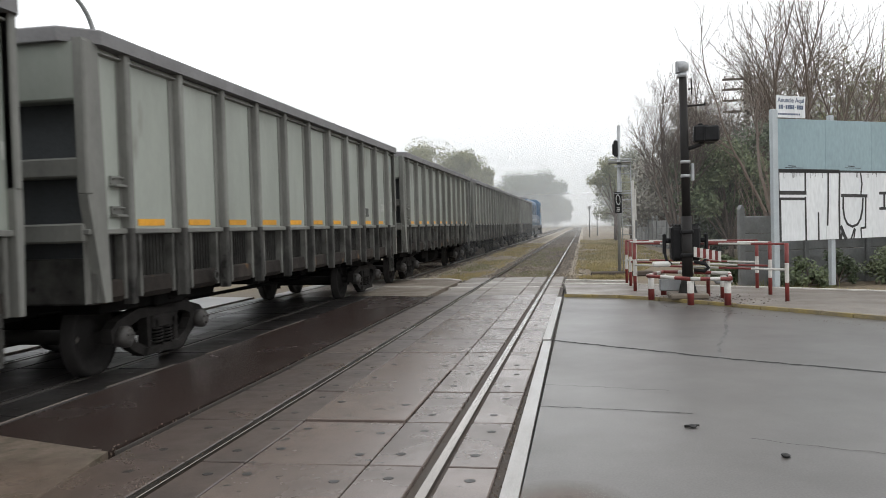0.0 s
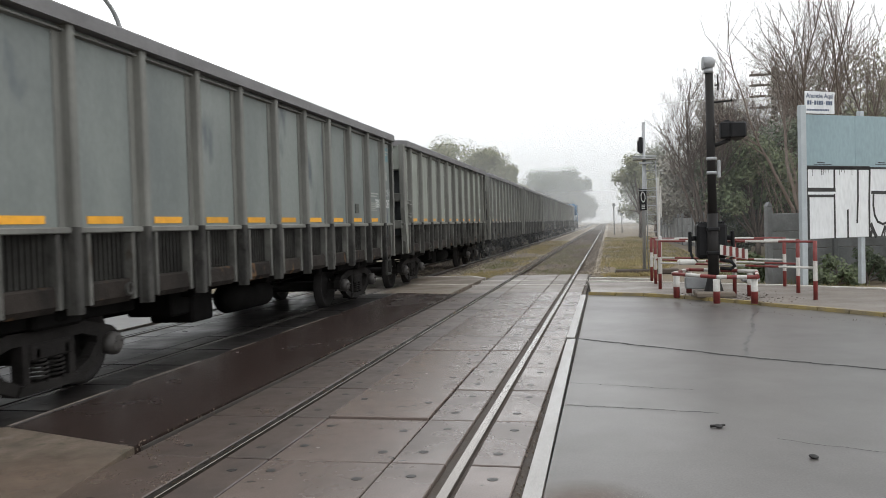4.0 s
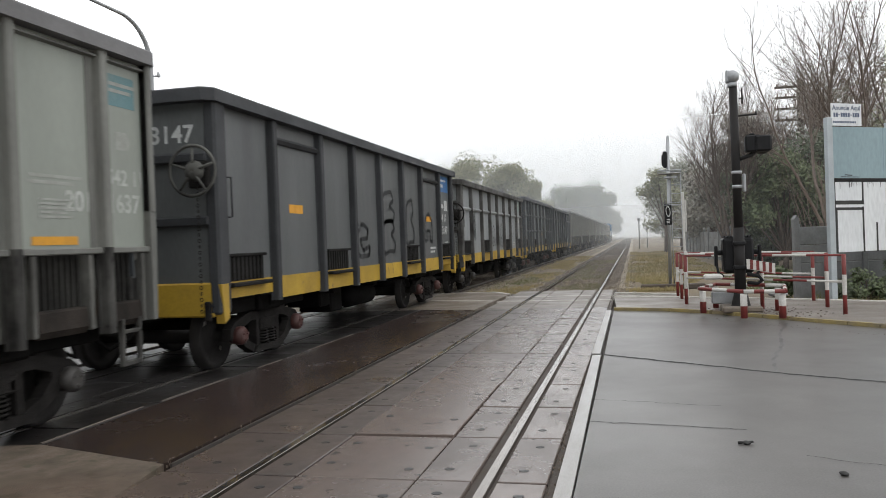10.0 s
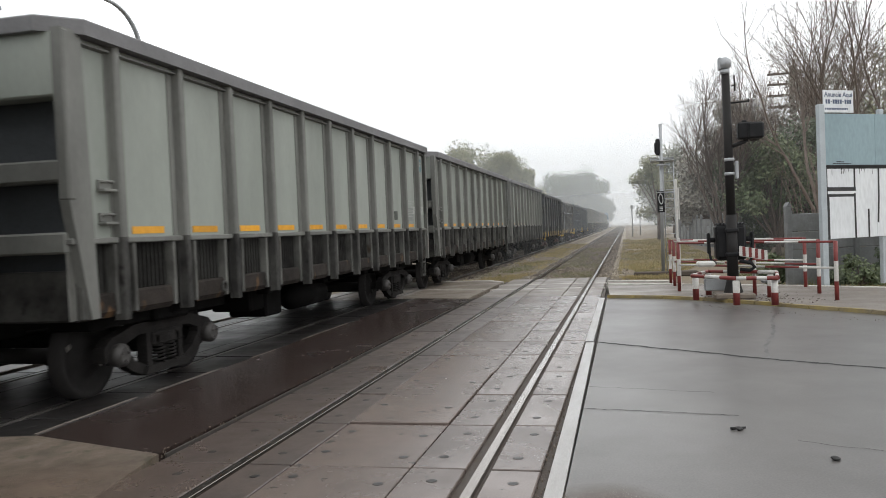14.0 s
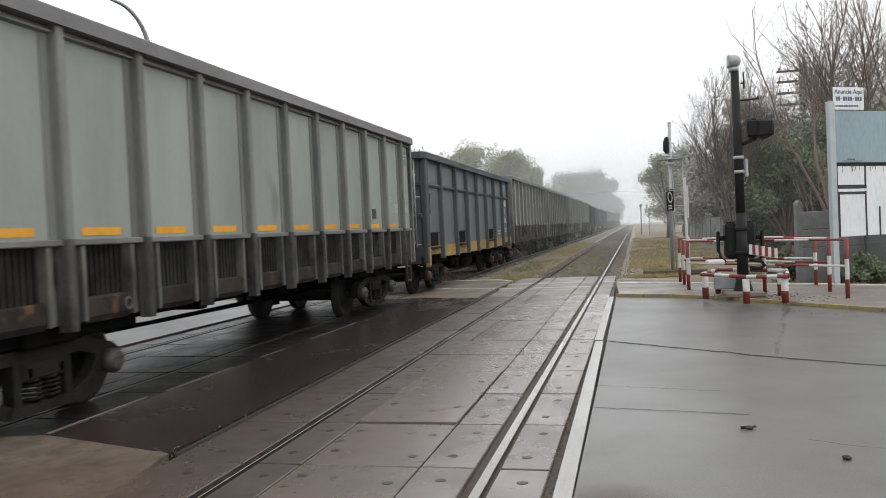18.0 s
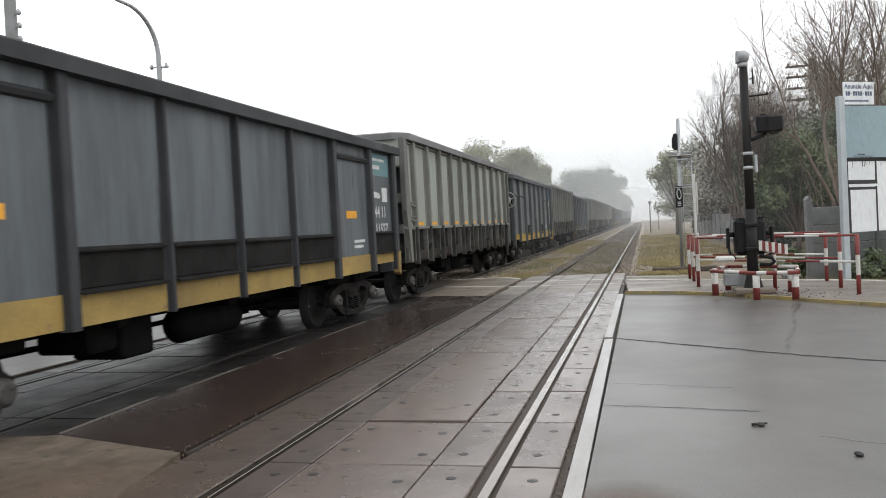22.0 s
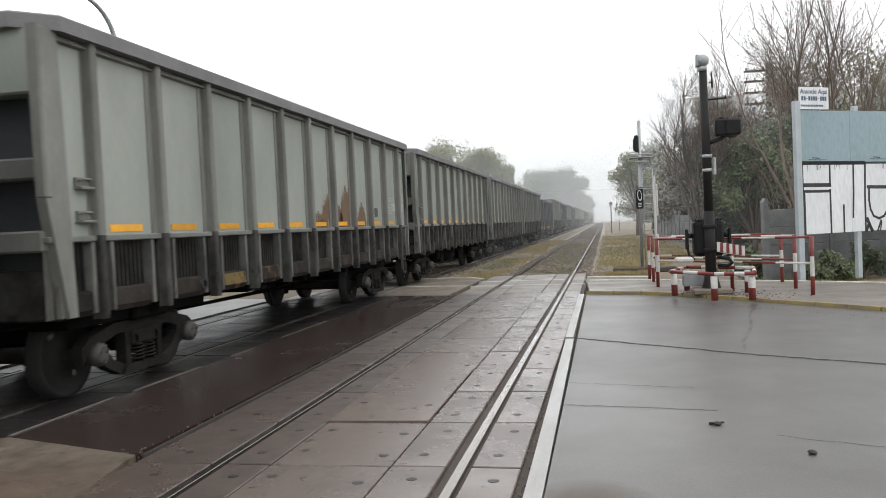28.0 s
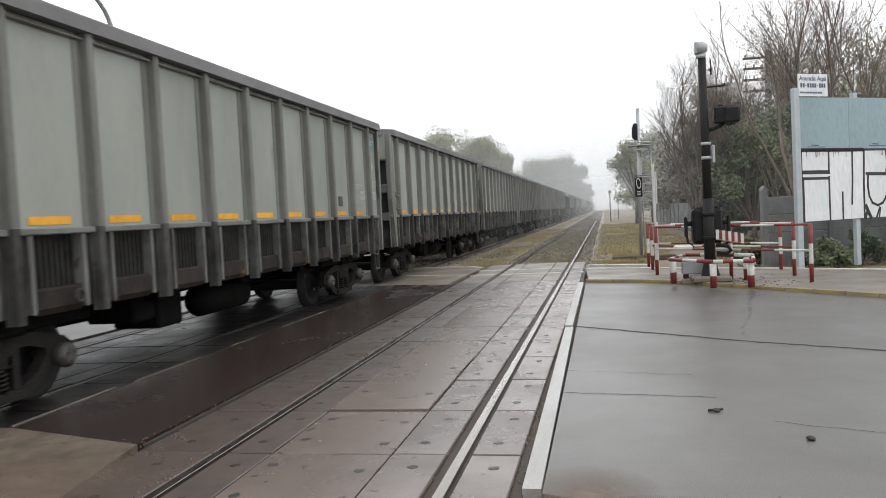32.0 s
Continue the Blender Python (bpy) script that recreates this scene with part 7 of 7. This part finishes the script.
# left row behind the train
for k, (x, y, h, w) in enumerate(((-45, 166, 19, 13), (-38, 158, 18, 12), (-31.5, 155, 18.4, 12), (-28.0, 162, 19.2, 12), (-21.6, 156, 16.4, 9), (-18.2, 160, 13.2, 6.5))):
    leafy_tree(x, y, h, w, 70 + k, "broad olive-green tree behind the train", LEAF_OLIVE, 13000, 0.5, 0.25, 0.8, clumps=30)
for k, (x, y, h, w) in enumerate(((-36, 342, 19.0, 14), (-25.5, 338, 22.8, 18), (-16.5, 345, 23.8, 18), (-10.5, 360, 20, 13), (-22, 375, 24, 18), (-48, 350, 17, 16), (14, 230, 15, 12), (19, 300, 19, 16))):
    leafy_tree(x, y, h, w, 90 + k, "large tree fading into the mist", LEAF_DARK, 9000, 0.85, 0.2, 0.8, clumps=30)

# old sleeper left lying beside the footpath
bm = bmesh.new()
rbox(bm, -0.95, 0.95, -0.14, 0.14, 0, 0.16, 0.03, m=Matrix.Rotation(0.06, 4, "Z"))
old = thing("old_sleeper", bm, WOOD_POLE, "old dark sleeper lying in the grass beside the footpath", "sleeper")
old.location = (3.0, 25.6, -0.12)

# bushes below the hoarding
for k, (x, y, h, w) in enumerate(((7.1, 20.3, 0.8, 0.75), (7.9, 20.9, 0.85, 0.75), (9.3, 21.3, 0.8, 1.0), (6.5, 20.2, 0.4, 0.5), (5.45, 21.6, 0.7, 0.7), (9.9, 21.8, 0.9, 1.0))):
    leafy_tree(x, y, h, w, 120 + k, "low dark green shrub at the foot of the hoarding", LEAF_DARK if k % 2 else LEAF_GREEN, 1500, 0.11, 0.1, 0.9, "shrubs below the hoarding", clumps=10)


# grass
def grass(label, mat, count, where, hmin, hmax, seed, bare=-0.05):
    rnd = random.Random(seed)
    vs, fs = [], []
    for k in range(count):
        x, y = where(rnd)
        if noise.noise((x * 0.55 + seed, y * 0.28, 1.3)) + 0.5 * noise.noise((x * 1.9, y * 0.9, seed)) < bare:
            continue
        a = rnd.random() * 6.283
        h = rnd.uniform(hmin, hmax)
        w = 0.006 + 0.00018 * y
        dx, dy = math.cos(a) * w, math.sin(a) * w
        b = len(vs)
        vs += [(x - dx, y - dy, -0.13), (x + dx, y + dy, -0.13), (x + rnd.uniform(-0.6, 0.6) * h, y + rnd.uniform(-0.6, 0.6) * h, -0.13 + h)]
        fs.append((b, b + 1, b + 2))
    me = bpy.data.meshes.new("grass")
    me.from_pydata(vs, [], fs)
    me.materials.append(mat)
    return tagged(new("grass", me), label, "grass", kind="stuff")


def right_verge(r):
    y = 24.6 + 55 * r.random() ** 1.7
    x = r.uniform(1.55, 2.2 + min(3.5, (y - 20) * 0.2))
    return x, y


grass("dry straw-coloured grass beside the track", DRY_GRASS, 26000, right_verge, 0.04, 0.15, 1, -0.3)
grass("short green weeds beside the track", GREEN_GRASS, 16000, right_verge, 0.03, 0.11, 11, 0.05)
grass("short green weeds between the tracks", GREEN_GRASS, 9000, lambda r: (r.uniform(-3.3, -1.3), 24.4 + 30 * r.random() ** 1.6), 0.02, 0.09, 12, 0.05)
grass("dry grass between the tracks", DRY_GRASS, 16000, lambda r: (r.uniform(-3.3, -1.3), 24.4 + 45 * r.random() ** 1.6), 0.03, 0.14, 2)
grass("weeds between the rails", GREEN_GRASS, 12000, lambda r: (r.uniform(-0.8, 0.8), 25.5 + 30 * r.random() ** 1.5), 0.02, 0.1, 3)
grass("green weeds along the fences", GREEN_GRASS, 9000, lambda r: (5.0 + 5.5 * r.random(), 20.2 + 16 * r.random() ** 1.3), 0.05, 0.3, 4)
grass("dry grass along the kerb", DRY_GRASS, 5000, lambda r: (lambda x: (x, 22.1 - 0.62 * x + 0.9 * r.random()))(r.uniform(5.0, 9.5)), 0.08, 0.22, 5)

# flat translucent sheets across the far line imitate haze
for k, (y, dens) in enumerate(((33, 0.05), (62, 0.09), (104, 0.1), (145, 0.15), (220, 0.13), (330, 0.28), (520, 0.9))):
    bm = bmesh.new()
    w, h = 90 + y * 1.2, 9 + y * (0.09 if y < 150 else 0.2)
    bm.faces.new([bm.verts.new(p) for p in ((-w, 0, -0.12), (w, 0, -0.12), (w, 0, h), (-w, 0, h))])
    veil = thing("mist_veil", bm, haze_sheet_material("mist", dens, h), "flat translucent sheet that stands in for haze across the line", "mist", "veils of mist", "stuff")
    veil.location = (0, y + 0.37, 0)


# ---- crossing panels ----
random.seed(61)
panel_cache = {}


def panel_mesh(w, l, sockets, mat):
    key = (round(w, 2), round(l, 2), sockets, mat.name)
    if key not in panel_cache:
        bm = bmesh.new()
        rbox(bm, -w / 2 + 0.006, w / 2 - 0.006, -l / 2 + 0.011, l / 2 - 0.011, -0.1, 0.0, 0.006)
        for k in range(sockets):
            sx = -1 if k % 2 else 1
            sy = (k // 2 + 0.5) / max(1, sockets // 2) - 0.5 if sockets > 1 else 0
            cx, cy = (sx * (w / 2 - 0.12), sy * l * 0.98 + (0.05 if k % 2 else -0.05)) if w > 0.5 and sockets > 2 else (0.02 * sx, sx * l * 0.27)
            lathe(bm, [(0.0012, 0.036), (0.002, 0.03)], (cx, cy, 0), 2, 10, 1)
        panel_cache[key] = mesh_of("panel", bm, (mat, SOCKET))
    return panel_cache[key]


for c, side, y_lo in ((T1, 1, 2.89), (T2, -1, 2.89)):
    deck = empty("crossing_deck", "wet concrete panel deck between and beside the rails", "crossing deck", kind="structure")
    deck.location = (c, 0, 0)
    cols = [(-0.808, -0.474, 1, 2), (-0.474, 0.39, 2, 4), (0.39, 0.775, 1, 2), (0.935, 1.275, 1, 2), (-1.525, -0.914, 1, 2)]
    for xa, xb, mult, sockets in cols:
        xa, xb = (xa, xb) if side > 0 else (-xb, -xa)
        y, k = y_lo, 0
        while y < 17.6:
            l = 1.183 * (2 if mult == 2 and k in (3, 6) else 1)
            # the train's deck takes the copy with the shade put into its colour
            me = panel_mesh(xb - xa, l, sockets, SHADED_PANEL if c == T2 else GRIMY_PANEL if xb < -0.4 else PANEL)
            part("panel", me, None, deck, m=Matrix.Translation(((xa + xb) / 2, y + l / 2, random.uniform(-0.004, 0.002) + (0.014 if c == T1 and mult == 2 and k == 3 else 0))) @ Euler((random.uniform(-0.002, 0.002), random.uniform(-0.003, 0.003), 0)).to_matrix().to_4x4())
            y += l
            k += 1
        bm = bmesh.new()
        rbox(bm, xa + 0.01, xb - 0.01, y + 0.02, 24.2, -0.1, -0.002, 0.01)
        part("footpath_slab", bm, PAVING, deck)


# ---- what moves ----
def motions():
    # the train rolls away along its track at a nearly even pace
    for ob, y0 in train:
        walk(ob, [(t, pose(T2, y0 + SPEED * t + d, 0)) for t, d in AHEAD])
    # the wheelsets turn with it; alike wheelsets share one set of keys
    step = 2 / FPS
    turn = math.degrees(SPEED * step / (WHEEL_R + 0.005))
    for s in (-1, 1):
        sets = [o for o in bpy.data.objects if o.data == WHEELSET and o.location.y * s > 0]
        walk(sets[0], [(k * step, pose(0, s * AXLE, WHEEL_R, -turn * k)) for k in range(int(32 / step) + 1)])
        action, slot = sets[0].animation_data.action, sets[0].animation_data.action_slot
        for o in sets[1:]:
            o.rotation_mode = "QUATERNION"
            o.animation_data_create()
            o.animation_data.action = action
            o.animation_data.action_slot = slot


motions()
